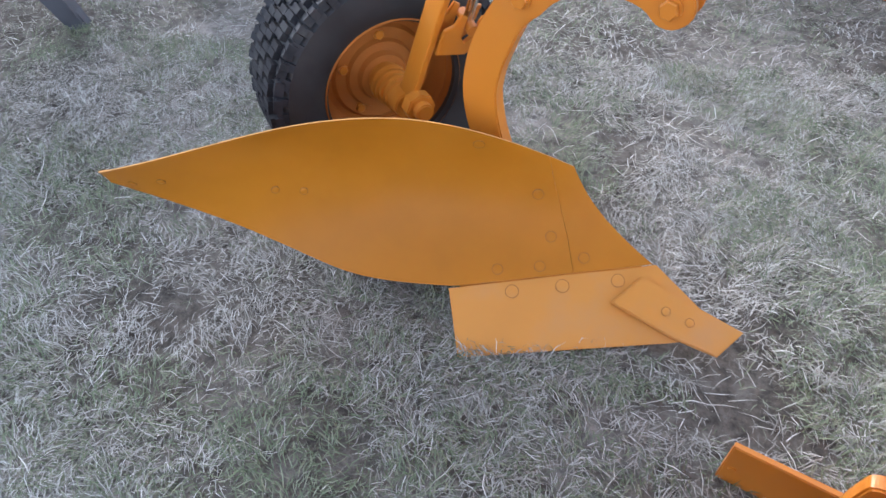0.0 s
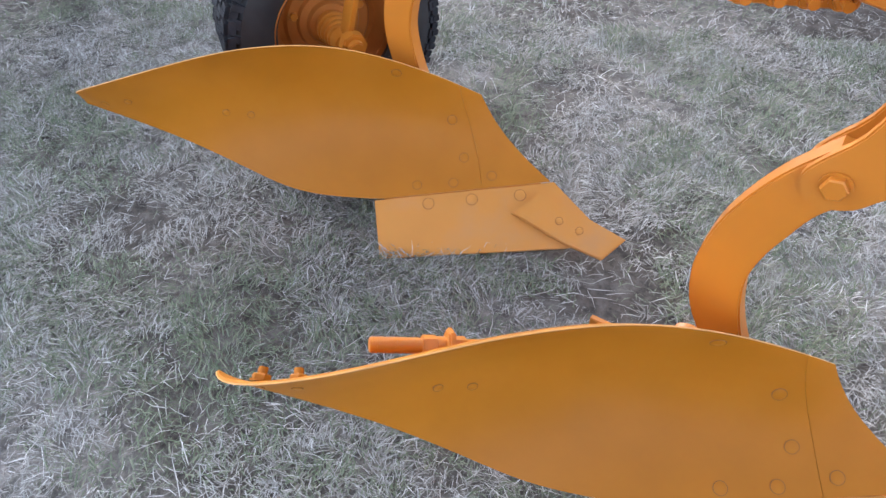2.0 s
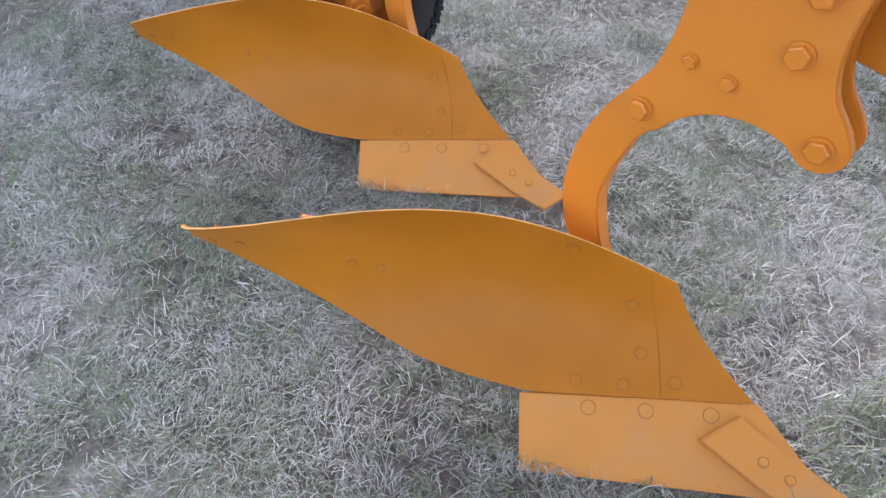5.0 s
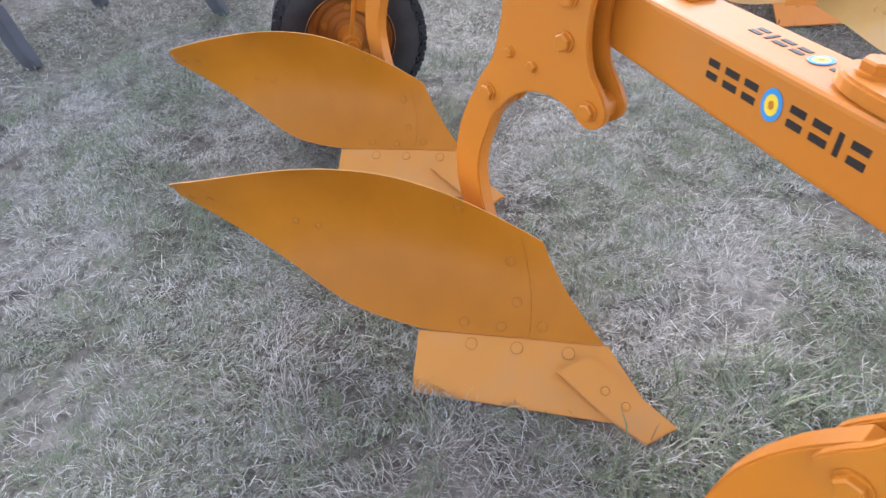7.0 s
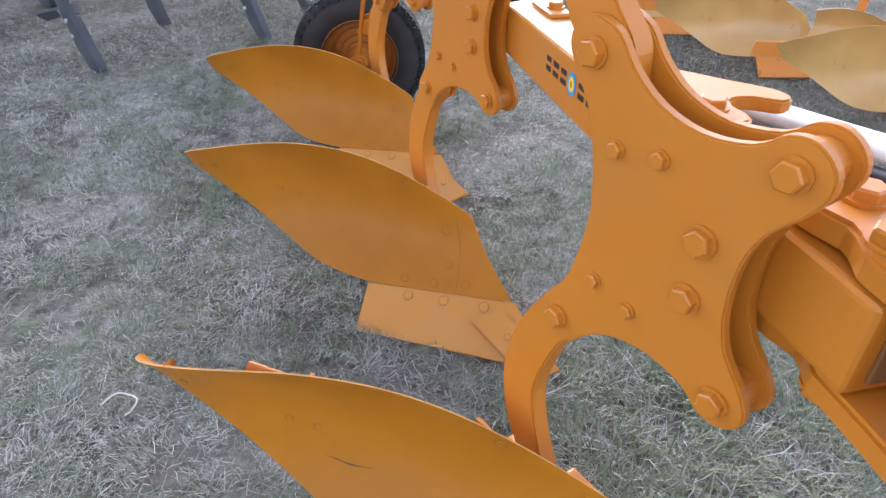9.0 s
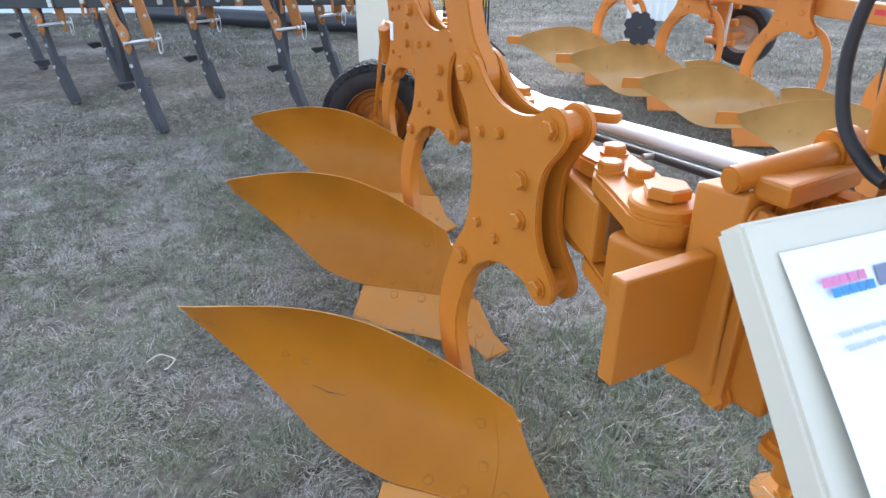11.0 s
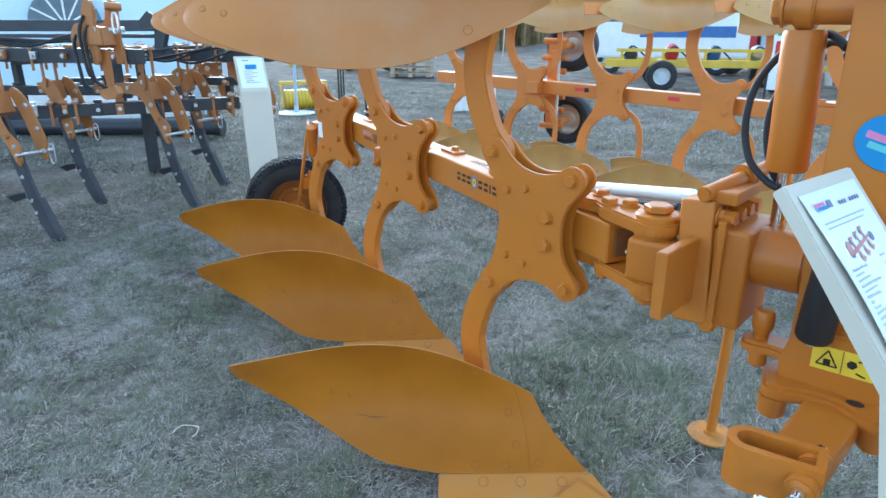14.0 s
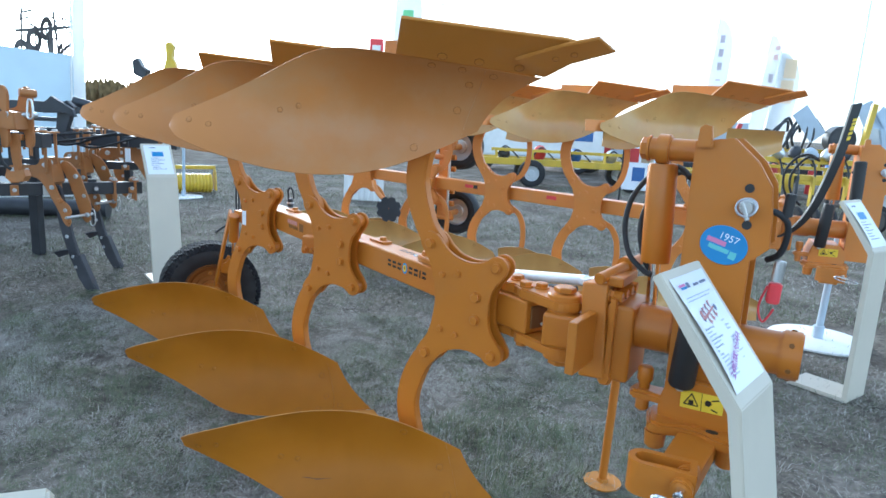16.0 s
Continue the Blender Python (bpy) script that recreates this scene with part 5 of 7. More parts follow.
        for k, w in ((1, "105 cm"), (2, "90 cm")):
            line = new("print_line", text_mesh(w, 0.0082, GREYINK, "print_line", 0.0002))
            line.matrix_basis = Matrix.Translation((0.050, 0.004 - 0.0088 * k, 0.0026))
            line.parent = sheet_ob
        for glyph in glyphs(text_mesh("2.490.000 Ft+\u00c1FA", 0.0235, PURPLEINK), "pen_stroke"):
            glyph.matrix_basis = Matrix.Translation((0.0, -0.071, 0.0056)) @ Matrix.Rotation(radians(25.5), 4, "Z")
            glyph.parent = sheet_ob
    else:
        bar(-0.06, -0.01, 0.118, 0.008, INK)
        bar(-0.045, 0.045, 0.055, 0.045, LOGOBLUE)
        bar(-0.025, 0.025, 0.058, 0.018, INK)
        for k in range(7):
            bar(-0.06, -0.06 + rng.uniform(0.05, 0.11), 0.015 - 0.018 * k, 0.004, INK)
    return st


def in_plough(p, q):
    return PLOUGH_AT @ Vector((p, q, 0))


info_stand(pose(2.2828, -0.9541, 0, 0, 0, 55.0), "cream folded information stand with a price sheet", 0.2447, 1.1585, 0.895, 0.2138, 0, 10.04)
w = in_plough(-2.91, 1.18)
info_stand(pose(w.x, w.y, 0, 0, 0, 42), "cream folded information stand beside the cultivator", sheet_kind=1, lean=8)
info_stand(pose(3.775, 1.375, 0, 0, 0, 42), "cream folded information stand beside the far plough", sheet_kind=1)
info_stand(pose(1.295, -2.185, 0, 0, 0, 25), "cream folded information stand on the open grass", sheet_kind=1)

# ---- the second plough, further off ----
FARORANGE = mat("far_orange_paint", (0.60, 0.215, 0.035), 0.38, spread=0.08, scale=3, bump=0.1, bump_scale=45, dirt=(0.45, 0.24, 0.09), dirt_amount=0.35)
VARNISH = mat("varnished_mouldboard", (0.54, 0.315, 0.10), 0.33, spread=0.12, scale=3.5, bump=0.06, dirt=(0.50, 0.22, 0.05), dirt_amount=0.6, dirt_scale=2.2, coat=0.3)
FAR_AT = pose(1.615, 3.37, 0, 0, 0, -15)
STEP2 = Vector((0.863, -0.343, 0))
far = root("plough", FAR_AT, "orange five-furrow reversible plough with skimmers on the grass", "plough")
cache2 = {}


def skimmer(parent, at, upper, paint, face):
    """A small skimmer board ahead of a body on a curved stalk."""
    def lift(m):
        return (Matrix.Translation((0, 0, 2 * Z0)) @ Matrix.Diagonal((1, 1, -1, 1)) @ m) if upper else m
    bm = bmesh.new()
    n = 10
    g, h = [], []
    for i in range(n + 1):
        u = i / n
        row, back = [], []
        for j in range(7):
            v = j / 6
            p = Vector((0.02 + 0.36 * u, -0.13 + 0.17 * u + 0.05 * math.sin(math.pi * v) + 0.04 * v, 0.20 + 0.17 * v * (1 - 0.25 * (2 * u - 1) ** 2) + 0.05 * (1 - u) * v))
            row.append(bm.verts.new(p))
            back.append(bm.verts.new(p + Vector((-0.003, 0.007, 0))))
        g.append(row)
        h.append(back)
    for A, s in ((g, 1), (h, -1)):
        for i in range(n):
            for j in range(6):
                f = (A[i][j], A[i + 1][j], A[i + 1][j + 1], A[i][j + 1])
                bm.faces.new(f if s > 0 else f[::-1])
    for i in range(n):
        bm.faces.new((g[i][0], h[i][0], h[i + 1][0], g[i + 1][0]))
        bm.faces.new((g[i][6], g[i + 1][6], h[i + 1][6], h[i][6]))
    for j in range(6):
        bm.faces.new((g[0][j], g[0][j + 1], h[0][j + 1], h[0][j]))
        bm.faces.new((g[n][j], h[n][j], h[n][j + 1], g[n][j + 1]))
    bm.transform(lift(Matrix.Translation(at)))
    sk = part("skimmer_board", bm, face, parent, smooth=True)
    out = [(p.x, p.y) for p in spline([(0.075, 0.72, 0), (0.13, 0.68, 0), (0.17, 0.60, 0), (0.185, 0.50, 0), (0.18, 0.40, 0), (0.17, 0.28, 0)], 4)] + [(p.x, p.y) for p in spline([(0.205, 0.28, 0), (0.225, 0.40, 0), (0.228, 0.50, 0), (0.21, 0.62, 0), (0.16, 0.71, 0), (0.09, 0.755, 0)], 4)]
    bm = prism(out, Matrix.Translation((0, 0.055, 0)) @ VERT, 0.02, 0.002)
    bm.transform(lift(Matrix.Translation(at)))
    part("skimmer_stalk", bm, paint, parent)


for k in (-2, -1, 0, 1, 2):
    at = STEP2 * k
    for up in (False, True):
        made = plough_body(far, at, up, FARORANGE, VARNISH, FARORANGE, cache2)
        for nm in ("mouldboard", "shin", "share", "point", "landside", "stay_rod", "leg_tab", "joint_strip"):
            made[nm].matrix_basis = Matrix.Translation(at + (Vector((0.10, 0.02, 0.088)) if up else Vector((-0.01, 0, 0.006)))) @ Matrix.Diagonal((1, 1, 1, 1) if up else (0.90, 0.90, 1, 1))
        skimmer(far, at, up, FARORANGE, VARNISH)
        zz = (2 * Z0 - 0.325 + 0.095) if up else 0.33
        part("tail_flap", box((0, 0, 0), (0.15, 0.009, 0.075), Matrix.Translation(at + Vector((-0.80 if up else -0.80, -0.475, zz))) @ Matrix.Rotation(radians(42), 4, "Z") @ Matrix.Rotation(radians(-12 if up else 12), 4, "X"), 0.002), FARORANGE, far)
    frog(far, at, FARORANGE, cache2)
far_beam = beam(far, STEP2 * -2 - STEP2 * 0.4, STEP2 * 2, STEP2, FARORANGE)
headstock(far, STEP2 * 2, STEP2, FARORANGE)
# this plough's mast and turnover cylinder stand further ahead on their shaft
for ob in far.children:
    if ob.name.split(".")[0] in ("mast_cheek", "mast_web", "mast_ear", "top_link_pin", "turnover_cylinder", "cylinder_pin"):
        ob.matrix_basis = Matrix.Translation((0.20, 0, 0)) @ ob.matrix_basis
d2, n2, ax2 = beam_axes(STEP2)
face2 = Matrix((d2, (0, 0, 1), -n2)).transposed().to_4x4()
for f in (0.5, -0.5):
    m = Matrix.Translation(STEP2 * f + n2 * 0.0832 + Vector((0, 0, Z0 + 0.012))) @ face2
    part("maker_sticker", box((0, 0, 0), (0.10, 0.030, 0.001), m, 0), LOGORED, far_beam)
    if f < 0:
        part("maker_sticker", box((0.08, 0, 0), (0.05, 0.034, 0.001), m, 0), DARKPRINT, far_beam)
# black strap with a yellow label from the far mast
to_far = FAR_AT.inverted()
strap = [to_far @ Vector(p) for p in ((3.78, 1.95, 1.71), (3.73, 1.95, 1.40), (3.66, 1.97, 1.12), (3.60, 1.99, 0.97), (3.53, 2.02, 0.87), (3.47, 2.05, 0.83), (3.41, 2.07, 0.86))]
side = Vector((0.030, 0.010, 0.008))
pts = spline(strap, 8)
bm = bmesh.new()
rows = [[bm.verts.new(p + off) for off in (side, side * 0.9 + Vector((0.004, -0.012, 0)), -side * 0.9 + Vector((0.004, -0.012, 0)), -side, -side * 0.9 + Vector((-0.004, 0.012, 0)), side * 0.9 + Vector((-0.004, 0.012, 0)))] for p in pts]
for A, B in zip(rows, rows[1:]):
    for k in range(6):
        bm.faces.new((A[k], A[(k + 1) % 6], B[(k + 1) % 6], B[k]))
bm.faces.new(rows[0])
bm.faces.new(rows[-1][::-1])
sleeve = part("hose_sleeve", bm, BLACK, far, smooth=True)
for f0, f1 in ((0.30, 0.36), (0.38, 0.43), (0.45, 0.54), (0.57, 0.63), (0.66, 0.74)):
    a, b = strap[0].lerp(strap[1], f0), strap[0].lerp(strap[1], f1)
    bm = bmesh.new()
    dd = (b - a)
    off = Vector((0.006, -0.018, 0)) + side * 0.4
    w = side.normalized() * 0.012
    v = [bm.verts.new(p + off + q) for p, q in ((a, w), (a, -w), (b, -w), (b, w))]
    bm.faces.new(v)
    part("sleeve_label", bm, YELLOW, sleeve)
part("damper", rod(to_far @ Vector((3.85, 1.90, 0.98)), to_far @ Vector((3.84, 1.90, 1.36)), 0.036, seg=20, bevel=0.006), BLACK, far, smooth=True)


def far_wheel(parent, c, paint):
    """A plain double depth wheel seen far off: tyre, steel rim and hub bolts."""
    c = Vector(c)
    m = Matrix.Translation(c) @ Matrix.Rotation(radians(90), 4, "X")
    R, h = 0.24, 0.10
    prof = [(R * 0.6, -h * 0.7), (R * 0.78, -h), (R * 0.93, -h * 0.9), (R, -h * 0.5), (R, h * 0.5), (R * 0.93, h * 0.9), (R * 0.78, h), (R * 0.6, h * 0.7), (R * 0.6, -h * 0.7)]
    tyre = part("tyre", lathe(prof, m, 48), RUBBER, parent, smooth=True)
    part("rim", lathe([(R * 0.62, h * 0.72), (R * 0.60, h * 0.5), (R * 0.52, h * 0.2), (R * 0.3, h * 0.1), (R * 0.28, h * 0.35), (0.002, h * 0.4)], m, 40, False), ZINC, tyre, smooth=True)


WHEELS = to_far @ Vector((1.13, 4.52, 0.0))
for z in (0.516, 2 * Z0 - 0.516):
    far_wheel(far, (WHEELS.x, WHEELS.y, z), FARORANGE)
bm = bmesh.new()
base = Matrix.Translation((WHEELS.x - 0.10, WHEELS.y - 0.20, 0))
add_box(bm, (0, 0, Z0), (0.10, 0.07, 0.82), base, 0.008)
add_box(bm, (0.06, -0.10, Z0), (0.06, 0.06, 0.62), base, 0.008)
add_box(bm, (0.0, -0.25, Z0), (0.12, 0.50, 0.10), base, 0.008)
for z in (0.47, 0.62, 0.75, 0.98, 1.1, 1.25):
    add_rod(bm, base @ Vector((-0.10, -0.02, z)), base @ Vector((0.13, -0.02, z)), 0.028, seg=14)
part("wheel_carrier", bm, FARORANGE, far)
for z in (0.516, 2 * Z0 - 0.516):
    part("wheel_axle", rod(base @ Vector((0.10, -0.05, z)), base @ Vector((0.10, 0.2, z)), 0.03, seg=16), FARORANGE, far, smooth=True)
part("adjusting_spindle", rod(base @ Vector((0.10, -0.12, 0.45)), base @ Vector((0.10, -0.12, 1.28)), 0.014, seg=12), ZINC, far, smooth=True)
# notched disc coulter
bm = bmesh.new()
pts = []
for k in range(48):
    a = k * 2 * math.pi / 48
    r = 0.125 - (0.018 if k % 6 in (0, 1) else 0)
    pts.append((r * math.cos(a), r * math.sin(a)))
add_prism(bm, pts, Matrix.Translation((-1.147, 0.069, 0.598)) @ Matrix.Rotation(radians(12), 4, "Z") @ VERT, 0.008, 0)
part("disc_coulter", bm, BLACKSTEEL, far)
part("coulter_arm", tube(spline([Vector(p) for p in ((-1.147, 0.08, 0.598), (-1.19, 0.10, 0.66), (-1.27, 0.14, 0.70), (-1.36, 0.20, 0.76), (-1.42, 0.26, 0.84))], 6), 0.022, 10), FARORANGE, far, smooth=True)

# ---- cultivator ----
# duller, browner orange: haze and shadow over the cultivator put into its paint
HAZEORANGE = mat("hazed_orange_paint", (0.37, 0.152, 0.042), 0.45, spread=0.14, scale=5, bump=0.12, bump_scale=45, dirt=(0.26, 0.15, 0.07), dirt_amount=0.5, dirt_scale=6)
CULT_AT = pose(-2.15, 2.20, 0, 0, 0, 0)
cult = root("cultivator", CULT_AT, "tine cultivator with black frame bars and orange tine holders", "cultivator")
to_cult = CULT_AT.inverted()


def bar_between(name, a, b, w, material, h=None):
    a, b = to_cult @ Vector(a), to_cult @ Vector(b)
    d = (b - a).normalized()
    side = Vector((-d.y, d.x, 0)).normalized()
    m = Matrix((d, side, d.cross(side))).transposed().to_4x4()
    return part(name, box((0, 0, 0), ((b - a).length, w, h or w), Matrix.Translation((a + b) / 2) @ m, 0.007), material, cult)


def from_end(end, heading, length):
    a = radians(heading)
    return Vector(end) - Vector((math.cos(a), math.sin(a), 0)) * length


# upper and lower frame bars with their right ends
UPPER = ((-1.70, 2.02, 1.175), 0, 3.6, 0.105), ((-1.35, 3.25, 1.135), 12, 4.6, 0.10), ((-1.75, 4.4, 1.15), 22, 4.2, 0.08), ((-2.25, 3.0, 1.30), 10, 3.2, 0.035), ((-3.0, 4.7, 1.385), 24, 4.2, 0.12)
LOWER = ((-1.55, 2.96, 0.755), 42, 3.4, 0.10), ((-1.98, 2.75, 0.86), 14, 2.6, 0.08), ((-1.80, 3.35, 0.90), 20, 1.5, 0.07)
for end, heading, length, w in UPPER:
    bar_between("frame_bar", from_end(end, heading, length), end, w, BLACKSTEEL)
for end, heading, length, w in LOWER:
    bar_between("lower_bar", from_end(end, heading, length), end, w, BLACKSTEEL)
for x, y, z0, z1 in ((-2.28, 2.40, 0.74, 1.12), (-3.35, 2.42, 0.70, 1.12), (-4.2, 2.1, 0.7, 1.12), (-2.62, 3.05, 0.70, 1.12), (-1.95, 3.42, 0.74, 1.12)):
    bar_between("frame_post", (x, y, z0), (x + 0.001, y, z1), 0.06, BLACKSTEEL)
for x, y in ((-3.1, 2.20), (-4.3, 2.15)):
    bar_between("frame_strut", (x, y, 1.13), (x - 0.05, y + 1.2, 1.13), 0.09, BLACKSTEEL)

# the S-shaped cheek that carries a tine: an arm under the frame bar, then down to the tine's head
CHEEK = [(-0.115, 0.235), (-0.100, 0.10), (-0.085, 0.03), (-0.045, -0.06), (0.014, -0.115), (0.032, -0.165), (0.018, -0.205), (0.024, -0.245), (0.0, -0.278), (-0.034, -0.245), (-0.078, -0.145), (-0.130, -0.05), (-0.185, 0.043), (-0.245, 0.088), (-0.37, 0.10), (-0.43, 0.07), (-0.475, 0.10), (-0.465, 0.155), (-0.40, 0.178), (-0.23, 0.185), (-0.19, 0.235)]
INNER = [(-0.15, 0.215), (-0.085, 0.185), (-0.025, 0.10), (0.01, 0.0), (0.04, -0.085), (0.052, -0.145), (0.038, -0.19), (0.042, -0.235), (0.012, -0.262), (-0.018, -0.24), (-0.05, -0.175), (-0.075, -0.085), (-0.105, 0.006), (-0.145, 0.10), (-0.18, 0.175)]
MIDDLE = ((-0.12, 0.02, 0.05), (-0.09, -0.08, 0.05), (-0.055, -0.26, 0.052), (-0.015, -0.42, 0.05), (0.03, -0.56, 0.048), (0.09, -0.68, 0.05), (0.165, -0.785, 0.03))
TINE = [(x + w * 0.74, z + w * 0.22) for x, z, w in MIDDLE] + [(x - w * 0.74, z - w * 0.22) for x, z, w in MIDDLE[::-1]]
POINT = [(0.0, -0.52), (0.07, -0.50), (0.185, -0.785), (0.12, -0.80), (0.045, -0.68)]


def tine_unit(foot, turn=1, k=1.0, tine=True, cheek=True):
    """One sprung tine whose point stands at foot: two orange cheeks, bolts, link pin, clip and the dark curved tine."""
    a = radians(turn)
    base = to_cult @ Matrix.Translation(Vector(foot) - Vector((0.165 * k * math.cos(a), 0.165 * k * math.sin(a), -0.79 * k))) @ Matrix.Rotation(a, 4, "Z") @ VERT @ Matrix.Scale(k, 4)
    near = [(p.x, p.y) for p in spline([(a, b, 0) for a, b in CHEEK], 3, True)]
    inner = [(p.x, p.y) for p in spline([(a, b, 0) for a, b in INNER], 3, True)]
    nrm = (base.to_3x3() @ Vector((0, 0, 1))).normalized()
    far_ch = part("holder_cheek", prism(inner, base @ Matrix.Translation((0.05, 0.0, -0.11)), 0.014, 0.003), HAZEORANGE, cult)
    part("holder_web", prism([(-0.22, 0.16), (-0.13, 0.19), (-0.10, 0.06), (-0.15, 0.03)], base @ Matrix.Translation((0.0, 0.0, -0.10)), 0.13, 0.003), HAZEORANGE, cult)
    for u, v, size in ((-0.06, 0.10, 0.03), (0.0, -0.05, 0.024), (0.02, -0.20, 0.03)):
        hex_bolt(far_ch, base @ Vector((u + 0.05, v, -0.096)), nrm, size, ZINC)
    if not cheek:
        near = inner
    ch = part("holder_cheek", prism(near, base @ Matrix.Translation((0, 0, 0.03)), 0.016, 0.003), HAZEORANGE, cult)
    for u, v, size, z in ((-0.41, 0.135, 0.034, 1), (-0.30, 0.142, 0.026, 1), (-0.15, 0.14, 0.034, 0), (-0.16, 0.19, 0.026, 1), (-0.11, 0.02, 0.028, 1), (-0.06, -0.08, 0.036, 0), (-0.012, -0.15, 0.024, 1), (0.0, -0.235, 0.03, 0)):
        if cheek or u > -0.14:
            hex_bolt(ch, base @ Vector((u, v, 0.047)), nrm, size, ZINC if z else HAZEORANGE)
    part("link_pin", rod(base @ Vector((0.07, -0.20, -0.16)), base @ Vector((0.005, -0.205, 0.07)), 0.012, seg=14), ZINC, ch, smooth=True)
    part("pin_clip", tube(spline([base @ Vector(p) for p in ((0.075, -0.16, -0.15), (0.095, -0.18, -0.15), (0.095, -0.27, -0.15), (0.075, -0.295, -0.15), (0.055, -0.27, -0.15), (0.055, -0.18, -0.15))], 5, True), 0.0045, 8, True), ZINC, ch, smooth=True)
    # clamp strap round the frame bar above the cheek, with bright nuts
    bm = bmesh.new()
    add_box(bm, (-0.135, 0.29, 0.06), (0.022, 0.30, 0.012), base, 0.003)
    add_box(bm, (-0.135, 0.29, -0.06), (0.022, 0.30, 0.012), base, 0.003)
    add_box(bm, (-0.135, 0.435, 0.0), (0.055, 0.014, 0.16), base, 0.003)
    strap_ = part("bar_clamp", bm, HAZEORANGE, ch)
    for z in (-0.06, 0.06):
        hex_bolt(strap_, base @ Vector((-0.135, 0.442, z)), (0, 0, 1), 0.036, ZINC)
    if not tine:
        return
    tn = [(p.x, p.y) for p in spline([(a, b, 0) for a, b in TINE], 3, True)]
    t = part("tine", prism(tn, base @ Matrix.Translation((0, 0, -0.02)), 0.036, 0.004), TINESTEEL, cult)
    part("tine_point", prism(POINT, base @ Matrix.Translation((0, 0, -0.032)), 0.060, 0.003), TINESTEEL, t)
    for sgn in (-1, 1):
        w = [(0.0, 0.0), (0.07, -0.02), (0.12, 0.035), (0.07, 0.045), (0.01, 0.045)]
        wm = base @ Matrix.Translation((-0.02, -0.50, 0.03 * sgn)) @ Matrix.Rotation(radians(-115 * sgn), 4, "Y") @ Matrix.Rotation(radians(-28), 4, "X")
        part("wing_share", prism(w, wm, 0.012, 0.002), TINESTEEL, t)
    for v in (-0.36, -0.52, -0.60):
        hex_bolt(t, base @ Vector((-0.03 + (-0.36 - v) * 0.26, v, 0.022)), nrm, 0.022, ZINC)


for foot in ((-1.53, 2.23, 0), (-1.80, 2.99, 0), (-2.36, 2.11, 0), (-1.91, 1.25, 0), (-3.57, 2.02, 0), (-3.15, 1.34, 0), (-4.4, 1.2, 0), (-4.7, 1.9, 0)):
    tine_unit(foot, cheek=foot[0] not in (-2.36, -3.57))
tine_unit((-1.42, 3.42, 0), 14, 1.1, False)
tine_unit((-2.15, 3.75, 0), 4, 1.0, False)

# folding joint: two orange lugs with pins, hoses, crank and clip
FOLD = to_cult @ Matrix.Translation((-1.60, 1.55, 1.27)) @ Matrix.Rotation(radians(2), 4, "Z") @ VERT @ Matrix.Scale(0.72, 4)
lug = [(p.x, p.y) for p in spline([(-0.17, -0.02, 0), (-0.20, 0.07, 0), (-0.15, 0.17, 0), (-0.07, 0.20, 0), (-0.04, 0.30, 0), (0.0, 0.375, 0), (0.06, 0.37, 0), (0.085, 0.30, 0), (0.08, 0.20, 0), (0.075, 0.05, 0), (0.07, -0.14, 0), (0.0, -0.16, 0), (-0.02, -0.03, 0)], 4, True)]
fb = part("fold_bracket", prism(lug, FOLD @ Matrix.Translation((-0.02, 0, 0.05)), 0.025, 0.004), HAZEORANGE, cult)
part("fold_bracket", prism(lug, FOLD @ Matrix.Translation((0.10, 0.0, -0.10)), 0.025, 0.004), HAZEORANGE, cult)
part("fold_web", prism([(-0.16, 0.0), (0.14, 0.0), (0.13, 0.15), (-0.10, 0.17)], FOLD @ Matrix.Translation((0, 0, -0.09)), 0.14, 0.006), HAZEORANGE, cult)
nrm_f = (FOLD.to_3x3() @ Vector((0, 0, 1)))
for u, v in ((0.02, 0.32), (-0.015, 0.25), (0.04, 0.17)):
    part("pin_hole", lathe([(0.016, 0), (0.016, 0.002), (0.0005, 0.002)], FOLD @ Matrix.Translation((u - 0.02, v, 0.0755)), 16), BLACK, fb)
part("fold_pin", rod(FOLD @ Vector((0.06, 0.13, 0.10)), FOLD @ Vector((0.17, 0.13, -0.14)), 0.018, seg=16), ZINC, cult, smooth=True)
part("fold_pin", rod(FOLD @ Vector((0.12, 0.33, 0.0)), FOLD @ Vector((0.21, 0.32, -0.10)), 0.026, seg=16), HAZEORANGE, cult, smooth=True)
part("fold_foot", prism([(p.x, p.y) for p in spline([(0.02, -0.06, 0), (0.08, -0.05, 0), (0.09, -0.20, 0), (0.08, -0.36, 0), (0.05, -0.42, 0), (0.03, -0.36, 0), (0.01, -0.2, 0)], 4, True)], FOLD @ Matrix.Translation((0, 0, -0.02)), 0.03, 0.003), HAZEORANGE, cult)
part("fold_foot", prism([(-0.02, -0.39), (0.15, -0.36), (0.17, -0.42), (0.14, -0.47), (0.02, -0.48), (-0.03, -0.44)], FOLD @ Matrix.Translation((0, 0, -0.02)), 0.06, 0.004), HAZEORANGE, cult)
part("pin_clip", tube(spline([FOLD @ Vector(p) for p in ((0.225, 0.25, 0.04), (0.22, 0.12, 0.05), (0.25, 0.10, 0.05), (0.275, 0.13, 0.05), (0.265, 0.24, 0.04), (0.245, 0.27, 0.04))], 5, True), 0.0065, 8, True), ZINC, cult, smooth=True)
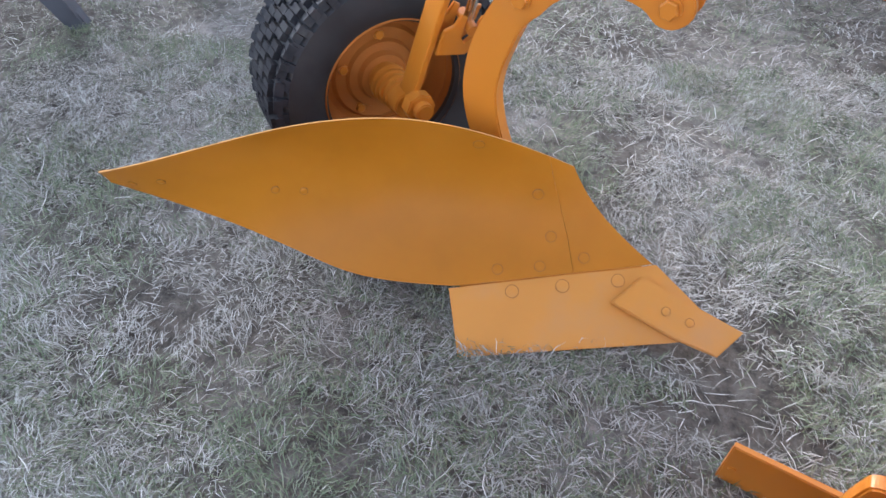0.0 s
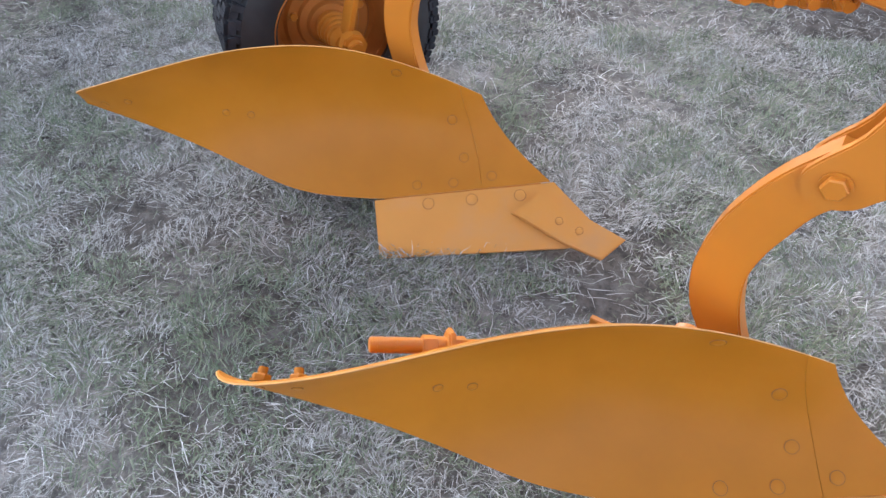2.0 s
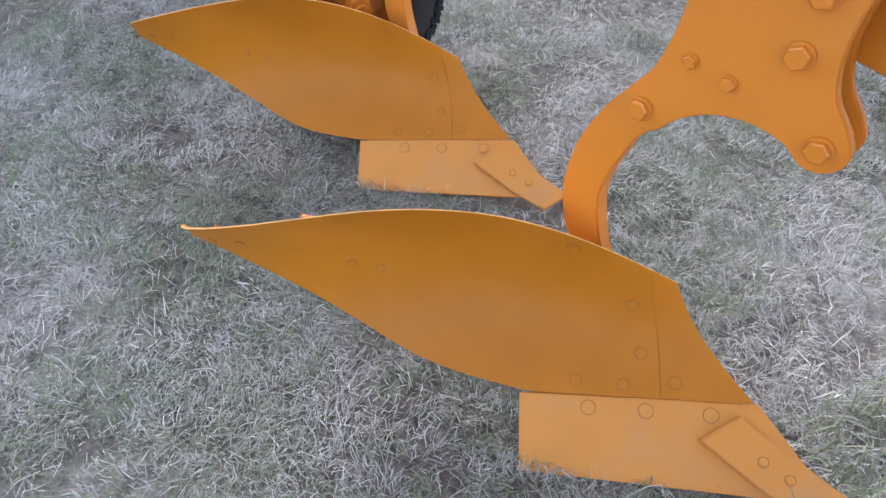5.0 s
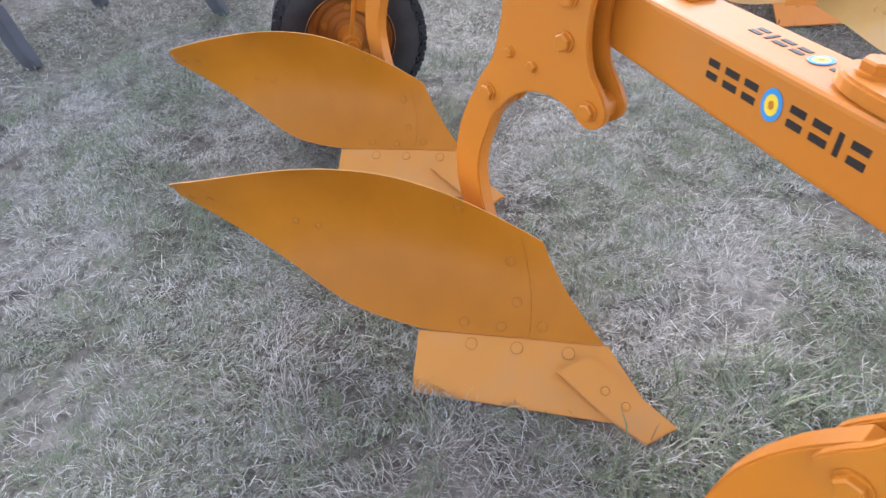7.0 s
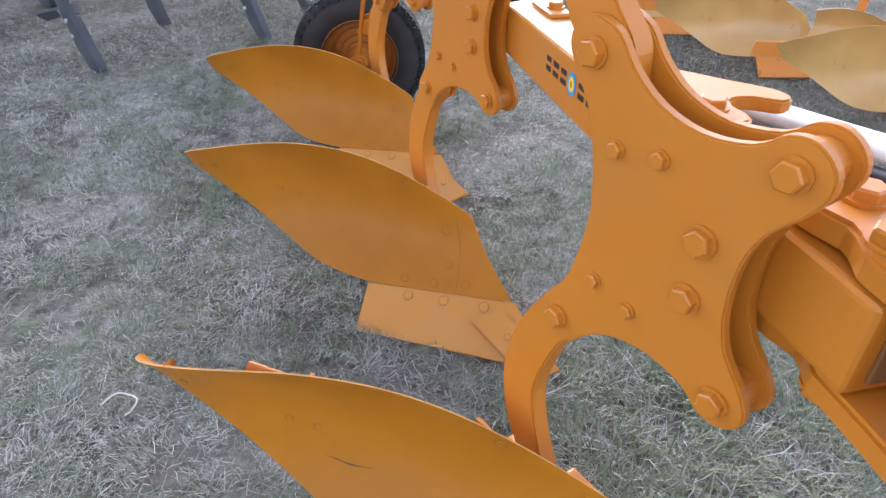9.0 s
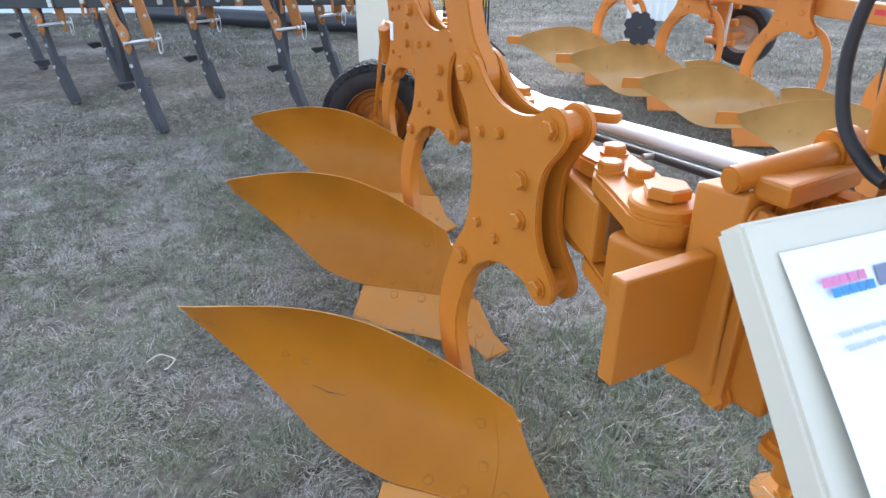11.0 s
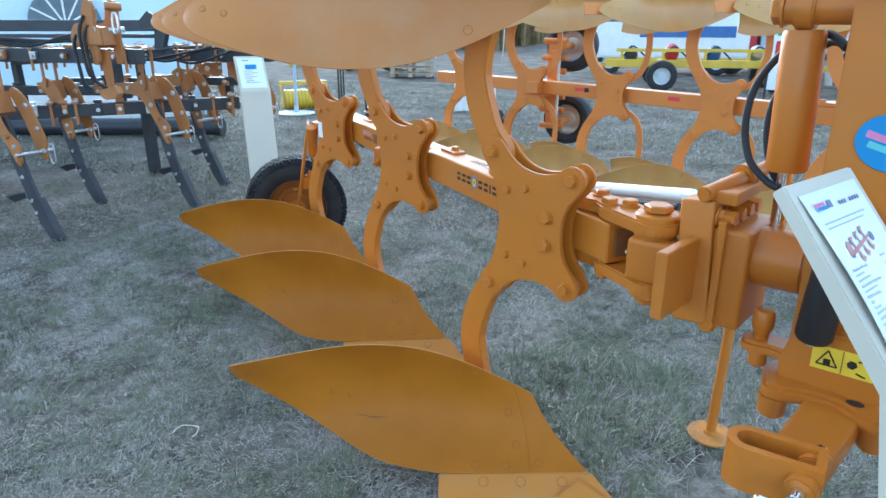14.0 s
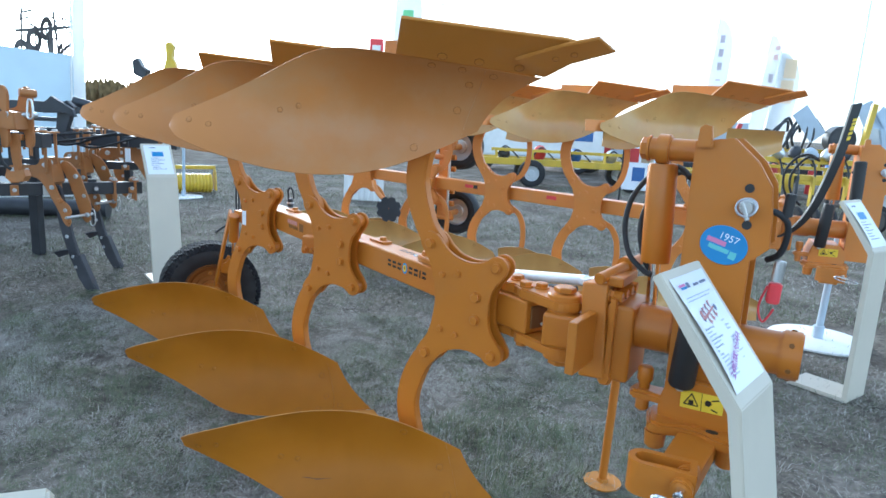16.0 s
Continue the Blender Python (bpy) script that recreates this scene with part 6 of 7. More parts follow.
for k, (u, w) in enumerate(((-0.055, 0.13), (-0.02, 0.12), (-0.16, 0.10), (-0.20, 0.06))):
    hose = [FOLD @ Vector(p) for p in ((u + 0.02, 0.25 - 0.08 * k, 0.09), (u - 0.015, 0.12 - 0.05 * k, w), (u - 0.01, -0.10, w), (u + 0.02, -0.26 - 0.03 * k, w), (u + 0.08, -0.33 - 0.03 * k, w - 0.03))]
    part("hydraulic_hose", tube(spline(hose, 6), 0.0105, 8), RUBBER, cult, smooth=True)
    hose = [FOLD @ Vector(p) for p in ((u, 0.0, -0.2), (u - 0.3, 0.02 + 0.02 * k, -0.22), (u - 0.9, 0.03 - 0.02 * k, -0.25), (u - 1.6, 0.06, -0.25))]
    part("hydraulic_hose", tube(spline(hose, 6), 0.010, 8), RUBBER, cult, smooth=True)
CRANK = to_cult @ Matrix.Translation((-2.10, 2.72, 1.20)) @ VERT
part("crank_arm", prism([(-0.02, -0.03), (0.06, -0.03), (0.16, 0.22), (0.10, 0.27), (0.02, 0.24)], CRANK, 0.05, 0.004), BLACKSTEEL, cult)
part("crank_arm", prism([(-0.10, 0.22), (0.0, 0.30), (0.18, 0.20), (0.20, 0.14), (0.10, 0.17), (-0.08, 0.16)], CRANK @ Matrix.Translation((0, 0, 0.06)), 0.04, 0.004), BLACKSTEEL, cult)
part("fold_cylinder", rod(CRANK @ Vector((0.05, 0.27, -0.1)), CRANK @ Vector((0.42, 0.16, -0.25)), 0.04, seg=20, bevel=0.004), BLACKSTEEL, cult, smooth=True)
part("fold_piston", rod(CRANK @ Vector((0.40, 0.165, -0.24)), CRANK @ Vector((0.62, 0.10, -0.33)), 0.02, seg=14), CHROME, cult, smooth=True)
part("white_label", box((0, 0, 0), (0.05, 0.004, 0.12), to_cult @ Matrix.Translation((-1.72, 3.05, 1.02)), 0.001), PAPER, cult)
# clamps that wrap the bars, with bright nuts
for (end, heading, length, w), run in zip(UPPER[:3] + LOWER[:1], ((0.08, 0.42, 0.95, 1.35, 1.9), (0.15, 0.5, 1.3, 2.0), (0.3, 0.9, 1.6), (0.06, 0.22, 0.62, 1.25, 1.42, 2.1))):
    for r in run:
        c = to_cult @ from_end(end, heading, r)
        m = Matrix.Translation(c) @ Matrix.Rotation(radians(heading), 4, "Z")
        bm = bmesh.new()
        add_box(bm, (0, -w / 2 - 0.008, -0.01), (0.02, 0.012, w + 0.10), m, 0.003)
        add_box(bm, (0, w / 2 + 0.008, -0.01), (0.02, 0.012, w + 0.10), m, 0.003)
        add_box(bm, (0, 0, w / 2 + 0.012), (0.05, w + 0.07, 0.012), m, 0.003)
        cl = part("bar_clamp", bm, HAZEORANGE, cult)
        for y in (-w / 2 - 0.012, w / 2 + 0.012):
            hex_bolt(cl, m @ Vector((0, y, w / 2 + 0.018)), (0, 0, 1), 0.034, ZINC)
rng = random.Random(23)
for (end, heading, length, w), n_fit in zip(UPPER[:2] + LOWER, (9, 7, 12, 9, 6)):
    for k in range(n_fit):
        c = to_cult @ from_end(end, heading, 0.12 + k * (min(length, 2.6) - 0.2) / n_fit + rng.uniform(-0.05, 0.05))
        m = Matrix.Translation(c) @ Matrix.Rotation(radians(heading), 4, "Z")
        bm = bmesh.new()
        add_box(bm, (0, -w / 2 - 0.016, rng.uniform(-0.02, 0.02)), (rng.uniform(0.03, 0.07), 0.03, rng.uniform(0.04, 0.09)), m, 0.006)
        fit = part("bar_fitting", bm, (HAZEORANGE, BLACKSTEEL, HAZEORANGE, ZINC)[k % 4], cult)
        part("fitting_pad", box((rng.uniform(-0.03, 0.03), -0.01, w / 2 + 0.014), (0.06, 0.07, 0.025), m, 0.006), (HAZEORANGE, BLACKSTEEL, HAZEORANGE, ZINC)[k % 4], cult)
        hex_bolt(fit, m @ Vector((0, -w / 2 - 0.032, 0)), m.to_3x3() @ Vector((0, -1, 0)), 0.024, ZINC)
for k in range(5):
    a, b = Vector((-2.9 + 0.16 * k, 2.25 + 0.15 * k, 1.20)), Vector((-1.75 + 0.05 * k, 2.5 + 0.15 * k, 1.22))
    sag = Vector((0, 0, -0.05 - 0.02 * k))
    part("hydraulic_hose", tube(spline([to_cult @ a, to_cult @ (a.lerp(b, 0.35) + sag), to_cult @ (a.lerp(b, 0.7) + sag * 0.6 + Vector((0, 0, 0.03 * (k % 2)))), to_cult @ b], 7), 0.010, 8), RUBBER, cult, smooth=True)
for x, y in ((-2.77, 3.22), (-3.53, 2.03)):
    leg = part("parking_leg", box((x + 2.15, y - 2.2, 0.42), (0.085, 0.085, 0.84), None, 0.005), BLACKSTEEL, cult)
# dark packer roller lying behind the tines
ra, rb = to_cult @ Vector((-6.9, 4.45, 0.11)), to_cult @ Vector((-3.52, 5.40, 0.11))
rd = (rb - ra).normalized()
roll = part("rear_roller", rod(ra, rb, 0.11, seg=28), BLACKSTEEL, cult, smooth=True)
part("roller_end", rod(rb, rb + rd * 0.03, 0.125, seg=24), BLACKSTEEL, roll)

# ---- across the field ----
CLOTH = mat("pale_tent_cloth", (0.62, 0.74, 0.82), 0.7, spread=0.06, scale=1.5, bump=0.3, bump_scale=4)
DARKCLOTH = mat("dark_window_film", (0.10, 0.13, 0.16), 0.3, spread=0.2)
YELLOWPAINT = mat("yellow_machine_paint", (0.62, 0.42, 0.03), 0.4, spread=0.12, scale=2, dirt=(0.3, 0.22, 0.06), dirt_amount=0.4)
REDPAINT = mat("red_machine_paint", (0.45, 0.03, 0.03), 0.4, spread=0.12)
BLUEPAINT = mat("blue_machine_paint", (0.05, 0.13, 0.35), 0.4, spread=0.12)
GREENPAINT = mat("green_paint", (0.08, 0.35, 0.14), 0.45, spread=0.1)
WOOD = mat("pallet_wood", (0.42, 0.33, 0.22), 0.8, spread=0.2, scale=8, bump=0.3)
CORN = mat("dry_corn", (0.20, 0.14, 0.06), 0.9, spread=0.4, scale=3)
PALERED = thin_cloth("pale_red_print", (0.90, 0.72, 0.70))
PALEGREY = thin_cloth("pale_grey_print", (0.66, 0.62, 0.68))
PALEGREEN = thin_cloth("pale_green_print", (0.45, 0.80, 0.50))
PALEYELLOW = thin_cloth("pale_yellow_print", (0.92, 0.80, 0.35))
PALEORANGE = thin_cloth("pale_orange_print", (0.94, 0.82, 0.64))
# dark steel of the far harrow, lightened to carry the backlit haze
HAZESTEEL = mat("hazed_steel", (0.085, 0.075, 0.068), 0.7, spread=0.3)
HUBWHITE = mat("pale_wheel_hub", (0.55, 0.56, 0.57), 0.5, spread=0.1)


def thing(name, m, label, category, group=""):
    return root(name, m, label, category, group)


def wheel_parts(parent, c, R, w, axis="Y", hub=HUBWHITE):
    m = Matrix.Translation(c) @ (Matrix.Rotation(radians(90), 4, "X") if axis == "Y" else Matrix.Rotation(radians(90), 4, "Y"))
    h = w / 2
    t = part("tyre", lathe([(R * 0.55, -h * 0.8), (R * 0.8, -h), (R * 0.95, -h * 0.85), (R, -h * 0.4), (R, h * 0.4), (R * 0.95, h * 0.85), (R * 0.8, h), (R * 0.55, h * 0.8), (R * 0.55, -h * 0.8)], m, 36), RUBBER, parent, smooth=True)
    part("rim", lathe([(R * 0.57, -h * 0.8), (R * 0.52, -h * 0.3), (R * 0.25, -h * 0.2), (R * 0.22, -h * 0.5), (0.002, -h * 0.5), (0.002, h * 0.5), (R * 0.22, h * 0.5), (R * 0.25, h * 0.2), (R * 0.52, h * 0.3), (R * 0.57, h * 0.8)], m, 32, False), hub, t, smooth=True)
    return t


def cloth_wall(w, h0, h1, nx=40, nz=10, depth=0.05, seed=0.0):
    """A hanging cloth: w wide, from h0 at one end to h1 at the other, with folds and a thickness."""
    bm = bmesh.new()
    F, B = [], []
    for i in range(nx + 1):
        u = i / nx
        f, b = [], []
        for j in range(nz + 1):
            v = j / nz
            y = depth * (noise.noise((u * 7 + seed, v * 1.2, seed)) + 0.35 * math.sin(u * 40 + 2 * v))
            p = Vector((-w / 2 + w * u, y, (h0 + (h1 - h0) * u) * v))
            f.append(bm.verts.new(p))
            b.append(bm.verts.new(p + Vector((0, 0.01, 0))))
        F.append(f)
        B.append(b)
    for i in range(nx):
        for j in range(nz):
            bm.faces.new((F[i][j], F[i + 1][j], F[i + 1][j + 1], F[i][j + 1]))
            bm.faces.new((B[i][j + 1], B[i + 1][j + 1], B[i + 1][j], B[i][j]))
    return bm


# pale exhibition tent with arched windows
tent = thing("tent", pose(-7.81, 4.99, 0, 0, 0, 38), "pale blue exhibition tent with arched windows", "tent")
part("tent_wall", cloth_wall(7.0, 2.55, 2.14, 60, 8, 0.05, 1.0), CLOTH, tent, smooth=True)
bm = bmesh.new()
add_prism(bm, [(-3.6, 0), (3.6, 0), (3.2, 2.9), (-3.6, 2.9)], Matrix.Translation((0, 0.03, 2.12)) @ Matrix.Rotation(radians(3.4), 4, "Y") @ Matrix.Rotation(radians(1), 4, "X"), 0.02, 0)
part("tent_roof", bm, CLOTH, tent)
part("tent_side", cloth_wall(3.0, 2.1, 2.1, 24, 6, 0.04, 3.0), CLOTH, tent, smooth=True, at=pose(3.55, 1.5, 0, 0, 0, 90))
for x in (-0.9, 1.73):
    bm = bmesh.new()
    out = [(-0.48, 0.0), (0.48, 0.0)] + [(0.48 * math.cos(a), 0.02 + 0.48 * math.sin(a)) for a in [radians(9 * k) for k in range(21)]]
    add_prism(bm, out, Matrix.Translation((x, -0.10, 1.39)) @ VERT, 0.012, 0)
    win = part("arched_window", bm, DARKCLOTH, tent)
    for k in range(7):
        a = radians(30 * k)
        part("window_bar", box((0.24, 0, 0), (0.48, 0.025, 0.01), Matrix.Translation((x, -0.118 - 0.0005 * k, 1.39)) @ VERT @ Matrix.Rotation(a, 4, "Z"), 0.001), WHITE, win)
for x in (-3.5, -0.6, 3.5):
    part("tent_pole", rod((x, -0.03, 0), (x, -0.03, 2.3), 0.03, seg=12), GREYBLUE, tent)

# white strip added along the tent's foot, standing for its brightly lit base
skirt = thing("lit_tent_base", pose(-6.9, 5.55, 0, 0, 0, 38), "low white strip standing for the lit tent base", "sheeting")
part("sheet", cloth_wall(4.6, 0.55, 0.55, 50, 4, 0.03, 6.0), WHITE, skirt, smooth=True)

# folded disc harrow standing up behind the tent
harrow = thing("disc_harrow", pose(-6.75, 8.9, -0.28, 0, 0, 40) @ Matrix.Diagonal((0.6, 0.6, 1, 1)), "dark folded disc harrow raised upright behind the tent", "harrow")
part("harrow_mast", box((0, 0, 1.63), (0.12, 0.12, 2.7), None, 0.01), HAZESTEEL, harrow)
for k in range(5):
    z = 2.55 + 0.22 * (k % 3)
    x = -0.75 + 0.32 * k
    m = Matrix.Translation((x, 0, z)) @ Matrix.Rotation(radians(90 + 12 * k), 4, "X") @ Matrix.Rotation(radians(20 * k), 4, "Y")
    part("harrow_disc", lathe([(0.10, -0.01), (0.22, -0.005), (0.22, 0.005), (0.10, 0.01), (0.10, -0.01)], m, 24), HAZESTEEL, harrow)
    part("harrow_arm", rod((x, 0, z), (x * 0.3, 0.05, 2.15 + 0.1 * k), 0.03, seg=8), HAZESTEEL, harrow)
for a, b in (((-0.9, 0, 2.3), (0.9, 0, 2.5)), ((-0.9, 0, 2.9), (0.9, 0, 3.1)), ((-0.8, 0, 2.3), (-0.7, 0, 3.3)), ((0.75, 0, 2.2), (0.85, 0, 3.35)), ((0.2, 0, 2.3), (0.1, 0, 3.3))):
    part("harrow_bar", rod(a, b, 0.03, seg=8), HAZESTEEL, harrow)


rng = random.Random(17)
for k in range(16):
    x, z = rng.uniform(-0.85, 0.8), rng.uniform(2.35, 3.1)
    part("harrow_tine", tube(spline([(x, 0.03, z), (x + rng.uniform(-0.2, 0.2), 0.0, z + 0.15), (x + rng.uniform(-0.3, 0.3), 0.02, z + rng.uniform(0.2, 0.35))], 4), 0.018, 6), HAZESTEEL, harrow)


def feather_flag(place, height, width, cloth, label, turn=0, lean=0.0, marks=()):
    f = thing("feather_flag", pose(*place, 0, 0, turn), label, "flag", "feather flags")
    part("flag_pole", tube(spline([(0, 0, 0), (lean * 0.3, 0, height * 0.4), (lean * 0.7, 0, height * 0.75), (lean, 0, height)], 6), 0.016, 8), ZINC, f, smooth=True)
    bm = bmesh.new()
    n = 14
    L, R = [], []
    for i in range(n + 1):
        v = i / n
        z = height * (0.25 + 0.74 * v)
        x0 = lean * (z / height) ** 1.2 + 0.02
        w = width * (1.0 if v < 0.75 else math.sqrt(max(0.02, 1 - ((v - 0.75) / 0.26) ** 2)))
        y = 0.03 * math.sin(v * 7)
        L.append((bm.verts.new((x0, y, z)), bm.verts.new((x0, y + 0.004, z))))
        R.append((bm.verts.new((x0 + w, y + 0.04 * math.sin(v * 9), z)), bm.verts.new((x0 + w, y + 0.04 * math.sin(v * 9) + 0.004, z))))
    for i in range(n):
        for k in (0, 1):
            bm.faces.new((L[i][k], R[i][k], R[i + 1][k], L[i + 1][k]))
    c = part("flag_cloth", bm, cloth, f, smooth=True)
    for z, h, w, mt in marks:
        part("flag_mark", box((lean * z / height + width * 0.5, -0.05, z), (w, 0.004, h), None, 0), mt, c)
    return f


feather_flag((-4.78, 6.55, 0), 3.4, 0.15, FLAGCLOTH, "pale feather flag beside the tent", 30, 0.12)
feather_flag((-2.9, 20.5, 0), 6.2, 0.9, FLAGCLOTH, "white feather flag with green and orange fields", 5, 0.3, ((4.6, 1.0, 0.35, PALEGREEN), (3.6, 0.7, 0.5, PALEYELLOW)))
sign = thing("sign_board", pose(-3.5, 21.5, 0, 0, 0, 5), "red and white sign board on a post", "sign")
part("sign_post", box((0, 0, 1.9), (0.08, 0.08, 3.8), None, 0.005), ZINC, sign)
part("sign_panel", box((0, -0.06, 3.75), (0.5, 0.03, 0.95), None, 0.005), LOGORED, sign)
part("sign_field", box((0, -0.08, 3.75), (0.3, 0.01, 0.5), None, 0), WHITE, sign)
f = feather_flag((6.65, 16.6, 0), 4.6, 0.5, FLAGCLOTH, "white feather flag with red marks", 10, 0.35)
fc = [o for o in f.children if o.name.startswith("flag_cloth")][0]
for k in range(5):
    part("flag_mark", box((0.46, -0.06, 2.6 + 0.36 * k), (0.13, 0.004, 0.20 if k != 1 else 0.05), None, 0), PALEGREY, fc)
feather_flag((7.9, 16.4, 0), 4.2, 0.42, FLAGCLOTH, "white feather flag with dark marks", 10, 0.45, ((2.7, 0.22, 0.12, PALEGREY), (3.05, 0.22, 0.12, PALEGREY), (3.6, 0.14, 0.12, PALERED), (3.85, 0.12, 0.12, PALERED)))
feather_flag((8.35, 16.2, 0), 3.75, 0.62, FLAGCLOTH, "white feather flag with orange spots", 10, 0.2, ((3.3, 0.5, 0.34, PALEORANGE), (2.7, 0.6, 0.36, PALEORANGE)))
for k, (x, y, h) in enumerate(((-7.1, 26.3, 5.6), (-2.1, 27.3, 6.3), (-5.0, 27.0, 4.6), (12.4, 20.2, 9.0))):
    lp = thing("lamp_post", pose(x, y, 0), "thin grey lamp post far across the field", "post", "lamp posts")
    part("post", rod((0, 0, 0), (0.05, 0, h), 0.05, 0.035, 10), ZINC, lp)
    part("lamp_arm", tube(spline([(0.05, 0, h), (0.1, 0, h + 0.12), (0.35, 0, h + 0.15)], 5), 0.03, 8), ZINC, lp)

# yellow chassis machines in a row
def yellow_chassis(place, turn, length, label, wheels, seed):
    rng = random.Random(seed)
    t = thing("trailer", pose(*place, 0, 0, turn), label, "trailer", "yellow machines")
    for y in (-0.5, 0.5):
        part("chassis_rail", box((0, y, 0.58), (length, 0.09, 0.16), None, 0.01), YELLOWPAINT, t)
    for k in range(int(length / 0.8)):
        part("cross_member", box((-length / 2 + 0.4 + 0.8 * k, 0, 0.58), (0.08, 1.0, 0.12), None, 0.005), YELLOWPAINT, t)
    part("upper_rail", box((0, -0.45, 0.86), (length * 0.9, 0.07, 0.07), None, 0.005), YELLOWPAINT, t)
    for k in range(5):
        x = -length * 0.42 + length * 0.21 * k
        part("rail_post", box((x, -0.45, 0.74), (0.06, 0.06, 0.26), None, 0.004), YELLOWPAINT, t)
        part("machine_unit", lathe([(0.001, -0.15), (0.13, -0.15), (0.16, -0.05), (0.14, 0.1), (0.08, 0.16), (0.001, 0.16)], Matrix.Translation((x + 0.2, -0.2, 0.74 + 0.1 * rng.random())) @ Matrix.Rotation(rng.random() * 1.5, 4, "X"), 14), (BLACKSTEEL, REDPAINT, BLUEPAINT, ZINC)[k % 4], t)
        part("hydraulic_pipe", tube(spline([(x, -0.3, 0.66), (x + 0.2, -0.35, 0.94), (x + 0.45, -0.25, 0.78), (x + 0.6, -0.3, 0.62)], 5), 0.02, 6), BLACK, t)
    for x in wheels:
        for y in (-0.75, 0.75):
            wheel_parts(t, (x, y, 0.33), 0.33, 0.25)
    part("drawbar", box((-length / 2 - 0.5, 0, 0.52), (1.1, 0.1, 0.1), None, 0.01), YELLOWPAINT, t)
    return t


yellow_chassis((3.0, 14.2, 0), 4, 4.2, "yellow trailer chassis with black wheels", (-0.9, 1.5), 1)
yellow_chassis((8.6, 13.2, 0), -6, 6.0, "yellow machine frame with hydraulic parts", (-1.8, 1.2), 2)
yellow_chassis((11.5, 17.0, 0), -10, 6.0, "yellow machine frame further back", (0.0,), 5)
# boxes, vans and boards behind
van = thing("van", pose(2.2, 19.5, 0, 0, 0, 3), "white delivery van behind the machines", "van")
bm = box((0, 0, 1.35), (4.6, 1.9, 1.8), None, 0.12, 4)
vb = part("body", bm, WHITE, van, smooth=True)
part("windscreen", box((-1.4, -0.955, 1.75), (1.0, 0.02, 0.55), None, 0.005), DARKCLOTH, van)
part("side_stripe", box((0.6, -0.957, 1.2), (2.6, 0.02, 0.3), None, 0.005), BLUEPAINT, van)
for x in (-1.5, 1.5):
    wheel_parts(van, (x, -0.8, 0.36), 0.36, 0.24)
van2 = thing("van", pose(6.6, 20.5, 0, 0, 0, -4), "white lorry with a red cab far behind", "van")
part("box_body", box((0.6, 0, 1.25), (4.4, 2.2, 1.3), None, 0.06, 3), GREYBLUE, van2)
part("cab", box((-2.4, 0, 1.15), (1.5, 2.1, 1.4), None, 0.15, 4), REDPAINT, van2, smooth=True)
part("cab_window", box((-2.4, -1.06, 1.45), (0.9, 0.02, 0.45), None, 0.005), DARKCLOTH, van2)
for x in (-2.3, 1.2, 2.1):
    wheel_parts(van2, (x, -0.95, 0.45), 0.45, 0.28)
board_ = thing("poster_board", pose(4.25, 11.2, 0, 0, 0, -8), "poster board with photographs on black legs", "board")
part("panel", box((0, 0, 0.95), (0.62, 0.04, 1.35), None, 0.006), PAPER, board_)
for k, (x, z, mt) in enumerate(((-0.14, 1.35, GREENPAINT), (0.15, 1.35, GREYBLUE), (-0.14, 0.98, REDPAINT), (0.15, 0.98, WOOD), (0.0, 0.6, BLUEPAINT))):
    part("photograph", box((x, -0.023, z), (0.24, 0.006, 0.28), None, 0), mt, board_)
for x in (-0.33, 0.33):
    part("leg", box((x, 0, 0.85), (0.035, 0.05, 1.7), None, 0.004), BLACK, board_)

# left of the far plough: rolls, pallets, rods
roller_m = thing("field_roller", pose(-3.85, 8.3, 0, 0, 0, 35) @ Matrix.Scale(0.52, 4), "yellow field roller with ribbed drum", "roller")
part("drum", lathe([(0.001, -0.65)] + [(0.30 + 0.03 * (k % 2), -0.65 + 1.3 * k / 24) for k in range(25)] + [(0.001, 0.65)], Matrix.Translation((0, 0, 0.33)) @ Matrix.Rotation(radians(90), 4, "Y"), 32), YELLOWPAINT, roller_m)
for x in (-0.75, 0.75):
    part("end_plate", prism([(-0.3, 0.1), (0.2, 0.1), (0.3, 0.6), (0.1, 0.9), (-0.2, 0.7)], Matrix.Translation((x, 0, 0)) @ Matrix.Rotation(radians(90), 4, "Z") @ VERT, 0.04, 0.004), YELLOWPAINT, roller_m)
part("frame", box((0, 0.1, 0.85), (1.6, 0.12, 0.12), None, 0.01), YELLOWPAINT, roller_m)
arm_m = thing("loader_arm", pose(-10.3, 19.5, 0, 0, 0, 10), "yellow loader arm raised far away", "loader")
part("boom", prism([(-0.12, 0.0), (0.2, 0.0), (0.30, 2.2), (0.26, 2.9), (0.16, 3.1), (0.22, 3.45), (0.10, 3.6), (-0.06, 3.5), (-0.02, 3.1), (-0.12, 2.7), (-0.1, 2.2)], VERT, 0.3, 0.02), YELLOWPAINT, arm_m)
part("bucket", prism([(-1.1, 2.45), (-0.75, 2.30), (-0.62, 2.62), (-0.82, 2.75), (-0.95, 3.0), (-1.12, 2.9)], VERT, 0.4, 0.02), BLACKSTEEL, arm_m)


def pole_on_plate(x, y, h, r, label):
    t = thing("flag_stand", pose(x, y, 0), label, "stand", "pole stands")
    part("base_plate", lathe([(0.001, 0.0), (r, 0.0), (r, 0.012), (r - 0.01, 0.02), (0.05, 0.024), (0.001, 0.024)], Matrix.Translation((0, 0, 0.004)), 48), WHITE, t, smooth=True)
    part("pole", rod((0, 0, 0.02), (0.03, 0.01, h), 0.026, 0.022, 16), GREYBLUE, t, smooth=True)
    part("socket", rod((0, 0, 0.02), (0, 0, 0.12), 0.038, seg=16, bevel=0.004), GREYBLUE, t, smooth=True)


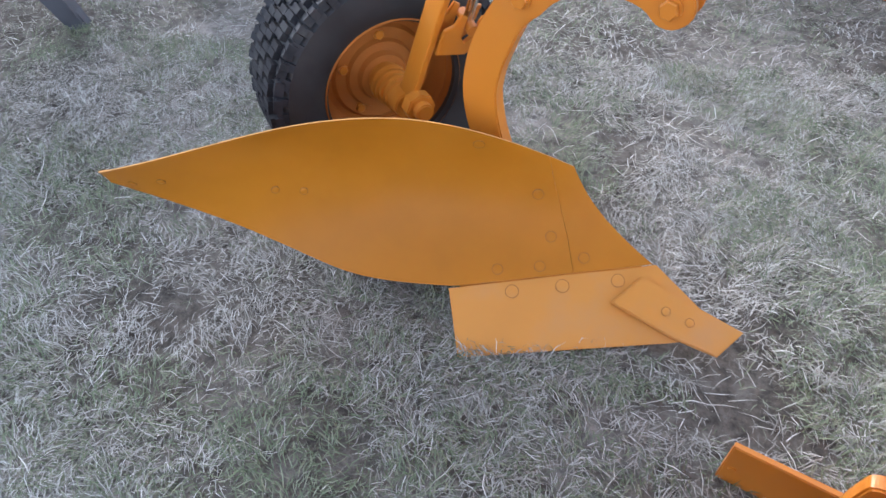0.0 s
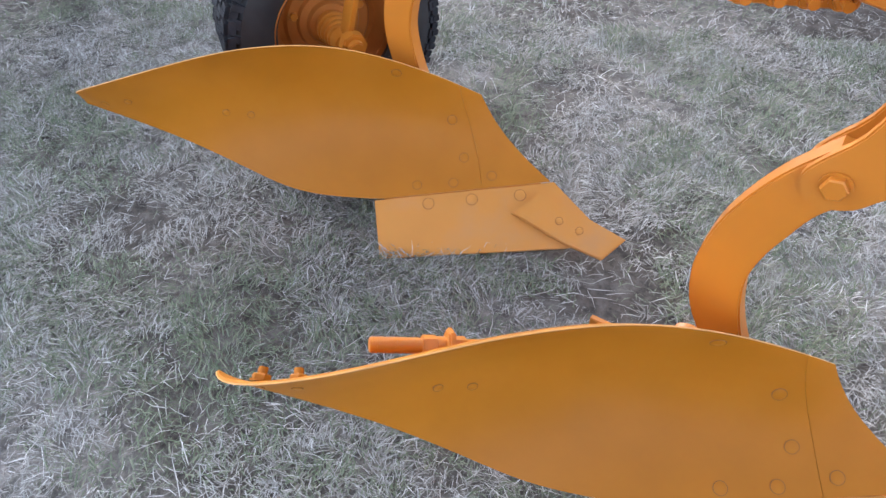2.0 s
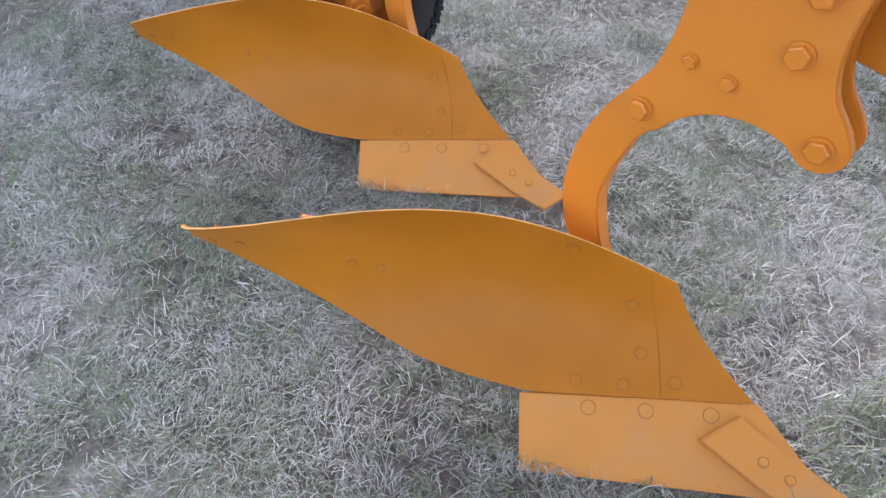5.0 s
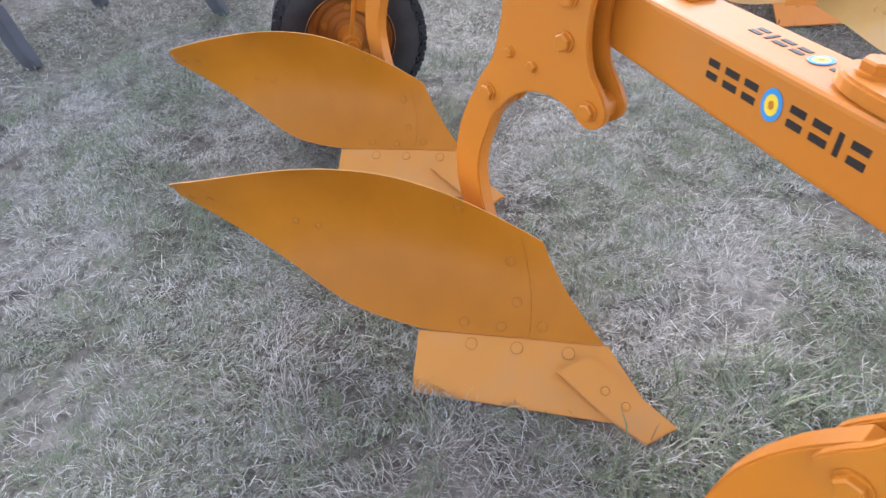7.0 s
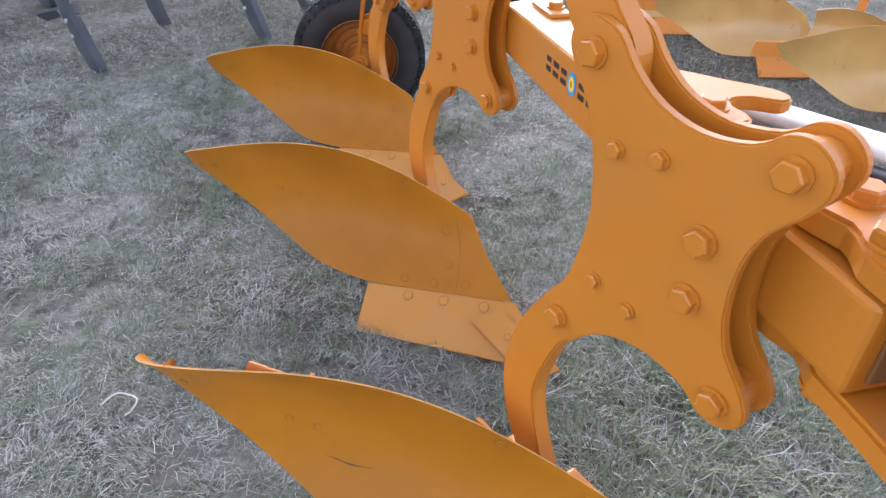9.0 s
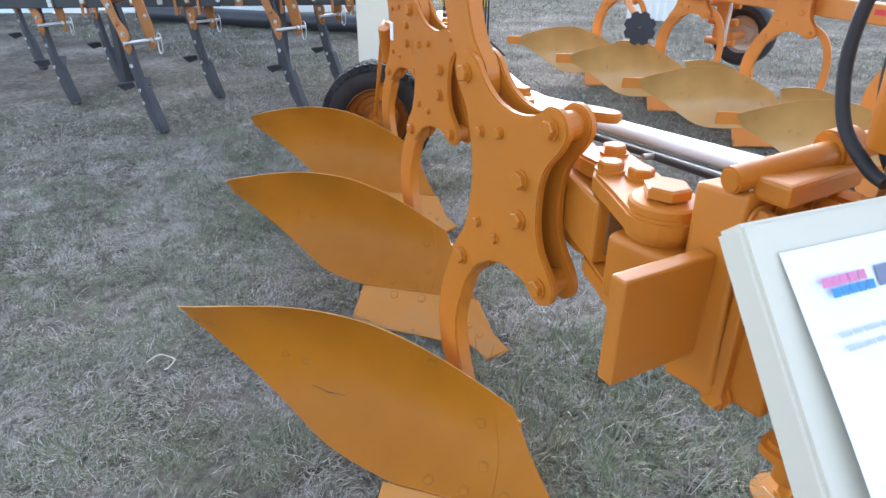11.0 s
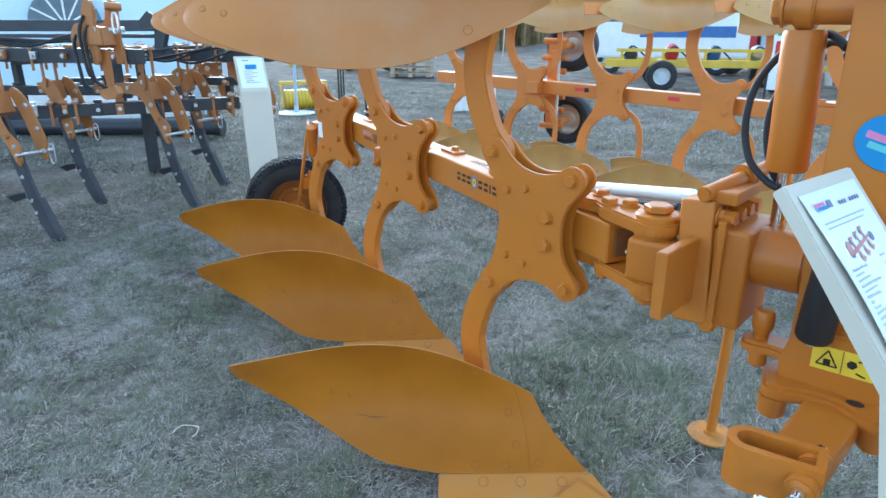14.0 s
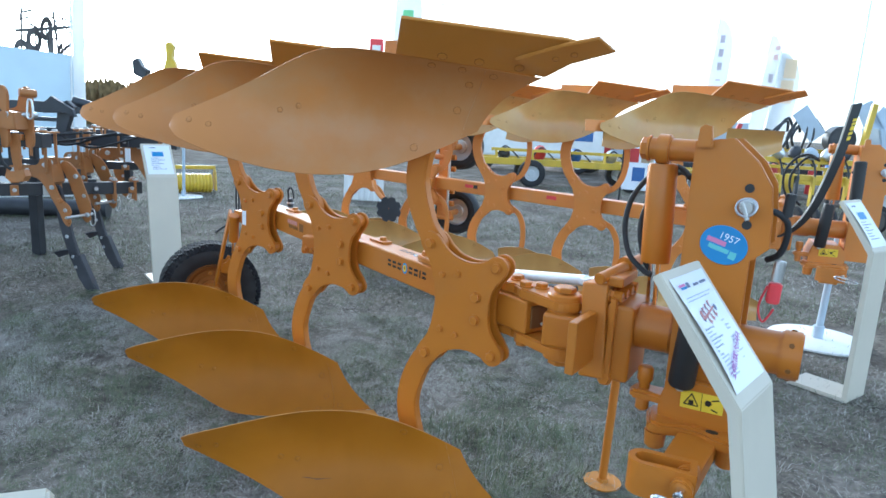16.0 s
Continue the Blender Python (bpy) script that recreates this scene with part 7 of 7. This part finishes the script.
pole_on_plate(4.05, 2.50, 0.80, 0.34, "white round base plate with a short grey pole")
pole_on_plate(-3.66, 7.68, 1.5, 0.30, "white round base plate with a pale pole")
rack = thing("banner_stand", pose(-1.6, 5.05, 0, 0, 0, 15), "black banner stand of thin rods", "stand")
for k in range(3):
    part("rod", rod((0.03 * k, 0, 0.12), (0.03 * k, 0.0, 1.9), 0.010, seg=8), BLACK, rack)
for sgn in (-1, 1):
    part("foot", tube(spline([(0.03, 0, 0.16), (0.03 + 0.10 * sgn, -0.05, 0.12), (0.03 + 0.26 * sgn, -0.10, 0.01)], 6), 0.012, 8), BLACK, rack, smooth=True)
pallets = thing("pallet_stack", pose(-4.5, 15.8, 0, 0, 0, 12), "stack of pale wooden pallets", "pallet")
for k in range(4):
    for x in (-0.5, 0, 0.5):
        part("block", box((x, 0, 0.06 + 0.15 * k), (0.12, 0.8, 0.09), None, 0.004), WOOD, pallets)
    for j in range(5):
        part("board", box((0, -0.34 + 0.17 * j, 0.12 + 0.15 * k), (1.2, 0.11, 0.022), None, 0.002), WOOD, pallets)
loader = thing("tractor", pose(-6.6, 18.3, 0, 0, 0, 8), "small yellow tractor with black tyres", "tractor")
part("body", box((0, 0, 0.85), (1.9, 0.7, 0.6), None, 0.1, 3), YELLOWPAINT, loader, smooth=True)
part("seat", box((0.55, 0, 1.3), (0.4, 0.45, 0.4), None, 0.06, 3), BLACK, loader, smooth=True)
for x, r in ((-0.8, 0.32), (0.6, 0.5)):
    for y in (-0.5, 0.5):
        wheel_parts(loader, (x, y, r), r, 0.26, hub=YELLOWPAINT)
drape = thing("table", pose(-0.9, 8.8, 0, 0, 0, 10), "low table draped with white cloth", "table")
part("drape", cloth_wall(0.7, 0.62, 0.5, 20, 6, 0.03, 5.0), WHITE, drape, smooth=True)
part("table_top", box((0, 0.2, 0.56), (0.75, 0.5, 0.03), Matrix.Rotation(radians(9), 4, "Y"), 0.005), WHITE, drape)
tents = (((20.5, 22.0), 5.0, 2.9),)
for (x, y), w, h in tents:
    t = thing("tent", pose(x, y, 0, 0, 0, -30), "grey-blue peaked exhibition tent far off", "tent")
    bm = bmesh.new()
    base = [bm.verts.new((sx * w / 2, sy * w / 2, h * 0.6)) for sx, sy in ((-1, -1), (1, -1), (1, 1), (-1, 1))]
    mid = [bm.verts.new((sx * w * 0.16, sy * w * 0.16, h * 0.8)) for sx, sy in ((-1, -1), (1, -1), (1, 1), (-1, 1))]
    tip = bm.verts.new((0, 0, h))
    for k in range(4):
        bm.faces.new((base[k], base[(k + 1) % 4], mid[(k + 1) % 4], mid[k]))
        bm.faces.new((mid[k], mid[(k + 1) % 4], tip))
    part("tent_roof", bm, CLOTH, t)
    for sx, sy in ((-1, -1), (1, -1), (1, 1), (-1, 1)):
        part("tent_pole", rod((sx * w / 2, sy * w / 2, 0), (sx * w / 2, sy * w / 2, h * 0.6), 0.04, seg=8), ZINC, t)
    part("tent_wall", cloth_wall(w, h * 0.6, h * 0.6, 30, 5, 0.04, 9.0), CLOTH, t, smooth=True, at=pose(0, w / 2, 0))


def plough_far_mass():
    """Stacked implements, only seen as a mass of coloured pieces between the machines."""
    t = thing("implement_row", pose(9.5, 15.4, 0, 0, 0, -8), "row of red, blue and grey implements", "machine")
    rng = random.Random(11)
    for k in range(26):
        x = -4.5 + 0.36 * k
        mt = (REDPAINT, BLUEPAINT, BLACKSTEEL, ZINC, ORANGE, YELLOWPAINT)[k % 6]
        h = rng.uniform(0.5, 1.5)
        part("upright", box((x, rng.uniform(-0.4, 0.4), h / 2 + 0.1), (rng.uniform(0.06, 0.22), rng.uniform(0.06, 0.2), h), Matrix.Rotation(rng.uniform(-0.25, 0.25), 4, "Y"), 0.01), mt, t)
        if k % 2:
            part("pipe", tube(spline([(x, -0.3, 0.5), (x + 0.2, -0.4, 0.9 + 0.3 * rng.random()), (x + 0.5, -0.3, 0.7), (x + 0.7, -0.3, 1.0)], 5), 0.025, 6), BLACK, t)
    part("tool_bar", box((0, 0, 0.65), (9.4, 0.12, 0.12), None, 0.01), BLACKSTEEL, t)


plough_far_mass()

# seed drill behind the far plough: yellow bars, grey metering units, a hopper and folded pale sheets
drill = thing("seed_drill", pose(7.3, 9.4, 0, 0, 0, 5), "yellow seed drill with grey hopper and metering units", "machine")
rng = random.Random(31)
for y, z, w in ((0.0, 1.12, 0.09), (-0.15, 0.84, 0.10), (0.5, 1.28, 0.07)):
    part("tool_bar", box((0.3, y, z), (3.4, w, w), None, 0.008), YELLOWPAINT, drill)
for k in range(11):
    x = -1.15 + 0.28 * k
    mt = (ZINC, BLACKSTEEL, GREYBLUE)[k % 3]
    part("metering_unit", lathe([(0.001, -0.10), (0.07, -0.10), (0.10, -0.02), (0.085, 0.07), (0.04, 0.11), (0.001, 0.11)], Matrix.Translation((x, -0.05, 1.24 + 0.04 * rng.random())) @ Matrix.Rotation(rng.uniform(-1.2, 1.2), 4, "Y"), 14), mt, drill, smooth=True)
    part("row_arm", box((x, -0.25, 0.62), (0.05, 0.08, 0.5), Matrix.Translation((0, 0, 0)) @ Matrix.Rotation(0.0, 4, "X"), 0.006), BLACKSTEEL if k % 2 else YELLOWPAINT, drill)
    part("press_wheel", lathe([(0.05, -0.03), (0.17, -0.03), (0.185, 0.0), (0.17, 0.03), (0.05, 0.03), (0.05, -0.03)], Matrix.Translation((x, -0.42, 0.19)) @ Matrix.Rotation(radians(90), 4, "Y"), 22), RUBBER, drill)
    part("seed_hose", tube(spline([(x, 0.0, 1.25), (x + 0.05, -0.15, 1.0), (x + 0.02, -0.25, 0.7), (x, -0.3, 0.4)], 5), 0.018, 7), BLACK, drill, smooth=True)
part("hopper", prism([(-0.22, 0.0), (0.22, 0.0), (0.34, 0.42), (-0.34, 0.42)], Matrix.Translation((0.75, 0.35, 1.30)) @ VERT, 0.5, 0.02), GREYBLUE, drill)
part("fan_housing", rod((0.05, 0.2, 1.5), (0.05, 0.45, 1.5), 0.24, seg=28, bevel=0.02), BLACKSTEEL, drill, smooth=True)
part("lift_strut", box((0.08, -0.05, 1.72), (0.09, 0.08, 0.85), Matrix.Rotation(0.12, 4, "Y"), 0.01), YELLOWPAINT, drill)
for x, a, h in ((0.62, -0.55, 0.9), (0.95, -0.9, 0.8), (-0.5, -0.7, 0.6)):
    part("cover_sheet", box((0, 0, 0), (0.30, 0.02, h), Matrix.Translation((x, 0.35, 1.75)) @ Matrix.Rotation(a, 4, "Y"), 0.005), GREYBLUE, drill)
for k in range(7):
    x = -1.1 + 0.11 * k
    part("grey_pipe", tube(spline([(x, 0.4, 1.3), (x + 0.1 * rng.uniform(-1, 1), 0.35, 1.55), (x + 0.25 * rng.random(), 0.4, 1.75 + 0.15 * rng.random()), (x + 0.3, 0.45, 1.6)], 5), 0.025, 7), BLACKSTEEL, drill, smooth=True)

# maize field on the horizon
rng = np.random.default_rng(4)
n = 7000
cx, cy = rng.uniform(-70, -6, n), rng.uniform(36, 60, n)
bm_v, bm_f = [], []
for x, y in zip(cx, cy):
    h = 2.6 + 0.5 * rng.random()
    a = rng.uniform(0, math.pi)
    w = 0.10
    dx, dy = math.cos(a) * w, math.sin(a) * w
    b0 = len(bm_v)
    bm_v += [(x - dx, y - dy, 0), (x + dx, y + dy, 0), (x + dx * 0.4, y + dy * 0.4, h), (x - dx * 2.5, y, h * 0.7), (x + dx * 3, y + 0.2, h * 0.8), (x, y, h * 0.55)]
    bm_f += [(b0, b0 + 1, b0 + 2), (b0 + 5, b0 + 3, b0 + 2), (b0 + 5, b0 + 4, b0 + 2)]
me = bpy.data.meshes.new("maize_field")
me.from_pydata(bm_v, [], bm_f)
me.materials.append(CORN)
tagged(new("maize_field", me), "dry brown maize standing at the field's edge", "maize", kind="stuff")

# ---- close to the path, on the grass ----
cord = thing("cord", pose(0.372, -0.391, 0, 0, 0, 10), "loose piece of white cord lying on the grass", "cord")
part("strand", tube(spline([Vector(p) * 0.8 for p in ((-0.07, -0.02, 0.014), (-0.05, 0.03, 0.026), (0.0, 0.045, 0.020), (0.035, 0.03, 0.024), (0.04, -0.01, 0.017), (0.03, -0.025, 0.014))], 6), 0.0022, 6), CREAM, cord, smooth=True)
sweep = thing("sweep_harrow", pose(-0.50, -0.74, 0, 0, 0, 33), "spring harrow with worn dark steel sweeps", "harrow")
for k, (x, y) in enumerate(((0.0, 0.0), (0.30, -0.72))):
    bm = bmesh.new()
    pts = spline([(x - 0.5, y + 0.05, 0.30), (x - 0.25, y + 0.03, 0.16), (x - 0.05, y + 0.01, 0.09), (x + 0.12, y, 0.065), (x + 0.24, y - 0.005, 0.05)], 6)
    L = [bm.verts.new(p + Vector((0, -0.032, 0))) for p in pts] 
    R = [bm.verts.new(p + Vector((0, 0.032, 0))) for p in pts]
    L2 = [bm.verts.new(p + Vector((0, -0.032, -0.012))) for p in pts]
    R2 = [bm.verts.new(p + Vector((0, 0.032, -0.012))) for p in pts]
    for i in range(len(pts) - 1):
        bm.faces.new((L[i], L[i + 1], R[i + 1], R[i]))
        bm.faces.new((L2[i], R2[i], R2[i + 1], L2[i + 1]))
        bm.faces.new((L[i], L2[i], L2[i + 1], L[i + 1]))
        bm.faces.new((R[i], R[i + 1], R2[i + 1], R2[i]))
    bm.faces.new((L[-1], L2[-1], R2[-1], R[-1]))
    bm.faces.new((L[0], R[0], R2[0], L2[0]))
    part("sweep", bm, TINESTEEL, sweep, smooth=True)
part("shank_bar", box((-0.75, -0.3, 0.42), (0.08, 1.6, 0.08), None, 0.006), BLACKSTEEL, sweep)
for x, y in ((-0.62, 0.05), (-0.45, -0.67)):
    part("shank", box((x, y, 0.36), (0.34, 0.05, 0.06), Matrix.Translation((0, 0, 0)), 0.004), BLACKSTEEL, sweep)
marker = thing("marker_rod", pose(-0.87, -0.39, 0), "thin black marker rod stuck in the turf", "rod")
part("rod", rod((0, 0, -0.02), (-0.12, 0.02, 0.75), 0.006, seg=8), BLACK, marker)
